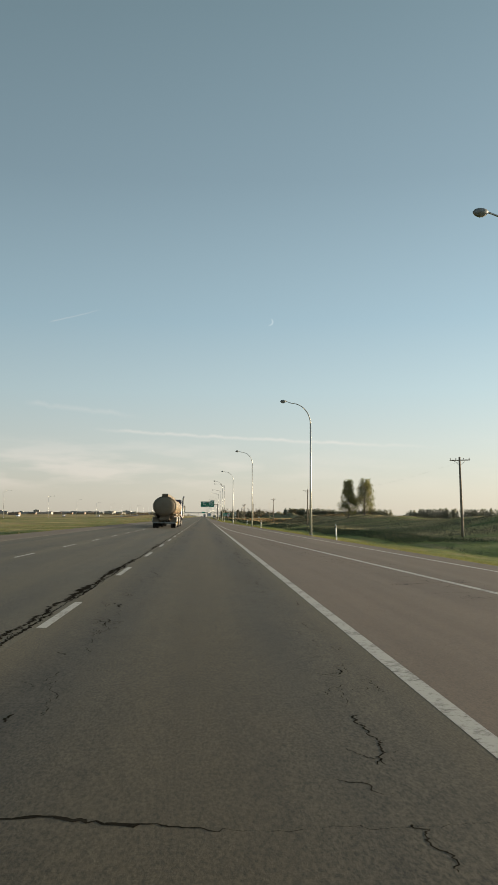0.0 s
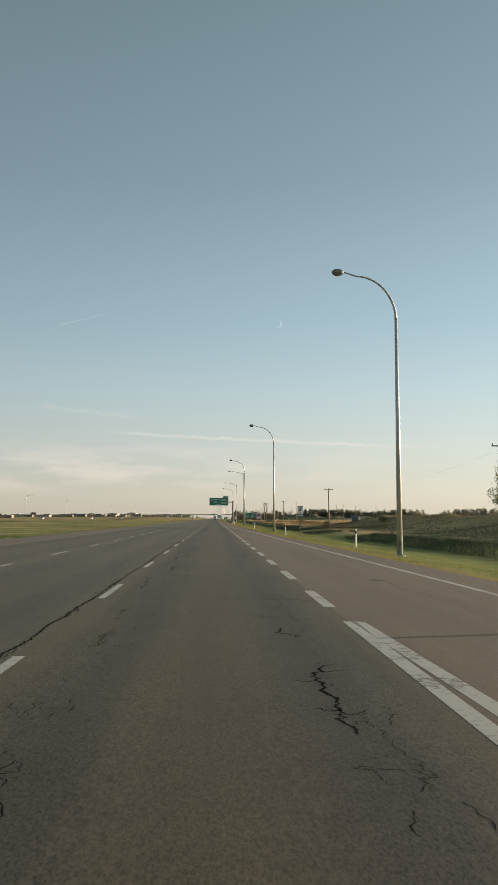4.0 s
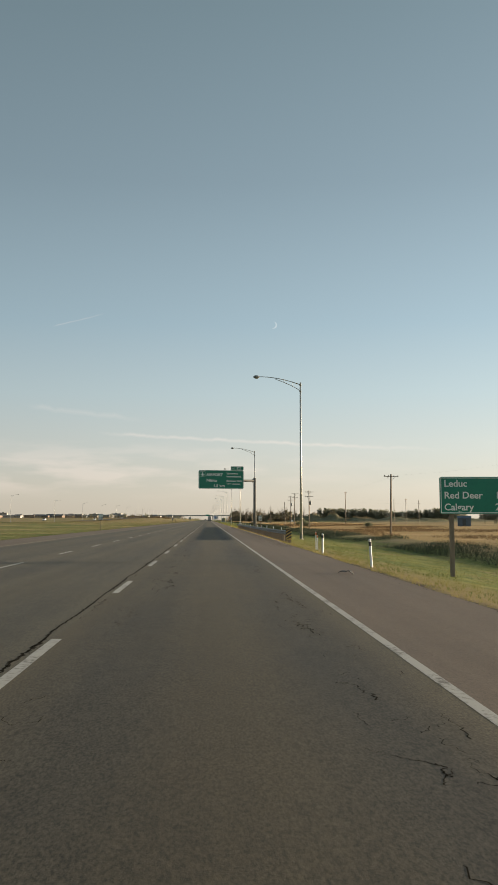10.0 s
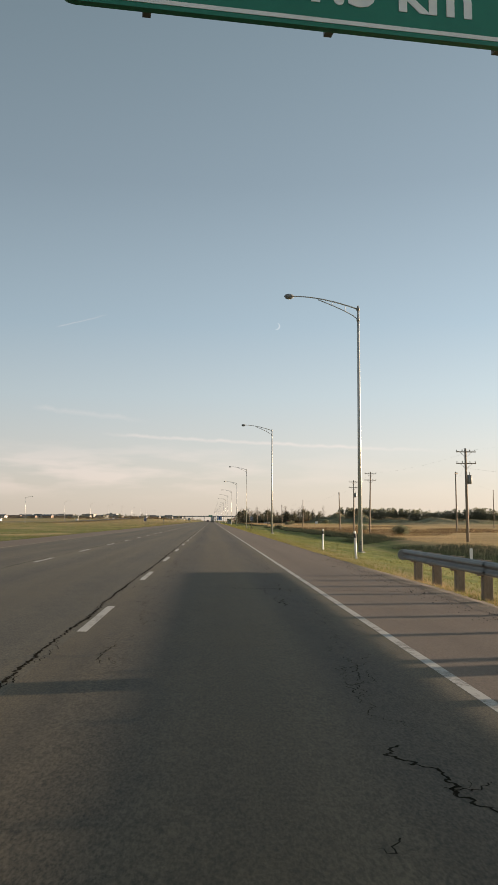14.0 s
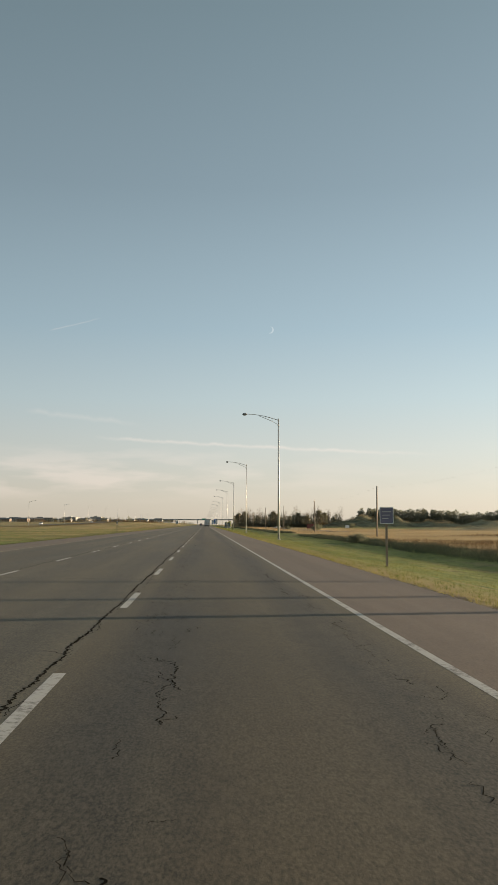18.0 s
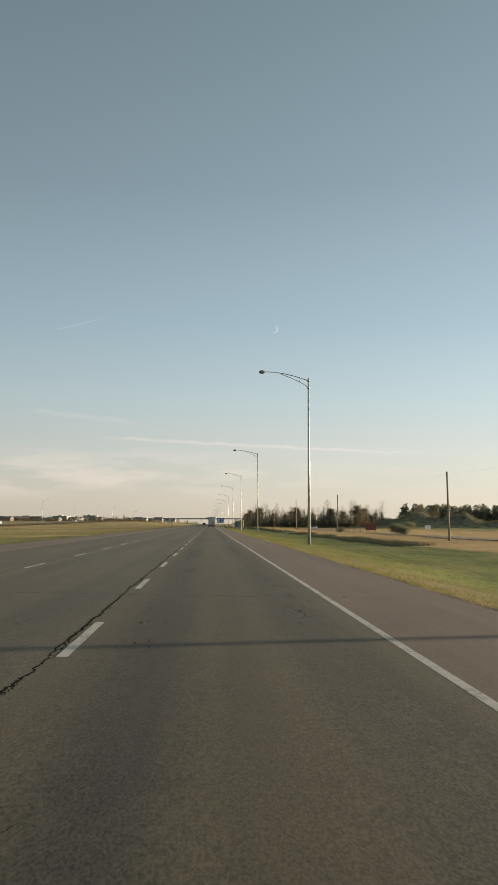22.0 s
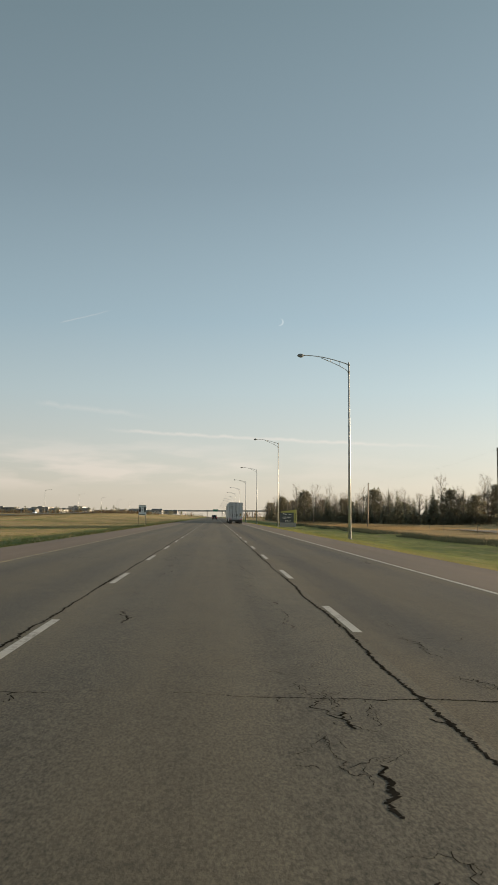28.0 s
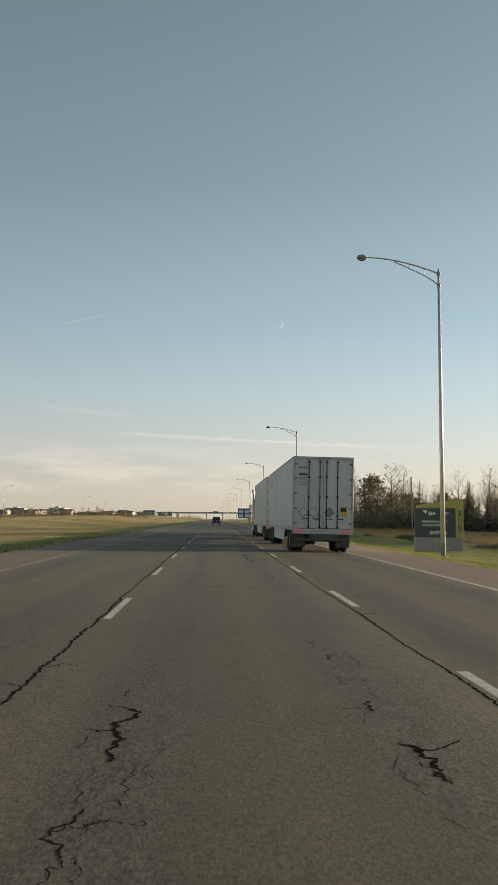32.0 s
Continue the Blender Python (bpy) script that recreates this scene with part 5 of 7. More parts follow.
hb = part("board", rounded_plate(.38, .74, .02, -.012, .012, 0, .22), "hazard_yellow", hz, "yellow reflective board")
for k in range(4):
    z = .14 + .22 * k
    pts = [(-.19, z), (.19, z + .24), (.19, z + .36), (-.19, z + .12)]
    pts = [(a, min(.955, max(.225, b))) for a, b in pts]
    st = Shape()
    st.loft([[(a, -.012, b) for a, b in pts], [(a, -.016, b) for a, b in pts]], smooth=False)
    part("stripe", st, "black", hb)


# ---- power line ----
def power_pole(height, arms, can=False, label="weathered timber utility pole", plain=False):
    root = thing("utility_pole", label, "utility pole", "utility poles beside the field")
    part("mast", Shape().tube([(0, 0, -1), (0, 0, height * .5), (0, 0, height)], [.16, .135, .105], 10), "wood", root)
    for k in range(arms):
        z = height - .35 - 1.15 * k
        arm = part("crossarm", Shape().box(-1.05, 1.05, -.15, -.07, z - .05, z + .05, .01), "wood", root)
        for x in (-.97, -.4, .4, .97):
            part("insulator", Shape().tube([(x, -.11, z + .06), (x, -.11, z + .13), (x, -.11, z + .17), (x, -.11, z + .22)], [.025, .05, .03, .045], 7), "grime", arm)
        br = Shape().tube([(-.6, -.1, z - .06), (0, -.12, z - .55)], .018, 5)
        part("brace", br, "dark_steel", root)
        part("brace", Shape().tube([(.6, -.1, z - .06), (0, -.12, z - .55)], .018, 5), "dark_steel", root)
    if can:
        z = height - 3.1
        c = part("transformer", Shape().tube([(.33, -.05, z - .45), (.33, -.05, z - .4), (.33, -.05, z + .4), (.33, -.05, z + .45)], [.2, .26, .26, .18], 12), "galv_dull", root, "grey steel transformer can")
        part("bushing", Shape().tube([(.33, -.05, z + .45), (.33, -.05, z + .72)], .04, 6), "grime", c)
    if plain:
        part("top_cap", Shape().tube([(0, 0, height), (0, 0, height + .05)], [.12, .08], 10), "dark_steel", root)
        part("line_clamp", Shape().tube([(-.2, -.05, height - .25), (.14, -.05, height - .25)], .03, 6), "dark_steel", root)
    return root


POLES = [(27.0, 88, 1, 0, 8.4), (24.3, 200, 1, 0, 8.5), (26.65, 326.6, 1, 0, 9.0), (25.5, 443.7, 1, 0, 8.5), (25.05, 537.5, 2, 1, 9.3), (28.2, 607, 2, 0, 11.0), (29.4, 631, 2, 1, 10.5),
         (28.6, 645, 0, 0, 8.6), (29.4, 731, 0, 0, 8.7), (30, 820, 0, 0, 8.7), (30, 915, 0, 0, 9.0), (29.4, 1004.7, 0, 0, 10.2), (27.2, 1078, 0, 0, 9.0), (27, 1170, 0, 0, 9.0), (27, 1265, 0, 0, 9.0)]
for i, (x, y, arms, can, h) in enumerate(POLES):
    ob = power_pole(h, arms, bool(can), "weathered timber utility pole with crossarms" if arms else "plain timber telephone pole in the dry grass", plain=not arms)
    ob.matrix_basis = pose(x, y, land(x, y), 0, ((i * 53) % 7 - 3) * .45, ((i * 29) % 9 - 4) * 2)
side = [(47.0, 617, 1, 0, 11.6), (85, 690, 2, 0, 11.0), (82, 700, 0, 0, 11.0), (82, 560, 1, 0, 8.4), (98, 720, 2, 0, 11.0)]
for i, (x, y, arms, can, h) in enumerate(side):
    ob = power_pole(h, arms, bool(can), "timber utility pole standing out in the field", plain=not arms)
    ob.matrix_basis = pose(x, y, land(x, y), 0, ((i * 31) % 5 - 2) * .5, 60)
wires = thing("power_lines", "thin dark overhead power lines sagging between timber poles", "cable")
tops = [(x, y, land(x, y) + h - .12) for x, y, a, c, h in POLES]
for (xa, ya, za), (xb, yb, zb), arms in zip(tops, tops[1:], [p[2] for p in POLES]):
    for off in ((.97,) if arms else (0.0,)):
        pts = [(xa + (xb - xa) * t + off, ya + (yb - ya) * t, za + (zb - za) * t - 1.1 * 4 * t * (1 - t) * ((yb - ya) / 100) ** 2) for t in np.linspace(0, 1, 13)]
        part("wire", Shape().tube(pts, .003, 4, caps=False), "black", wires)
for a, b in (((25.05, 537.5, 8.0), (47.0, 617, 11.0)), ((47.0, 617, 10.6), (85, 690, 10.0)), ((25.05, 537.5, 6.6), (82, 560, 7.6))):
    pts = [(a[0] + (b[0] - a[0]) * t, a[1] + (b[1] - a[1]) * t, a[2] + (b[2] - a[2]) * t - 1.6 * 4 * t * (1 - t)) for t in np.linspace(0, 1, 13)]
    part("wire", Shape().tube(pts, .005, 4, caps=False), "black", wires)


# ---- vehicles ----
def wheel(parent, x, y, r, width, rim_mat="rim", hub=True, spokes=10):
    """A road wheel: rounded tyre with a groove, dished rim, hub and holes; axis along x. width > 0: outer face towards +x."""
    sg = 1 if width > 0 else -1
    w = abs(width)
    prof = [(.0, r * .58), (.012, r * .64), (.02, r * .86), (.055, r * .975), (.09, r), (w - .09, r), (w - .055, r * .975), (w - .02, r * .86), (w, r * .6)]
    n = 26
    rings = [[(x - sg * a, y + q * math.cos(t), r + q * math.sin(t)) for t in np.linspace(0, 2 * math.pi, n, endpoint=False)] for a, q in prof]
    wh = part("wheel", Shape().loft(rings, caps=False), "rubber", parent, "black rubber tyre")
    prof = [(.01, r * .60), (.0, r * .57), (.03, r * .53), (.09, r * .50), (.12, r * .30), (.07, r * .24), (.05, r * .14), (.02, r * .12), (.02, .01)]
    rings = [[(x - sg * a, y + q * math.cos(t), r + q * math.sin(t)) for t in np.linspace(0, 2 * math.pi, n, endpoint=False)] for a, q in prof]
    rim = part("rim", Shape().loft(rings, caps=False), rim_mat, wh)
    s = Shape()
    for k in range(spokes):
        t = 2 * math.pi * k / spokes
        s.tube([(x - sg * .12, y + r * .27 * math.cos(t), r + r * .27 * math.sin(t)), (x - sg * .055, y + r * .27 * math.cos(t), r + r * .27 * math.sin(t))], .02, 6)
    return wh


def axle(parent, half, y, r=.51, rim="rim", dual=True):
    for sg in (1, -1):
        wheel(parent, sg * half, y, r, sg * .27, rim)
        if dual:
            wheel(parent, sg * (half - .32), y, r, sg * .27, "grime")
    part("axle", Shape().tube([(-half + .2, y, r), (half - .2, y, r)], .07, 8), "grime", parent)


def diamond(cx, cz, r, y):
    ring = [(cx + r, cz), (cx, cz + r), (cx - r, cz), (cx, cz - r)]
    return Shape().loft([[(a, y, b) for a, b in ring], [(a, y - .006, b) for a, b in ring]], smooth=False)


def box_trailer(length, rear_detail=True):
    """Long white van trailer; its rear doors at y = 0, nose towards +y."""
    T = thing("box_trailer", "long white box trailer with grimy swing doors", "trailer", "coupled white trailers")
    w, z0, z1 = 1.30, 1.05, 4.10
    body = part("body", Shape().box(-w, w, .05, length, z0, z1, .03), "trailer_white", T, "white ribbed trailer body")
    y = 1.2
    while y < length - .4:
        for sg in (-1, 1):
            part("side_rib", Shape().box(*sorted((sg * (w + .001), sg * (w + .005))), y, y + .03, z0 + .12, z1 - .10), "trailer_white", body)
        y += 1.22
    part("top_rail", Shape().box(-w - .012, w + .012, .0, length + .01, z1 - .02, z1 + .035, .012), "sign_back", T)
    for sg in (-1, 1):
        part("bottom_rail", Shape().box(*sorted((sg * (w - .06), sg * (w + .018))), .02, length, z0 - .10, z0 + .06, .01), "sign_back", T)
    rf = part("rear_frame", Shape().box(-w - .015, -w + .075, -.03, .07, z0 - .25, z1 + .03, .008).box(w - .075, w + .015, -.03, .07, z0 - .25, z1 + .03, .008).box(-w + .075, w - .075, -.03, .07, z1 - .09, z1 + .03, .008).box(-w + .075, w - .075, -.04, .07, z0 - .25, z0 - .02, .008), "sign_back", T, "grey steel rear frame")
    for sg in (-1, 1):
        dx0, dx1 = sorted((sg * .012, sg * (w - .08)))
        door = part("door", Shape().box(dx0, dx1, -.012, .045, z0, z1 - .1, .006), "trailer_white", T, "white swing door, dusty")
        for a in (.05, .55):
            x = sg * (.10 + a * .95)
            rod = part("lock_rod", Shape().tube([(x, -.035, z0 - .02), (x, -.035, z1 - .11)], .021, 8), "dark_steel", door)
            for z in (z0 + .05, z0 + .55, z0 + 1.35, z0 + 2.2, z1 - .2):
                part("rod_bracket", Shape().box(x - .05, x + .05, -.05, -.01, z - .04, z + .04, .004), "dark_steel", rod)
            part("handle", Shape().box(*sorted((x, x + sg * .28)), -.06, -.04, z0 + .38, z0 + .42, .004), "dark_steel", rod)
        for k in range(5):
            z = z0 + .2 + k * .64
            part("hinge", Shape().box(*sorted((sg * (w - .18), sg * (w - .02))), -.03, -.01, z - .045, z + .045, .004), "galv_dull", door)
        if rear_detail:
            for cx in ((-.85, -.42) if sg < 0 else (.28,)):
                part("placard", diamond(cx, 1.73, .225, -.014), "grime", door, "diamond placard holder")
                part("placard_rim", diamond(cx, 1.73, .195, -.021), "trailer_white" if cx < 0 else "galv_dull", door)
    if rear_detail:
        for k in range(6):
            part("caption_bar", bar(Shape(), -1.10 + .085 * k, -1.04 + .085 * k, 3.60, 3.70, -.016), "galv_dull", T)
        part("caption_bar", bar(Shape(), -1.06, -.68, 3.32, 3.40, -.016), "grime", T)
        for k in range(4):
            part("caption_bar", bar(Shape(), -1.10 + .05 * (k % 2), -.64 - .06 * (k % 2), 3.20 - .10 * k, 3.235 - .10 * k, -.016), "galv_dull", T)
        part("decal", rounded_plate(.31, .46, .02, -.018, -.012, .89, 1.55), "hazard_yellow", T, "yellow and black safety decal")
        part("decal_mark", rounded_plate(.25, .16, .01, -.024, -.018, .89, 1.78), "black", T)
    for sg in (-1, 1):
        for k in (0, 1):
            cx = sg * (.93 + .19 * k)
            part("tail_lamp", Shape().tube([(cx, -.035, z0 - .13), (cx, -.055, z0 - .13)], .065, 14), "red_lamp", rf, "lit red tail lamp")
    for x in (-.2, 0, .2):
        part("marker_lamp", Shape().box(x - .05, x + .05, -.045, -.03, z1 - .05, z1 - .01, .004), "red_board", rf)
    ug = part("underride_guard", Shape().box(-1.2, 1.2, -.03, .07, .50, .60, .012), "dark_steel", T, "dark steel underride bar")
    for x in (-.55, .55):
        part("guard_leg", Shape().box(x - .05, x + .05, -.02, .06, .58, z0 - .2, .008), "dark_steel", ug)
    part("bumper", Shape().box(-.5, .5, -.02, .05, z0 - .48, z0 - .25, .01), "grime", T)
    for sg in (-1, 1):
        part("chassis_rail", Shape().box(*sorted((sg * .45, sg * .55)), .1, length - .5, z0 - .28, z0 - .10), "grime", T)
    for y in (1.55, 2.85):
        axle(T, 1.28, y)
    for sg in (-1, 1):
        part("mud_flap", Shape().box(*sorted((sg * .66, sg * 1.28)), .72, .745, .22, z0 - .2, .004), "grime", T, "scuffed mud flap")
        skirt = Shape().loft([[(sg * 1.28, 4.2, z0 - .1), (sg * 1.28, 4.8, .42), (sg * 1.28, 11.2, .42), (sg * 1.28, 11.5, z0 - .1)],
                              [(sg * 1.25, 4.2, z0 - .1), (sg * 1.25, 4.8, .42), (sg * 1.25, 11.2, .42), (sg * 1.25, 11.5, z0 - .1)]], smooth=False)
        part("side_skirt", skirt, "trailer_white", T)
        part("landing_leg", Shape().box(*sorted((sg * .62, sg * .74)), length - 3.1, length - 2.98, .25, z0 - .1, .006), "galv_dull", T)
        s = Shape()
        for k, yy in enumerate((13.2, 13.9)):
            s.box(*sorted((sg * (w + .0015), sg * (w + .006))), yy, yy + .45, 3.2, 3.75)
        part("caption_bars", s, "sign_back", T)
    part("subframe", Shape().box(-.55, .55, .9, 3.6, .55, z0 - .1, .02), "grime", T)
    return T


def ground_pose(x, y):
    """On the cross-falling carriageway."""
    return pose(x, y, fall(x) + .002, 0, math.degrees(math.atan(.02)), 0)


TRUCK_X, TRUCK_Y = .55, 1073.0
rear = box_trailer(16.2)
rear.matrix_basis = ground_pose(TRUCK_X, TRUCK_Y)
front = box_trailer(16.2, False)
front.matrix_basis = ground_pose(TRUCK_X - .05, TRUCK_Y + 18.0)
dolly = thing("trailer_dolly", "grimy two-axle converter dolly between the trailers", "trailer")
dolly.matrix_basis = ground_pose(TRUCK_X, TRUCK_Y + 13.2)
axle(dolly, 1.26, 0)
axle(dolly, 1.26, 1.3)
part("frame", Shape().box(-.5, .5, -.6, 4.6, .62, .82, .02), "grime", dolly)
part("turntable", Shape().tube([(0, .65, .82), (0, .65, .97)], .45, 16), "grime", dolly)


def tractor(paint, stripe):
    """Conventional highway tractor; its rear axle group at y = 0, nose towards +y."""
    C = thing("truck_tractor", "long-nosed highway tractor unit with chrome fittings", "truck")
    for y in (0, 1.35):
        axle(C, 1.26, y)
    for sg in (1, -1):
        wheel(C, sg * 1.22, 5.95, .51, sg * .3)
        part("frame_rail", Shape().box(*sorted((sg * .36, sg * .46)), -.8, 6.6, .72, .98), "grime", C)
        # drive fenders
        pts = [(-.75, .75), (-.72, 1.06), (-.55, 1.16), (1.9, 1.16), (2.06, 1.06), (2.1, .75)]
        ring0, ring1 = [], []
        fend = Shape()
        for (ya, za), (yb, zb) in zip(pts, pts[1:]):
            fend.face([(sg * .62, ya, za), (sg * 1.29, ya, za), (sg * 1.29, yb, zb), (sg * .62, yb, zb)])
            fend.face([(sg * .62, ya, za - .02), (sg * 1.29, ya, za - .02), (sg * 1.29, yb, zb - .02), (sg * .62, yb, zb - .02)])
        part("rear_fender", fend, "dark_steel", C, "dark drive wheel fender")
        part("mud_flap", Shape().box(*sorted((sg * .66, sg * 1.28)), -.82, -.80, .18, 1.0, .004), "grime", C, "dusty grey mud flap")
    sleeper = Shape().loft([[(-a, y, 1.0), (a, y, 1.0), (a, y, zt - .34), (a - .03, y, zt - .16), (a - .12, y, zt - .05), (a - .3, y, zt), (-a + .3, y, zt), (-a + .12, y, zt - .05), (-a + .03, y, zt - .16), (-a, y, zt - .34)] for y, a, zt in ((2.3, 1.17, 3.39), (2.34, 1.2, 3.42), (3.6, 1.2, 3.42), (3.9, 1.17, 3.3))], smooth=False)
    part("sleeper", sleeper, paint, C, "dark painted sleeper box")
    cab = Shape().loft([[(-1.12, y, 1.0), (1.12, y, 1.0), (1.12, y, zt - .2), (.98, y, zt), (-.98, y, zt), (-1.12, y, zt - .2)] for y, zt in ((3.9, 3.2), (4.9, 3.1), (5.15, 2.9), (5.45, 2.2))], smooth=False)
    cb = part("cab", cab, paint, C)
    part("windscreen", Shape().loft([[(-.95, 5.17, 2.88), (.95, 5.17, 2.88), (.95, 5.44, 2.24), (-.95, 5.44, 2.24)], [(-.95, 5.2, 2.9), (.95, 5.2, 2.9), (.95, 5.47, 2.26), (-.95, 5.47, 2.26)]], smooth=False), "glass_dark", cb)
    hood = Shape().loft([[(-a, y, 1.0), (a, y, 1.0), (a, y, zt - .25), (a - .2, y, zt), (-a + .2, y, zt), (-a, y, zt - .25)] for y, zt, a in ((5.4, 2.2, .95), (6.2, 2.1, .8), (6.9, 2.0, .62))], smooth=False)
    part("hood", hood, paint, C)
    part("grille", Shape().box(-.6, .6, 6.9, 6.98, 1.0, 1.95, .02), "chrome", C)
    part("front_bumper", Shape().box(-1.24, 1.24, 6.75, 6.95, .42, .85, .04), "chrome", C)
    for sg in (1, -1):
        arch = Shape()
        pts = [(5.25, .55), (5.35, .95), (5.6, 1.2), (5.95, 1.27), (6.35, 1.2), (6.65, .98), (6.8, .75)]
        for (ya, za), (yb, zb) in zip(pts, pts[1:]):
            for dz in (0, -.05):
                arch.face([(sg * .7, ya, za + dz), (sg * 1.25, ya, za + dz), (sg * 1.25, yb, zb + dz), (sg * .7, yb, zb + dz)], True)
            arch.face([(sg * 1.25, ya, za), (sg * 1.25, ya, za - .12), (sg * 1.25, yb, zb - .12), (sg * 1.25, yb, zb)], True)
        part("front_fender", arch, paint, C)
        part("side_glass", Shape().box(*sorted((sg * 1.122, sg * 1.13)), 4.15, 4.8, 2.15, 2.75, .003), "glass_dark", cb)
        stack = part("exhaust_pipe", Shape().tube([(sg * 1.29, 3.98, 1.05), (sg * 1.29, 3.98, 3.55), (sg * 1.305, 3.96, 3.68), (sg * 1.35, 3.91, 3.78), (sg * 1.42, 3.84, 3.86)], [.092, .092, .094, .097, .1], 18), "chrome", C, "tall chrome exhaust stack")
        # the pipe is capped: a flat black disc stands for its open bore
        part("mouth", Shape().tube([(sg * 1.415, 3.845, 3.855), (sg * 1.424, 3.836, 3.864)], .086, 16), "black", stack, "flat black disc for the open mouth")
        sh = part("heat_shield", Shape().box(*sorted((sg * 1.19, sg * 1.41)), 3.84, 4.12, 1.12, 2.86, .05), "stainless", stack, "tall stainless heat shield with slots")
        slots = Shape()
        for k in range(22):
            slots.box(*sorted((sg * 1.408, sg * 1.414)), 3.93, 4.03, 1.3 + .065 * k, 1.335 + .065 * k)
        part("slot_panel", slots, "dark_steel", sh)
        part("grab_handle", Shape().tube([(sg * 1.2, 3.82, 1.7), (sg * 1.26, 3.8, 1.75), (sg * 1.26, 3.8, 2.6), (sg * 1.2, 3.82, 2.65)], .014, 6), "chrome", C)
        part("marker_lamp", Shape().box(*sorted((sg * 1.19, sg * 1.3)), 3.3, 3.42, 2.6, 2.72, .02), "dark_steel", C)
        part("sleeper_window", Shape().box(*sorted((sg * 1.2015, sg * 1.21)), 3.3, 3.62, 1.75, 2.45, .003), "glass_dark", C)
        for k in range(4):
            part("tank_strap", Shape().tube([(sg * .95, 2.95 + .42 * k, .72), (sg * .95, 3.02 + .42 * k, .72)], .328, 18), "galv_dull", C)
        part("air_cleaner", Shape().tube([(sg * 1.1, 5.35, 1.55), (sg * 1.1, 5.35, 2.5)], .17, 14), "chrome", C)
        mir = part("mirror", Shape().box(*sorted((sg * 1.42, sg * 1.62)), 4.95, 5.05, 2.1, 2.62, .02), "dark_steel", C, "tall door mirror")
        part("mirror_arm", Shape().tube([(sg * 1.1, 4.85, 2.7), (sg * 1.52, 5.0, 2.74), (sg * 1.52, 5.0, 2.62)], .016, 6), "chrome", mir)
        part("mirror_face", Shape().box(*sorted((sg * 1.445, sg * 1.595)), 4.942, 4.949, 2.15, 2.57), "mirror_glass", mir)
        part("spot_mirror", Shape().tube([(sg * 1.52, 4.93, 1.96), (sg * 1.52, 4.99, 1.96)], .09, 14), "dark_steel", mir)
        part("fuel_tank", Shape().tube([(sg * .95, 2.7, .72), (sg * .95, 2.76, .72), (sg * .95, 4.5, .72), (sg * .95, 4.56, .72)], [.26, .32, .32, .26], 18), "chrome", C, "polished round fuel tank")
        part("step", Shape().box(*sorted((sg * .75, sg * 1.22)), 4.6, 5.2, .42, .95, .02), "beige_dull", C)
        part("trim_strip", Shape().box(*sorted((sg * 1.202, sg * 1.209)), 2.35, 3.88, 1.15, 1.22), stripe, C)
        part("sleeper_door", Shape().box(*sorted((sg * 1.2015, sg * 1.208)), 3.2, 3.7, 1.35, 2.7, .003), paint, C)
    return C


tr = tractor("car_white", "chrome")
tr.matrix_basis = ground_pose(TRUCK_X, TRUCK_Y + 33.2)


# ---- tanker ----
def ellipse(y, rx, rz, z, n=64, top_flat=1.0):
    return [(rx * math.cos(t), y, z + rz * math.sin(t)) for t in np.linspace(0, 2 * math.pi, n, endpoint=False)]


def on_shell(sg, rx, rz, z, a0, a1, y0, y1, n=4):
    """A thin decal that follows the side of the tank shell."""
    ring = [(a0 + (a1 - a0) * k / n, 1.003) for k in range(n + 1)] + [(a1 + (a0 - a1) * k / n, 1.009) for k in range(n + 1)]
    return Shape().loft([[(sg * rx * q * math.cos(a), y, z + rz * q * math.sin(a)) for a, q in ring] for y in (y0, y1)], smooth=False)


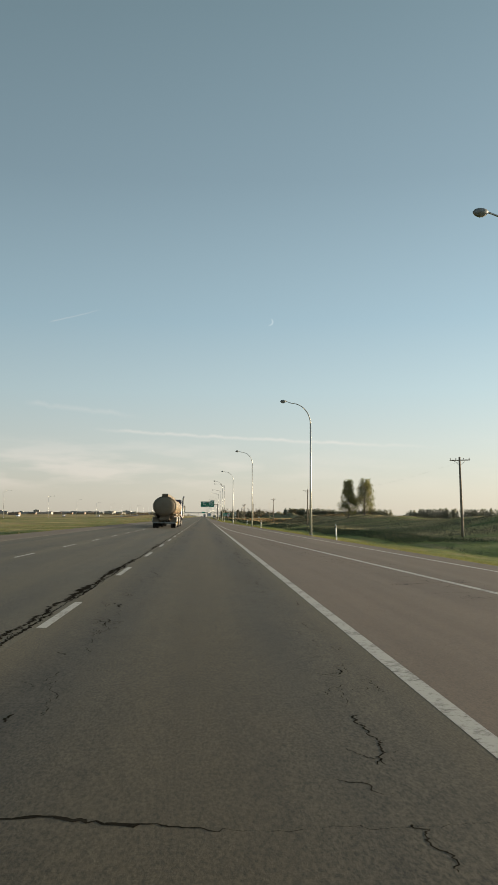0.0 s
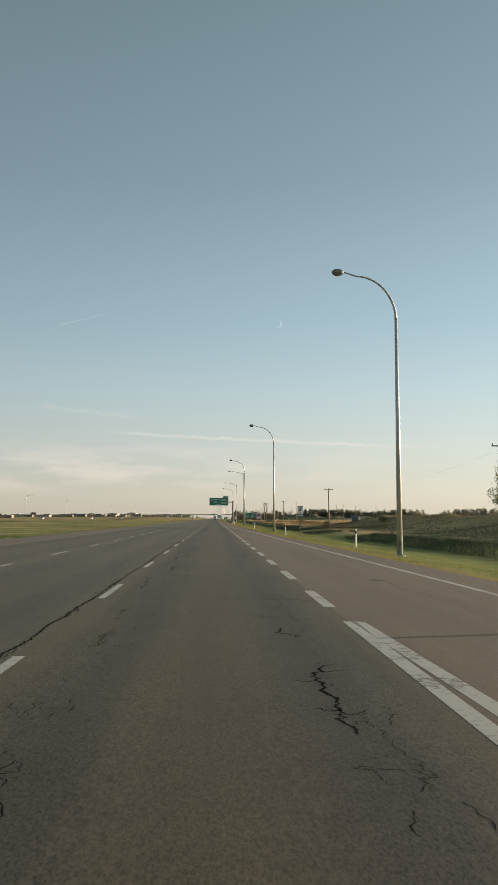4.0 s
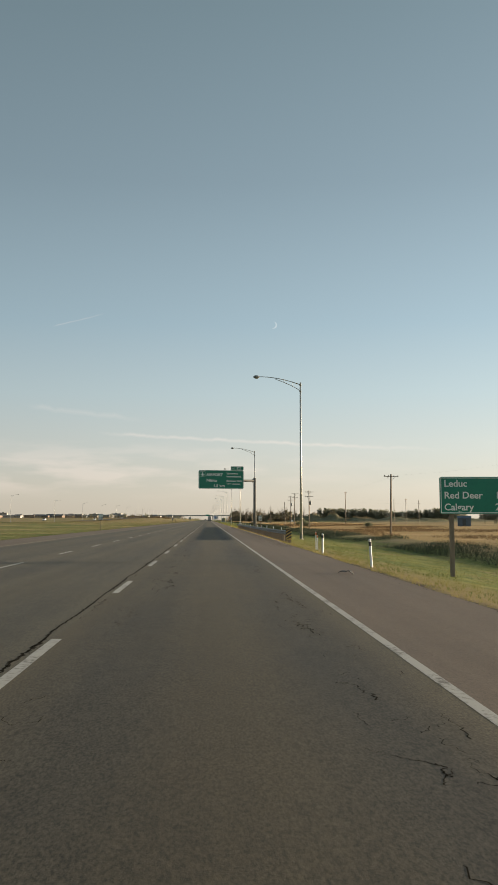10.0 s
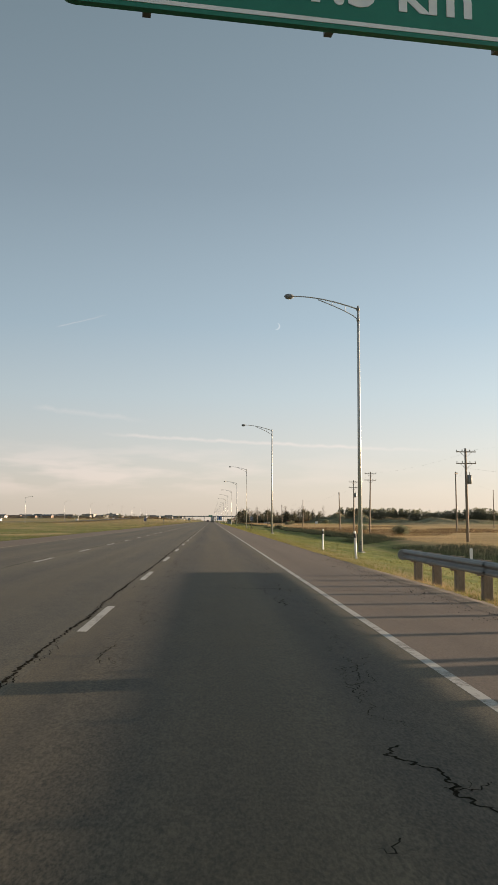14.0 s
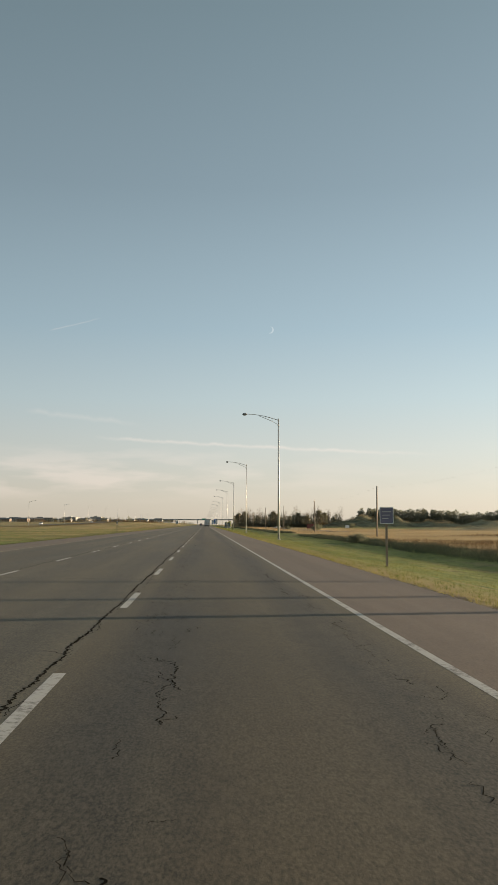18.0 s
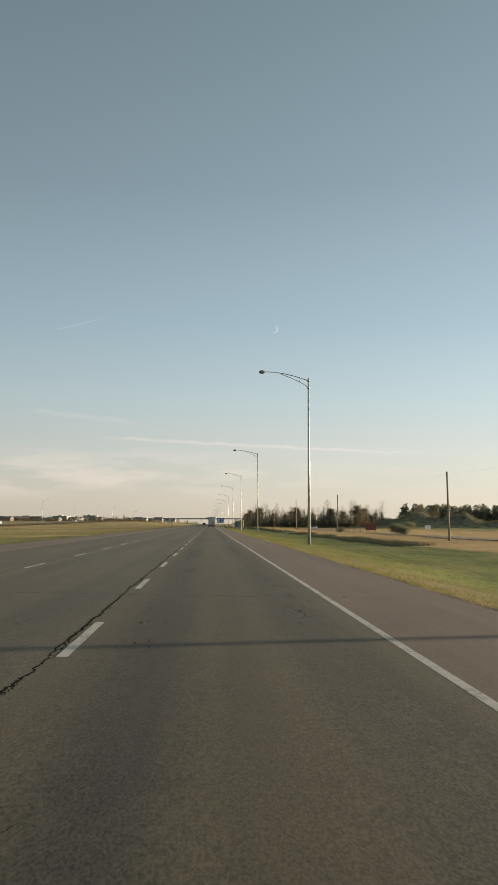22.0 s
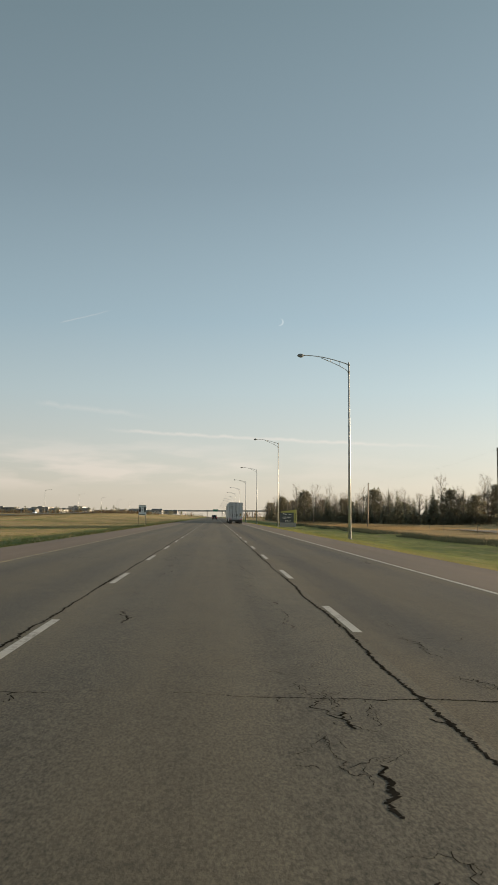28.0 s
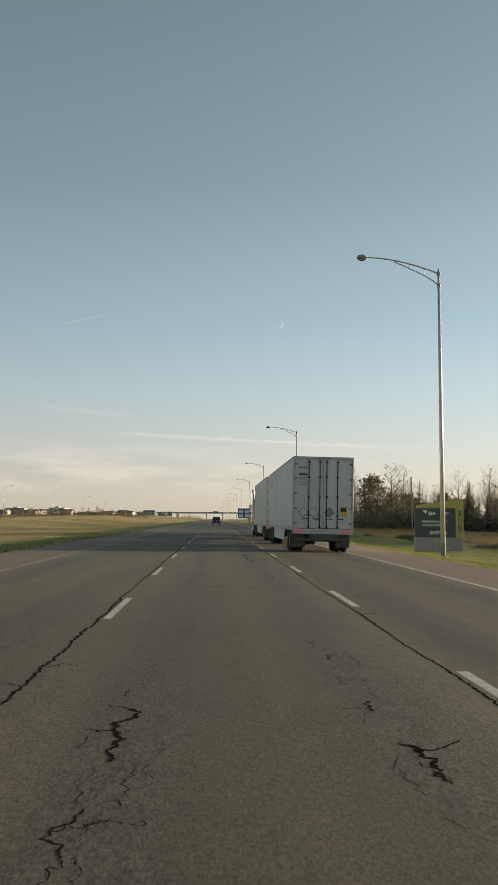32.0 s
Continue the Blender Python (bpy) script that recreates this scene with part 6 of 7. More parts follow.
def tank_trailer(length, lead):
    """Beige elliptical fuel tank trailer; rear head at y = 0, nose towards +y."""
    T = thing("tank_trailer", "beige elliptical tanker trailer with pipes and polished wheels", "trailer", "coupled tanker trailers")
    z, rx, rz = 2.28, 1.22, 1.05
    part("tank", Shape().loft([ellipse(.0, rx * .86, rz * .86, z), ellipse(.06, rx * .97, rz * .97, z), ellipse(.16, rx, rz, z), ellipse(length - .3, rx, rz, z), ellipse(length - .1, rx * .96, rz * .96, z), ellipse(length, rx * .8, rz * .8, z)]), "beige_tank", T, "glossy beige tank shell")
    part("rear_band", Shape().loft([ellipse(-.03, rx * 1.0, rz * 1.0, z), ellipse(-.03, rx * 1.015, rz * 1.015, z), ellipse(.10, rx * 1.015, rz * 1.015, z), ellipse(.10, rx, rz, z)], caps=False), "beige_dull", T)
    part("rear_head", Shape().loft([ellipse(-.30, rx * .25, rz * .25, z), ellipse(-.26, rx * .5, rz * .5, z), ellipse(-.17, rx * .75, rz * .75, z), ellipse(-.06, rx * .92, rz * .92, z), ellipse(.02, rx * .965, rz * .965, z)]), "beige_dull", T, "dished tank head in the same beige")
    wk = part("catwalk", Shape().box(-.32, .32, .15, length - .5, z + rz - .02, z + rz + .27, .02), "beige_dull", T, "boxed spill rail along the top")
    for k in range(4):
        y = 1.0 + k * (length - 2.2) / 3
        part("dome_lid", Shape().tube([(0, y, z + rz + .2), (0, y, z + rz + .28), (0, y, z + rz + .3)], [.24, .24, .18], 16), "galv_dull", wk)
    for sg in (1, -1):
        part("hose_tube", Shape().tube([(sg * 1.08, .25, 1.43), (sg * 1.08, length - 1.9, 1.43)], .13, 14), "beige_tank", T, "beige hose carrier tube")
        part("lower_tube", Shape().tube([(sg * .92, .1, 1.21), (sg * .92, length - 1.6, 1.21)], .12, 14), "beige_dull", T)
        for y in np.arange(.7, length - 1.9, 2.0):
            part("tube_strap", Shape().tube([(sg * 1.08, y, 1.43), (sg * 1.08, y + .06, 1.43)], .137, 14), "dark_steel", T)
        for k in range(int(length / .3) - 3):
            part("reflective_tape", on_shell(sg, rx, rz, z, -.65, -.59, .4 + k * .3, .55 + k * .3), "red_print", T)
        part("side_rail", Shape().box(*sorted((sg * .4, sg * .52)), -.5 if lead else 0, length - .3, .86, 1.02), "beige_dull", T)
    part("belly", Shape().box(-.5, .5, .3, length - 1.0, .85, 1.35, .03), "beige_dull", T)
    ys = (-.85, .85) if lead else (1.0, 2.35, 3.7)
    for y in ys:
        axle(T, 1.24, y, .52)
        for sg in (1, -1):
            arch = Shape()
            for k in range(9):
                t0, t1 = radians(12 + 156 * k / 9), radians(12 + 156 * (k + 1) / 9)
                q = [(sg * .6, y + .66 * math.cos(t0), .52 + .66 * math.sin(t0)), (sg * 1.27, y + .66 * math.cos(t0), .52 + .66 * math.sin(t0)), (sg * 1.27, y + .66 * math.cos(t1), .52 + .66 * math.sin(t1)), (sg * .6, y + .66 * math.cos(t1), .52 + .66 * math.sin(t1))]
                arch.face(q, True)
                arch.face([(a, b, c - .03) for a, b, c in reversed(q)], True)
            fd = part("wheel_fender", arch, "beige_dull", T)
            part("fender_lip", Shape().tube([(sg * 1.27, y + .66 * math.cos(t), .52 + .66 * math.sin(t)) for t in np.linspace(radians(12), radians(168), 14)], .022, 6), "galv", fd, "grey rolled fender edge")
            tag = Shape().box(*sorted((sg * 1.243, sg * 1.262)), y - .22, y + .12, .56, .61)
            part("wheel_strap", tag, "hazard_yellow", T, "yellow wheel nut strap")
    for y in np.arange(1.7, length - .6, 2.3):
        part("weld_ring", Shape().loft([ellipse(y, rx * 1.0005, rz * 1.0005, z), ellipse(y + .01, rx * 1.004, rz * 1.004, z), ellipse(y + .05, rx * 1.004, rz * 1.004, z), ellipse(y + .06, rx * 1.0005, rz * 1.0005, z)], caps=False), "beige_tank", T)
    if lead:
        part("hitch_deck", Shape().box(-.55, .55, -2.3, .3, .78, 1.0, .03), "grime", T)
    part("cabinet", Shape().box(.72, 1.25, 2.1, 2.9, .38, 1.18, .02), "beige_tank", T, "beige valve cabinet with a lettered door")
    part("cabinet_door", Shape().box(1.252, 1.262, 2.18, 2.82, .46, 1.10, .004), "beige_dull", T)
    part("cabinet_mark", Shape().box(1.264, 1.268, 2.42, 2.58, .6, .95, .002), "red_print", T)
    part("cabinet", Shape().box(.78, 1.24, 3.1, 3.6, .62, 1.16, .02), "beige_tank", T)
    if lead:
        for k in range(7):
            part("caption_bar", on_shell(1, rx, rz, z, -.06, .26 if k in (3, 5) else .19, 6.3 + k * .30, 6.5 + k * .30), "red_print", T, "faded red lettering bar")
        part("caption_bar", on_shell(1, rx, rz, z, -.21, -.17, 7.3, 8.0), "red_print", T)
    else:
        part("rear_bumper", Shape().box(-1.2, 1.2, -.2, -.08, .5, .64, .02), "galv_dull", T)
    return T


TX, TY = -4.1, 89.2
lead = tank_trailer(9.2, True)
lead.matrix_basis = ground_pose(TX, TY + 13.1)
trail_tank = tank_trailer(11.5, False)
trail_tank.matrix_basis = ground_pose(TX, TY + .9)
blue = tractor("navy", "chrome")
blue.matrix_basis = ground_pose(TX, TY + 20.9)


# a strip of burst tyre on the shoulder
scrap = Shape()
rings = []
for k in range(12):
    t = k / 11
    cx, cz = -.2 + .4 * t, .012 + .05 * math.sin(t * 3.1) + .02 * math.sin(t * 11)
    w = .07 + .07 * math.sin(t * 3.1) + .012 * math.sin(t * 17)
    cy = .05 * math.sin(t * 5)
    rings.append([(cx, cy - w, cz), (cx, cy + w, cz + .01), (cx, cy + w, cz + .028), (cx, cy - w, cz + .018)])
solid("tyre_scrap", scrap.loft(rings, smooth=False), "rubber", "torn strip of black tyre tread lying on the shoulder", "debris", at=(3.45, 346.4, fall(3.45)), turn=-20)


# ---- cars ----
def car(paint, label, name="car"):
    C = thing(name, label, "car")
    w = .92
    prof = [(0.0, .45, .98), (.15, .42, 1.05), (.9, .40, 1.10), (3.1, .40, 1.08), (3.9, .40, 1.0), (4.55, .42, .78), (4.65, .46, .6)]
    rings = [[(-w, y, a), (w, y, a), (w, y, b - .16), (w - .10, y, b), (-w + .10, y, b), (-w, y, b - .16)] for y, a, b in prof]
    part("body", Shape().loft(rings), paint, C)
    roof = [(.08, .72, 1.05), (.35, .78, 1.62), (.8, .80, 1.72), (2.3, .80, 1.70), (3.25, .74, 1.08)]
    rings = [[(-a - .08, y, 1.0), (a + .08, y, 1.0), (a, y, h - .06), (a - .12, y, h), (-a + .12, y, h), (-a, y, h - .06)] for y, a, h in roof]
    part("cabin", Shape().loft(rings), paint, C)
    part("rear_window", Shape().loft([[(-.62, .10, 1.12), (.62, .10, 1.12), (.58, .30, 1.54), (-.58, .30, 1.54)], [(-.62, .07, 1.13), (.62, .07, 1.13), (.58, .27, 1.55), (-.58, .27, 1.55)]], smooth=False), "glass_dark", C)
    part("windscreen", Shape().loft([[(-.7, 2.45, 1.62), (.7, 2.45, 1.62), (.72, 3.2, 1.1), (-.72, 3.2, 1.1)], [(-.7, 2.47, 1.65), (.7, 2.47, 1.65), (.72, 3.22, 1.13), (-.72, 3.22, 1.13)]], smooth=False), "glass_dark", C)
    for sg in (1, -1):
        part("side_window", Shape().loft([[(sg * .865, .6, 1.12), (sg * .80, .75, 1.58), (sg * .80, 2.3, 1.58), (sg * .86, 2.85, 1.12)], [(sg * .885, .6, 1.12), (sg * .82, .75, 1.58), (sg * .82, 2.3, 1.58), (sg * .88, 2.85, 1.12)]], smooth=False), "glass_dark", C)
        part("tail_lamp", Shape().box(*sorted((sg * .66, sg * .90)), -.025, .02, .78, .98, .01), "red_lamp", C, "red tail lamp")
        part("mirror", Shape().box(*sorted((sg * .93, sg * 1.1)), 2.6, 2.72, 1.05, 1.2, .02), paint, C)
        for y in (.85, 3.65):
            wheel(C, sg * .9, y, .35, sg * .22, "galv_dull", spokes=5)
    part("rear_bumper", Shape().box(-.9, .9, -.06, .1, .38, .62, .03), "dark_steel", C)
    part("plate_bar", Shape().box(-.16, .16, -.03, -.01, .8, .9), "white_sign", C)
    return C


suv = car("car_dark", "black sport utility car driving ahead with tail lamps lit", "suv")
suv.matrix_basis = ground_pose(-3.6, 1230)
suv.scale = (1.02, 1.02, 1.06)
pale = car("car_white", "white car on the opposite carriageway")
pale.matrix_basis = pose(-111, 520, .63, 0, 0, 180)
for k, (x, y) in enumerate([(-113, 700), (-110, 905), (-113, 1180), (-110, 1420), (-112, 1630), (-110, 1900)]):
    copy_thing(pale, pose(x, y, .64 + rise(y), 0, 0, 180))
parked = copy_thing(pale, pose(38, 1016, land(38, 1016) + .02, 0, 0, 80))
parked.scale = (.78, .78, .72)
tagged(parked, "white car parked on the field track")


# ---- trees and growth ----
def leaf_cloud(rng, centres, radii, count, size, flat=0.7):
    """Many small leaf sprays scattered round limb ends."""
    c = np.array(centres)
    r = np.array(radii)
    g = np.random.RandomState(rng.randint(0, 10 ** 6))
    pick = g.randint(0, len(c), count)
    d = g.normal(size=(count, 3))
    d /= np.linalg.norm(d, axis=1)[:, None]
    p = c[pick] + d * (g.uniform(0.25, 1.0, count) ** 0.6 * r[pick])[:, None]
    a = g.normal(size=(count, 3))
    a /= np.linalg.norm(a, axis=1)[:, None]
    b = np.cross(a, g.normal(size=(count, 3)))
    b /= np.linalg.norm(b, axis=1)[:, None]
    s = size * g.uniform(0.6, 1.4, count)[:, None]
    v = np.stack([p - a * s, p + b * s * flat, p + a * s, p - b * s * flat * .6], 1).reshape(-1, 3)
    sh = Shape()
    sh.v = [tuple(q) for q in v]
    sh.f = [(4 * i, 4 * i + 1, 4 * i + 2, 4 * i + 3) for i in range(count)]
    sh.s = [False] * count
    return sh


def limbs(rng, height, spread, first, n, lean=0.0, up=0.9):
    """A tapering trunk with rising limbs; gives the mesh and the limb ends."""
    s = Shape()
    top = Vector((rng.uniform(-.3, .3) + lean, rng.uniform(-.3, .3), height))
    r0 = height * .016 + .04
    mid = top * .5 + Vector((rng.uniform(-.25, .25), rng.uniform(-.25, .25), 0))
    s.tube([(0, 0, -.4), (0, 0, .2), mid, top], [r0 * 1.4, r0, r0 * .6, .015], 8)
    ends = []
    for k in range(n):
        t = first + (1 - first) * (k + rng.random() * .7) / n
        base = mid * (2 * t) if t < .5 else mid + (top - mid) * (2 * t - 1)
        a = k * 2.4 + rng.uniform(-.5, .5)
        ln = spread * (1.15 - .75 * t) * rng.uniform(.7, 1.15)
        tip = base + Vector((math.cos(a) * ln, math.sin(a) * ln, ln * up * rng.uniform(.7, 1.3)))
        bend = (base + tip) / 2 + Vector((math.cos(a) * ln * .12, math.sin(a) * ln * .12, -ln * .08))
        s.tube([base, bend, tip], [r0 * .42 * (1.1 - t * .7), r0 * .25 * (1.1 - t * .7), .012], 5, caps=False)
        ends += [bend, (bend + tip) / 2, tip]
        for j in range(7):
            b2 = bend + (tip - bend) * rng.uniform(.1, .8)
            d2 = Vector((rng.uniform(-1, 1), rng.uniform(-1, 1), rng.uniform(.3, 1.2))) * ln * .38
            s.tube([b2, b2 + d2], [.02, .006], 3, caps=False)
            ends.append(b2 + d2)
    return s, ends


def leafy_tree(name, label, rng, height, spread, first, n, leaves, size, mat, group="", up=.9, blob=.16):
    root = thing(name, label, "tree", group)
    s, ends = limbs(rng, height, spread, first, n, up=up)
    part("trunk", s, "bark", root)
    if leaves:
        part("crown", leaf_cloud(rng, ends, [spread * blob * rng.uniform(1.2, 2.4) for _ in ends], leaves, size), mat, root)
    return root


def spruce(rng, height, spread):
    root = thing("spruce_tree", "dark green spruce in the shelter belt", "tree", "shelter belt trees")
    part("trunk", Shape().tube([(0, 0, -.4), (0, 0, height * .6), (0, 0, height)], [height * .016 + .04, height * .01, .015], 7), "bark", root)
    s = Shape()
    g = np.random.RandomState(rng.randint(0, 10 ** 6))
    tiers = int(height * 2.6)
    for k in range(tiers):
        t = (k + g.uniform(0, .6)) / tiers
        z = height * (.08 + .9 * t)
        R = spread * (1 - t) ** .85 + .12
        for j in range(max(5, int(13 * (1 - t) + 4))):
            a = g.uniform(0, 2 * math.pi)
            L = R * g.uniform(.6, 1.15)
            w = .16 + .22 * (1 - t)
            c, q = math.cos(a), math.sin(a)
            dz = -L * g.uniform(.15, .5)
            s.face([(c * .05, q * .05, z), (c * L * .6 - q * w, q * L * .6 + c * w, z + dz * .5), (c * L, q * L, z + dz), (c * L * .6 + q * w, q * L * .6 - c * w, z + dz * .55 - .12)])
    part("needles", s, "needles", root)
    return root


rng = random.Random(11)
# two poplars on the berm by the ramp
a = leafy_tree("poplar_tree", "tall leafy poplar standing on the grassy berm", rng, 9.7, 2.3, .03, 46, 7000, .14, "leaf", "pair of poplars", up=1.2, blob=.17)
a.matrix_basis = pose(42.3, 249, land(42.3, 249) - .5)
a.scale = (1.05, 1.05, 1.08)
b = leafy_tree("poplar_tree", "tall leafy poplar with thinner yellowing crown", rng, 9.2, 2.7, .03, 48, 6500, .14, "leaf", "pair of poplars", up=1.1, blob=.155)
b.matrix_basis = pose(47.2, 250, land(47.2, 250) - .6)
b.scale = (1.08, 1.08, 1.08)
for x, y, h in ((68, 470, 5.2), (73, 471, 5.4)):
    t = spruce(rng, h, 1.9)
    tagged(t, "small dark spruce standing alone in the field")
    t.matrix_basis = pose(x, y, land(x, y) - .1)

# shelter belt: bare poplars over dark spruces
kinds = []
for k in range(3):
    kinds.append(leafy_tree("poplar_tree", "nearly bare grey poplar in the shelter belt", rng, 12.5 + k, 3.1, .3, 20, 450 + 150 * k, .075, "leaf_dry", "shelter belt trees", up=1.25, blob=.14))
for k in range(2):
    kinds.append(leafy_tree("poplar_tree", "dark leafy poplar in the shelter belt", rng, 10.5 + k, 3.4, .15, 22, 1700, .28, "leaf_dark", "shelter belt trees", up=.9, blob=.19))
for k in range(3):
    kinds.append(spruce(rng, 9.0 + 1.4 * k, 2.5))
used = set()
WOOD = [(60, 1130), (70, 1128), (92, 1166), (100, 1230), (74, 1330), (46, 1440), (30, 1440), (29, 1210), (44, 1180)]


def inside(x, y, poly):
    odd = False
    for (xa, ya), (xb, yb) in zip(poly, poly[1:] + poly[:1]):
        if (ya > y) != (yb > y) and x < (xb - xa) * (y - ya) / (yb - ya) + xa:
            odd = not odd
    return odd


spots = []
for (xa, ya), (xb, yb) in zip(WOOD, WOOD[1:] + WOOD[:1]):
    n = int(math.hypot(xb - xa, yb - ya) / 5.5)
    spots += [(xa + (xb - xa) * (i + rng.random()) / n + rng.uniform(-2, 2), ya + (yb - ya) * (i + rng.random()) / n + rng.uniform(-2, 2)) for i in range(n)]
while len(spots) < 300:
    x, y = rng.uniform(28, 108), 1096 + 340 * rng.random() ** 1.3
    if inside(x, y, WOOD):
        spots.append((x, y))
for i, (x, y) in enumerate(spots):
    k = rng.choice([0, 1, 2, 5, 6, 7, 5, 6, 7, 5, 6, 3])
    sc = rng.uniform(.62, .98)
    m = pose(x, y, land(x, y) - .2, 0, 0, rng.uniform(0, 360))
    ob = kinds[k] if k not in used else copy_thing(kinds[k], m)
    used.add(k)
    ob.matrix_basis = m
    ob.scale = (sc * 1.1, sc * 1.1, sc)
for k in range(len(kinds)):
    if k not in used:
        kinds[k].matrix_basis = pose(110 + 4 * k, 1190, land(110, 1190))
# bare saplings by the outlet sign
for x, y, sc in ((24, 1290, .55), (27, 1310, .6), (21, 1340, .5), (27, 1225, .6), (25, 1260, .5)):
    ob = copy_thing(kinds[rng.choice([0, 1])], pose(x, y, land(x, y), 0, 0, rng.uniform(0, 360)))
    ob.scale = (sc, sc, sc)


def far_belt(name, label, pts, height, n, seed, mat="needles", gap=-.22):
    """A distant line of trees, too far off to count: many ragged crowns in one sheet of growth."""
    g = np.random.RandomState(seed)
    s = Shape()
    for i in range(n):
        t = g.uniform(0, len(pts) - 1.001)
        k = int(t)
        (xa, ya), (xb, yb) = pts[k], pts[k + 1]
        x, y = xa + (xb - xa) * (t - k) + g.uniform(-6, 6), ya + (yb - ya) * (t - k) + g.uniform(-10, 10)
        clump = noise.noise((x * .02, y * .02, seed * 3.1))
        if clump < gap:
            continue
        h = height * g.uniform(.6, 1.1) * (.85 + .4 * clump)
        z = land(x, y) if abs(x) < 500 else rise(y) - .5
        w = h * g.uniform(.2, .34)
        s.tube([(x, y, z - .3), (x, y, z + h * .7)], [.22, .06], 4, caps=False)
        for j in range(105):
            q = g.uniform(.06, 1)
            rr = w * (1.2 - q) ** .8 * g.uniform(.1, 1.2) + .1
            an = g.uniform(0, 6.28)
            c = np.array((x + rr * math.cos(an), y + rr * math.sin(an), z + h * q))
            u, v = g.normal(size=3) * h * .028, g.normal(size=3) * h * .028
            s.face([c - u, c + v, c + u, c - v])
    return solid(name, s, mat, label, "trees", kind="stuff")


far_belt("far_tree_belt", "distant dark shelter belt of spruces and poplars", [(116, 1222), (180, 1214), (262, 1200)], 13.5, 520, 1, gap=-1)
far_belt("far_tree_belt", "distant dark shelter belt beyond the fields", [(285, 1270), (420, 1240), (640, 1200)], 14, 520, 2, gap=-.4)
far_belt("far_tree_belt", "distant autumn bushes on the horizon", [(60, 1500), (110, 1700), (90, 2000), (40, 2300)], 10, 90, 3, "leaf_dry")
far_belt("far_tree_belt", "distant low brush across the median", [(-600, 1900), (-300, 1850), (-120, 1800), (-60, 2000), (-20, 2250)], 7, 170, 4, "needles")
far_belt("far_tree_belt", "distant brown brush along the horizon", [(-900, 2200), (-500, 2300), (-200, 2400), (-40, 2500)], 9, 150, 5, "leaf_dry")
far_belt("far_tree_belt", "low dark bushes behind the berm", [(60, 480), (110, 620), (150, 760)], 3.0, 26, 6, "sagebrush")


def undergrowth(name, label, pts, height, wide, n, seed, mat):
    """A thicket too dense to count: leaf sprays and thin stems heaped along a line."""
    g = np.random.RandomState(seed)
    s = Shape()
    for i in range(n):
        t = g.uniform(0, len(pts) - 1.001)
        k = int(t)
        (xa, ya), (xb, yb) = pts[k], pts[k + 1]
        x, y = xa + (xb - xa) * (t - k) + g.uniform(-wide, wide), ya + (yb - ya) * (t - k) + g.uniform(-wide, wide)
        z = land(x, y)
        h = height * g.uniform(.45, 1.1) * (.9 + .5 * noise.noise((x * .08, y * .08, seed)))
        s.tube([(x, y, z - .2), (x + g.normal() * .3, y + g.normal() * .3, z + h)], [.05, .012], 3, caps=False)
        for j in range(7):
            a = g.normal(size=3) * h * .22
            b = z + h * g.uniform(.15, .8)
            s.tube([(x, y, b), (x + a[0], y + a[1], b + abs(a[2]) + h * .12)], [.022, .006], 3, caps=False)
        for j in range(18):
            q = g.uniform(.02, 1) ** .8
            rr = h * .42 * (1.15 - q) ** .6
            c = np.array((x + g.normal() * rr * .6, y + g.normal() * rr * .6, z + h * q))
            u, v = g.normal(size=3) * .14, g.normal(size=3) * .14
            s.face([c - u, c + v, c + u, c - v])
    return solid(name, s, mat, label, "bushes", kind="stuff")


undergrowth("thicket", "dark tangled thicket under the bare trees", [(70, 1132), (60, 1134), (46, 1182), (30, 1208), (30, 1300), (31, 1420)], 4.0, 5, 950, 21, "leaf_dark")
undergrowth("thicket", "brown leafless brush along the wood edge", [(70, 1130), (90, 1162), (98, 1225)], 3.4, 6, 420, 22, "leaf_dry")
undergrowth("thicket", "dark brush at the foot of the far belt", [(116, 1216), (180, 1208), (262, 1194)], 3.6, 7, 360, 23, "leaf_dark")
undergrowth("thicket", "low grey-brown brush across the median", [(-190, 1560), (-130, 1600), (-84, 1640), (-60, 1700)], 3.4, 8, 320, 24, "leaf_dry")
undergrowth("thicket", "low dark brush across the median", [(-420, 1640), (-300, 1680), (-210, 1740), (-90, 1800)], 3.2, 9, 320, 25, "leaf_dark")


def bush(name, label, rng, w, h, mat, n=420):
    root = thing(name, label, "bush", "")
    s = Shape()
    for k in range(14):
        a = rng.uniform(0, 6.28)
        s.tube([(0, 0, -.1), (math.cos(a) * w * .25, math.sin(a) * w * .25, h * .6), (math.cos(a) * w * .45, math.sin(a) * w * .45, h * rng.uniform(.7, 1))], [.03, .018, .006], 4, caps=False)
    part("stems", s, "bark", root)
    cs = [(math.cos(a) * w * .3 * q, math.sin(a) * w * .3 * q, h * z) for a, q, z in [(rng.uniform(0, 6.28), rng.random(), rng.uniform(.3, .75)) for _ in range(26)]]
    part("foliage", leaf_cloud(rng, cs, [w * .22] * len(cs), n, .075), mat, root)
    return root


ob = bush("willow_bush", "grey-green willow bush in the ditch", rng, 3.2, 1.5, "willow", 2600)
ob.matrix_basis = pose(18.5, 689, land(18.5, 689))
ob.scale = (1.05, 1.05, .68)
for i, (x, y, sc) in enumerate([(38, 880, 1.3), (42, 905, 1.6), (33, 930, 1.1), (44, 560, 1.0), (30, 590, 1.2), (33, 640, .9), (80, 1052, 2.2), (36, 400, 1.0), (40, 330, 1.1)]):
    c = copy_thing(ob, pose(x, y, land(x, y), 0, 0, i * 47))
    c.scale = (sc, sc, sc * .8)


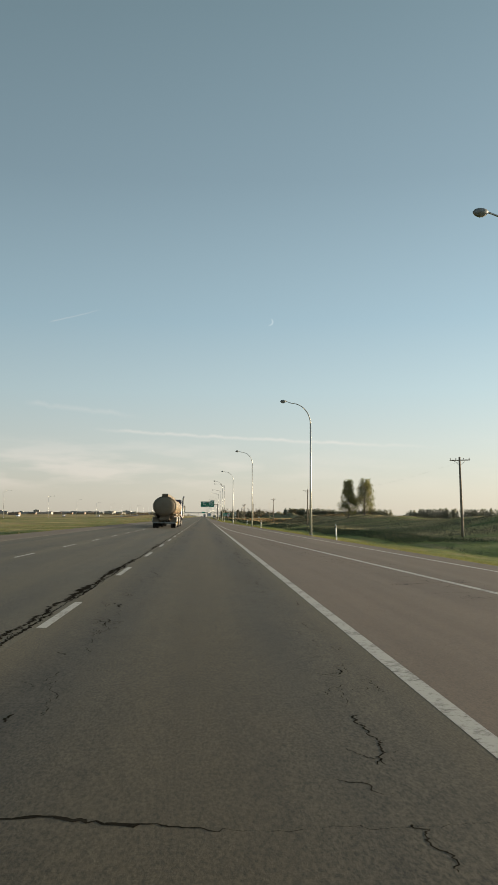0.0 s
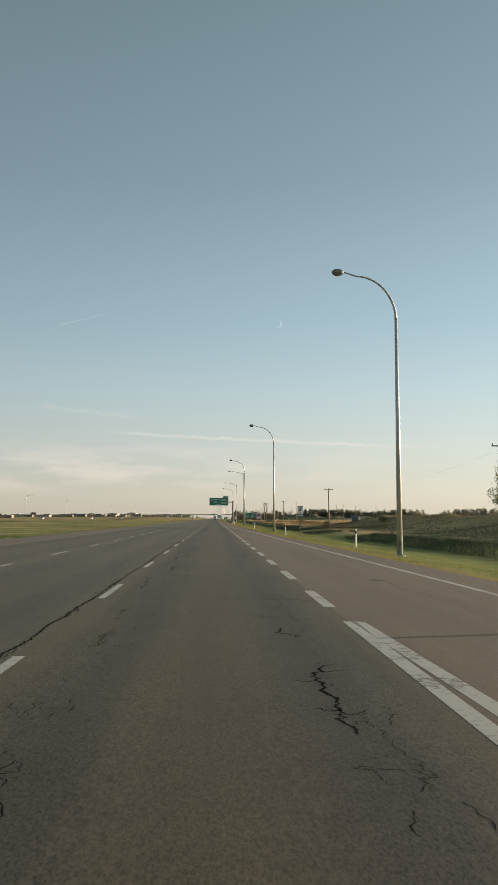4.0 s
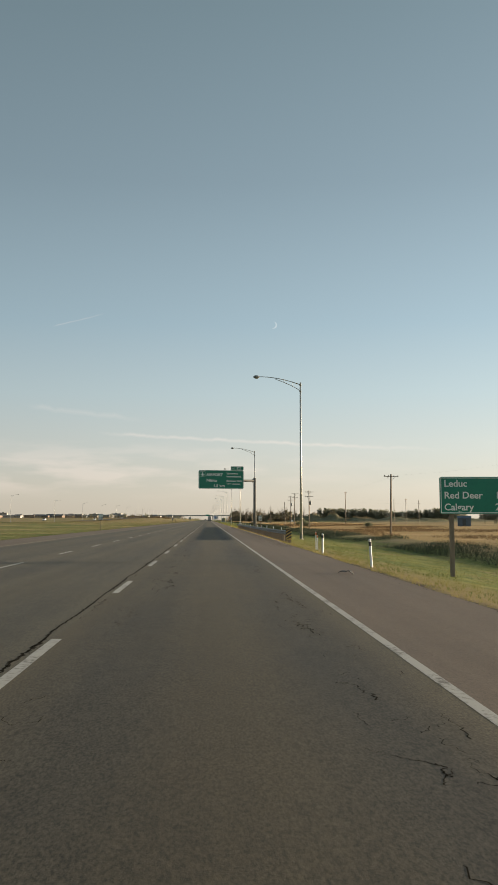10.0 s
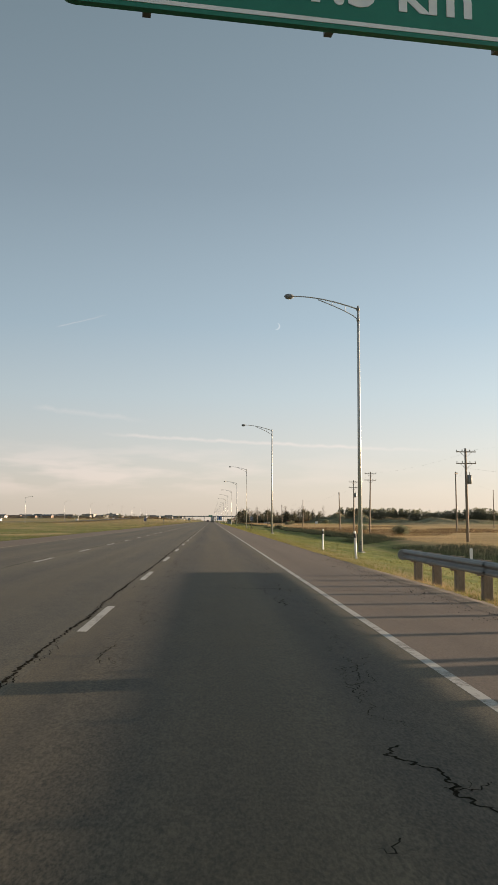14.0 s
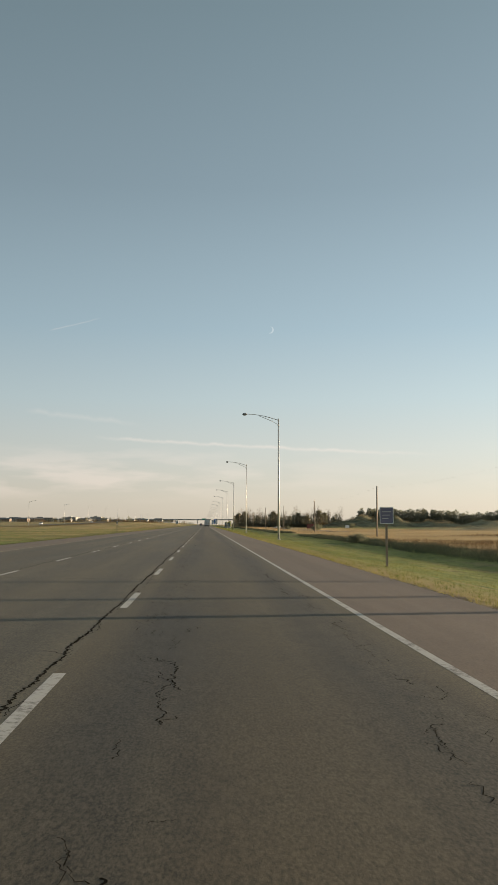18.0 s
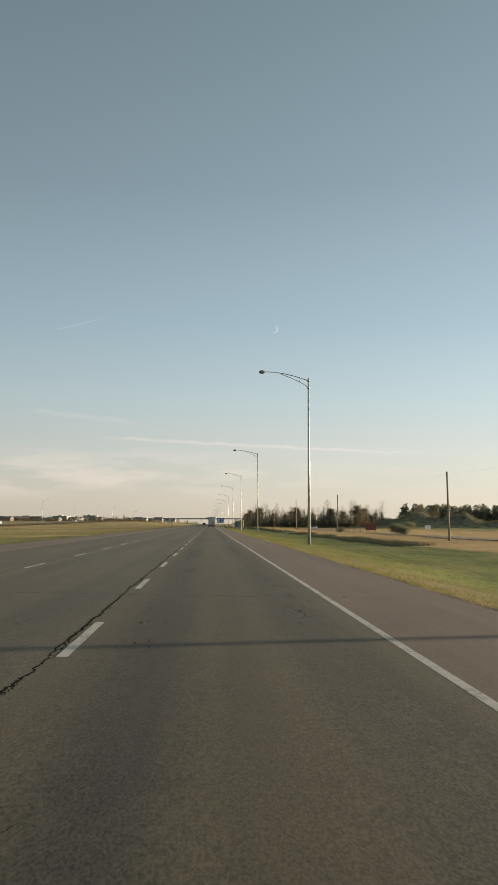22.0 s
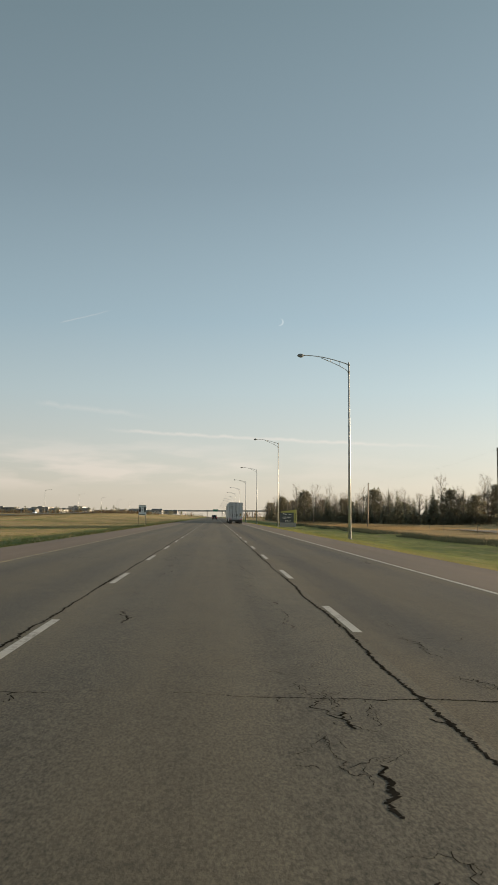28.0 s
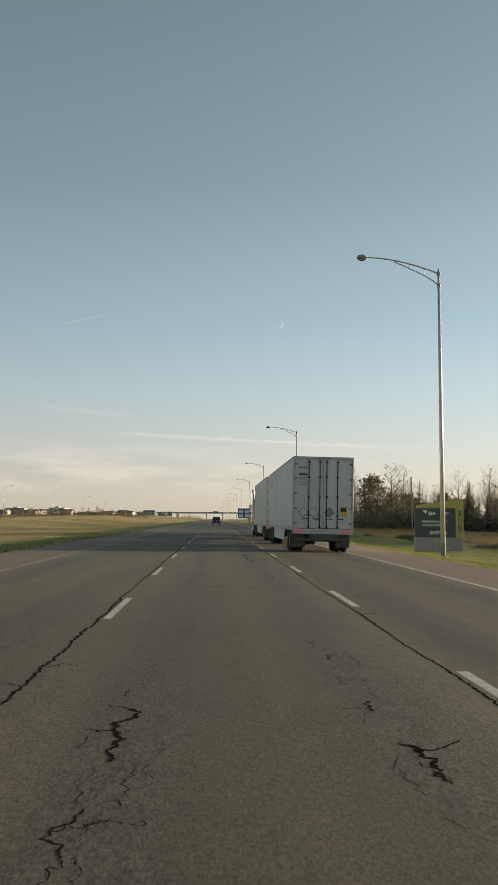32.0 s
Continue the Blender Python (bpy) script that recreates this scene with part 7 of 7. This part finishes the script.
def blades(name, label, mat, n, seed, where, height, width, tuft=3, lean=.35):
    """Grass too dense to count: thin bent blades in tufts."""
    g = np.random.RandomState(seed)
    P = []
    while len(P) < n:
        q = where(g)
        if q:
            P.append(q)
    P = np.array(P)
    P = np.repeat(P, tuft, 0)
    m = len(P)
    P[:, :2] += g.normal(size=(m, 2)) * height * .22
    h = height * g.uniform(.5, 1.25, m)
    a = g.uniform(0, 2 * math.pi, m)
    wv = np.stack([np.cos(a), np.sin(a), np.zeros(m)], 1) * (width * g.uniform(.6, 1.3, m) / 2)[:, None]
    ln = g.normal(size=(m, 2)) * (lean * h)[:, None]
    tip = P + np.concatenate([ln, h[:, None]], 1)
    V = np.stack([P - wv, P + wv, tip], 1).reshape(-1, 3)
    me = bpy.data.meshes.new(name)
    me.vertices.add(3 * m)
    me.vertices.foreach_set("co", V.astype(np.float32).ravel())
    me.loops.add(3 * m)
    me.loops.foreach_set("vertex_index", np.arange(3 * m, dtype=np.int32))
    me.polygons.add(m)
    me.polygons.foreach_set("loop_start", np.arange(0, 3 * m, 3, dtype=np.int32))
    me.materials.append(MAT[mat])
    me.update()
    me.validate()
    return tagged(new(name, me), label, "grass", kind="stuff")


def verge(g):
    y = g.uniform(0, 1160)
    u = .5 + 9.5 * g.uniform() ** 1.6
    x = along(y, RIGHT_EDGE) + u
    if noise.noise((x * .9, y * .35, 2.0)) + .5 * noise.noise((x * 2.2, y * .9, 5.0)) < g.uniform(-.55, .25):
        return None
    return (x, y, land(x, y) - .01)


def fringe(g):
    y = g.uniform(0, 1160)
    x = along(y, RIGHT_EDGE) + .25 + abs(g.normal()) * .45
    return (x, y, land(x, y) - .01)


def ditch(g):
    y = g.uniform(60, 1160)
    lo, hi = (11.5, 17.5) if y < 560 else (13.5, 18)
    x = along(y, RIGHT_EDGE) + g.uniform(lo, hi) + 1.3 * noise.noise((y * .06, 0, 4))
    return (x, y, land(x, y) - .02) if noise.noise((x * .12, y * .05, 7.7)) > -.25 else None


def rank_patch(g):
    y = g.uniform(300, 760)
    x = along(y, RIGHT_EDGE) + 17 + 40 * g.uniform()
    return (x, y, land(x, y) - .02) if noise.noise((x * .05, y * .022, 3.3)) > .12 else None


def field(g):
    y = g.uniform(270, 1180)
    x = along(y, RIGHT_EDGE) + 17 + 60 * g.uniform() ** 1.5
    return (x, y, land(x, y) - .02)


def berm(g):
    y = g.uniform(90, 400)
    x = g.uniform(26, 66)
    return (x, y, land(x, y) - .02)


def median(g):
    y = g.uniform(10, 1160)
    x = LEFT_EDGE - .5 - 30 * g.uniform() ** 1.6
    return (x, y, land(x, y) - .01)


blades("verge_grass", "short mown green grass on the verge", "blade", 120000, 1, verge, .095, .012)
blades("verge_grass", "dry yellow grass fringe at the pavement edge", "fringe", 26000, 2, fringe, .075, .010)
blades("ditch_reeds", "dark tall reeds and weeds along the ditch", "reed", 70000, 3, ditch, .42, .020, lean=.4)
blades("field_weeds", "dark rusty weed patches in the dry field", "rust", 26000, 12, rank_patch, .42, .03, lean=.4)
blades("field_grass", "tall dry golden field grass", "straw", 90000, 4, field, .24, .016, lean=.5)
blades("berm_grass", "rough grey-green grass on the berm", "sagebrush", 30000, 5, berm, .32, .04, lean=.3)
def heaps(g):
    q = MOUNDS[g.randint(0, 8)]
    x, y = q[0] + g.normal() * q[2] * .8, q[1] + g.normal() * q[3] * .8
    return (x, y, land(x, y) - .05)


blades("mound_growth", "rough weeds covering the earth mounds", "sagebrush", 9000, 8, heaps, .75, .14, lean=.4)
blades("mound_growth", "dry tufts on the earth mounds", "straw", 2500, 9, heaps, .6, .12, lean=.4)
def sunlit_strip(g):
    y = g.uniform(1045, 1215)
    x = 21 + 15 * g.uniform() + max(0.0, (1090 - y) * .1)
    return (x, y, land(x, y) - .02)


def far_median(g):
    y = g.uniform(700, 1500)
    x = LEFT_EDGE - 7 - 75 * g.uniform()
    return (x, y, land(x, y) - .02)


blades("field_grass", "tall golden grass lit by the low sun", "straw", 16000, 10, sunlit_strip, .5, .03, lean=.4)
blades("median_grass", "pale yellow standing grass in the median", "straw", 20000, 11, far_median, .13, .06, lean=.5)
blades("median_grass", "olive green grass in the median", "blade", 10000, 15, far_median, .12, .06, lean=.5)
blades("median_grass", "short patchy grass in the median", "blade", 24000, 6, median, .12, .04)
blades("median_grass", "dry golden tufts in the median", "straw", 4500, 7, median, .15, .045)


def crumbs(n, seed):
    """Loose stones and clods of broken asphalt along the ragged pavement edge, too many to count."""
    g = np.random.RandomState(seed)
    sh = Shape()
    for k in range(n):
        by_rail = g.uniform() < .28
        y = g.uniform(368, 486) if by_rail else g.uniform(20, 1120)
        u = g.normal() * .11 + .05 if not by_rail else -.25 + g.normal() * .34
        x = along(y, RIGHT_EDGE) + u
        z = (fall(x) if u < 0 else land(x, y))
        r = g.uniform(.008, .020) * (1.6 if g.uniform() < .05 else 1.0)
        ring = [(x + r * math.cos(t) * g.uniform(.7, 1.3), y + r * 1.4 * math.sin(t) * g.uniform(.7, 1.3), z) for t in (0, 1.6, 3.1, 4.7)]
        top = (x + g.normal() * r * .2, y + g.normal() * r * .2, z + r * g.uniform(.5, 1.1))
        for a, b in zip(ring, ring[1:] + ring[:1]):
            sh.face([a, b, top])
    return solid("edge_gravel", sh, "clods", "dark crumbled asphalt and gravel along the pavement edge", "gravel", kind="stuff")


crumbs(16000, 31)


def rail_foot(g):
    y = g.uniform(384, 479)
    x = 5.22 + .22 * g.normal()
    return (x, y, land(x, y)) if noise.noise((y * .5, 3.0, x)) > -.3 else None


blades("rail_tufts", "dry tan grass at the foot of the guardrail posts", "straw", 2600, 14, rail_foot, .10, .010, lean=.5)
silt = Shape()
rows = []
for y in np.arange(378, 484, .5):
    f = min(1.0, (y - 377.5) / 6, (484.5 - y) / 6)
    x0 = 4.36 - f * (.28 + .22 * noise.noise((y * .45, 1.0, 0.0)) + .12 * noise.noise((y * 1.7, 2.0, 0.0)))
    x1 = 4.42 + f * (.62 + .2 * noise.noise((y * .6, 5.0, 0.0)))
    rows.append([(x0, y, fall(x0) + .003), (4.40, y, fall(4.4) + .010), ((x1 + 4.4) / 2, y, land((x1 + 4.4) / 2, y) + .035), (x1, y, land(x1, y) + .004)])
for r0, r1 in zip(rows, rows[1:]):
    for i in range(3):
        silt.face([r0[i], r0[i + 1], r1[i + 1], r1[i]], True)
solid("gravel_verge", silt, "silt", "dark brown gravel and grit washed up below the guardrail", "gravel", kind="structure")


# ---- skyline ----
def building(name, label, w, d, h, wall, floors, bays, seed):
    g = random.Random(seed)
    B_ = thing(name, label, "building", "far buildings on the horizon")
    body = part("wall", Shape().box(-w / 2, w / 2, 0, d, -2, h, .0), wall, B_)
    part("roof", Shape().box(-w / 2 - .2, w / 2 + .2, -.2, d + .2, h, h + .5), "roof", B_)
    if g.random() < .6:
        part("roof_plant", Shape().box(-w * .2, w * .05, d * .3, d * .7, h + .5, h + 2.6), "galv_dull", B_)
    for f in range(floors):
        for k in range(bays):
            x = -w / 2 + w * (k + .5) / bays
            z = 1.0 + f * (h - 1.0) / floors
            win = part("window", Shape().box(x - w / bays * .24, x + w / bays * .24, -.05, .02, z + .6, z + .6 + (h - 1.0) / floors * .36), "glass_dark", body)
    part("door", Shape().box(w * .3, w * .3 + 3, -.1, .02, 0, 2.6), "wall_grey", body)
    return B_


g = random.Random(5)
SKY = [(-520, 1700, 60, 14, "wall_grey", 3, 9), (-470, 1720, 26, 20, "wall_white", 4, 4), (-420, 1760, 34, 12, "wall_pale", 2, 6), (-380, 1800, 46, 9, "wall_white", 2, 7), (-345, 1780, 18, 15, "wall_pale", 3, 3),
       (-310, 1800, 40, 10, "wall_brown", 2, 6), (-280, 1850, 22, 14, "wall_white", 3, 4), (-250, 1900, 60, 11, "wall_grey", 3, 9), (-215, 1950, 36, 16, "wall_pale", 4, 6), (-180, 2000, 30, 13, "wall_white", 3, 5),
       (-150, 2050, 44, 9, "wall_brown", 2, 6), (-120, 2100, 26, 12, "wall_pale", 3, 4), (-92, 2150, 40, 8, "wall_grey", 2, 6), (-620, 1750, 70, 10, "wall_pale", 2, 9), (-700, 1800, 50, 13, "wall_white", 3, 7),
       (-800, 1850, 80, 11, "wall_grey", 2, 9), (-440, 1450, 24, 8, "wall_white", 2, 4), (-330, 1500, 30, 7, "wall_brown", 2, 5), (-560, 1500, 34, 9, "wall_brown", 2, 5)]
for i, (x, y, w, h, wall, fl, ba) in enumerate(SKY):
    ob = building("far_building", {"wall_grey": "low grey commercial building on the horizon", "wall_white": "white commercial building on the horizon", "wall_pale": "pale beige building on the horizon", "wall_brown": "brown low building on the horizon"}[wall], w, 18, h, wall, fl, ba, i)
    ob.matrix_basis = pose(x, y, .4 + rise(y), 0, 0, g.uniform(-18, 8))
    ob.scale = (.62, .8, g.uniform(.36, .62))


def house(w, h, wall, label):
    """A far house: walls, gable roof, a few windows."""
    H = thing("far_house", label, "house", "far houses on the horizon")
    body = part("wall", Shape().box(-w / 2, w / 2, 0, 8, -1, h), wall, H)
    part("roof", Shape().loft([[(-w / 2 - .4, -.5, h), (w / 2 + .4, -.5, h), (w / 2 + .4, 8.5, h), (-w / 2 - .4, 8.5, h)], [(-w / 2 - .1, 3.9, h + 2.0), (w / 2 + .1, 3.9, h + 2.0), (w / 2 + .1, 4.1, h + 2.0), (-w / 2 - .1, 4.1, h + 2.0)]], smooth=False), "roof", H)
    for k in range(3):
        x = -w / 2 + w * (k + .5) / 3
        part("window", Shape().box(x - .7, x + .7, -.05, .02, h * .35, h * .75), "glass_dark", body)
    return H


HOUSES = [house(11, 2.9, "wall_white", "small white house with a grey gable roof on the horizon"), house(15, 3.2, "wall_pale", "small beige house with a grey gable roof on the horizon"), house(12, 3.0, "wall_brown", "small brown house with a grey gable roof on the horizon")]
for k in range(44):
    u = g.random()
    hx, hy = -600 + 530 * u + g.uniform(-8, 8), 1560 + 480 * u ** 1.5 + g.uniform(-40, 60)
    m = pose(hx, hy, .5 + rise(hy), 0, 0, g.uniform(-35, 35))
    if k < 3:
        HOUSES[k].matrix_basis = m
        ob = HOUSES[k]
    else:
        ob = copy_thing(HOUSES[g.choice([0, 0, 1, 1, 2])], m)
    ob.scale = (g.uniform(.8, 1.4), 1, g.uniform(.75, 1.15))
tower = thing("control_tower", "slender pale airport control tower on the horizon", "building", at=(-505, 1690, .4 + rise(1690)))
part("shaft", Shape().tube([(0, 0, -1), (0, 0, 24)], [3.2, 2.6], 14), "wall_pale", tower)
part("cab", Shape().tube([(0, 0, 24), (0, 0, 25.5), (0, 0, 29), (0, 0, 29.6)], [3.0, 4.8, 5.4, 3.5], 12), "glass_dark", tower)
part("roof", Shape().tube([(0, 0, 29.6), (0, 0, 30.4), (0, 0, 34)], [4.6, 4.2, .2], 12), "roof", tower)

# blue shed in the field
sh = thing("shed", "small blue sheet-metal shed in the dry field", "shed", at=(72, 563, land(72, 563)), turn=-15)
part("wall", Shape().box(-1.8, 1.8, -1.2, 1.2, -.2, 2.3, .02), "shed_blue", sh)
part("roof", Shape().loft([[(-1.95, -1.35, 2.28), (1.95, -1.35, 2.28), (1.95, 1.35, 2.28), (-1.95, 1.35, 2.28)], [(-1.95, -.05, 2.95), (1.95, -.05, 2.95), (1.95, .05, 2.95), (-1.95, .05, 2.95)]], smooth=False), "shed_blue", sh)
part("door", Shape().box(-.5, .5, -1.24, -1.2, 0, 2.0), "slate", sh)

# overpass across the road in the distance
ov = thing("overpass", "concrete highway overpass crossing in the distance", "bridge", at=(0, 2350, 3.5))
part("deck", Shape().box(-150, 150, -6, 6, 6.0, 7.3, .05), "concrete", ov)
for sg in (-6, 5.7):
    part("parapet", Shape().box(-150, 150, sg, sg + .3, 7.3, 8.3), "concrete", ov)
for x in (-60, -16, 9, 60):
    part("pier", Shape().box(x - .6, x + .6, -4.5, 4.5, -5, 6.0, .05), "concrete", ov)
for sg in (1, -1):
    part("embankment", Shape().loft([[(sg * 150, -24, -5), (sg * 150, 24, -5), (sg * 150, 6, 7.3), (sg * 150, -6, 7.3)], [(sg * 420, -12, -5), (sg * 420, 12, -5), (sg * 420, 6, .2), (sg * 420, -6, .2)]], smooth=False), "ground", ov)
part("sign_panel", Shape().box(-6, 2, -6.4, -6.15, 6.2, 9.6), "green_sign", ov)
# service track with a pale fence beyond the ditch
track = Shape()
for k in range(30):
    ya, yb = 800 + 13 * k, 813 + 13 * k
    track.face([(34, ya, land(36, ya) + .06), (39, ya, land(36, ya) + .06), (39, yb, land(36, yb) + .06), (34, yb, land(36, yb) + .06)])
solid("field_track", track, "gravel", "pale gravel track along the field", "track", kind="structure")
fence = thing("wire_fence", "old wire fence on grey timber posts along the field", "fence")
pm = Shape().box(-.035, .035, -.035, .035, -.4, 1.0, .008).mesh("post", "wood_post")
for k in range(30):
    y = 850 + 8.5 * k
    p = new("post", pm)
    p.parent, p.matrix_basis = fence, pose(31.5, y, land(31.5, y), random.Random(k).uniform(-4, 4), random.Random(k + 99).uniform(-3, 3), 0)
for z in (.4, .65, .9):
    part("wire", Shape().tube([(31.5, 850 + 8.5 * k, land(31.5, 850 + 8.5 * k) + z) for k in range(30)], .003, 4, caps=False), "dark_steel", fence)
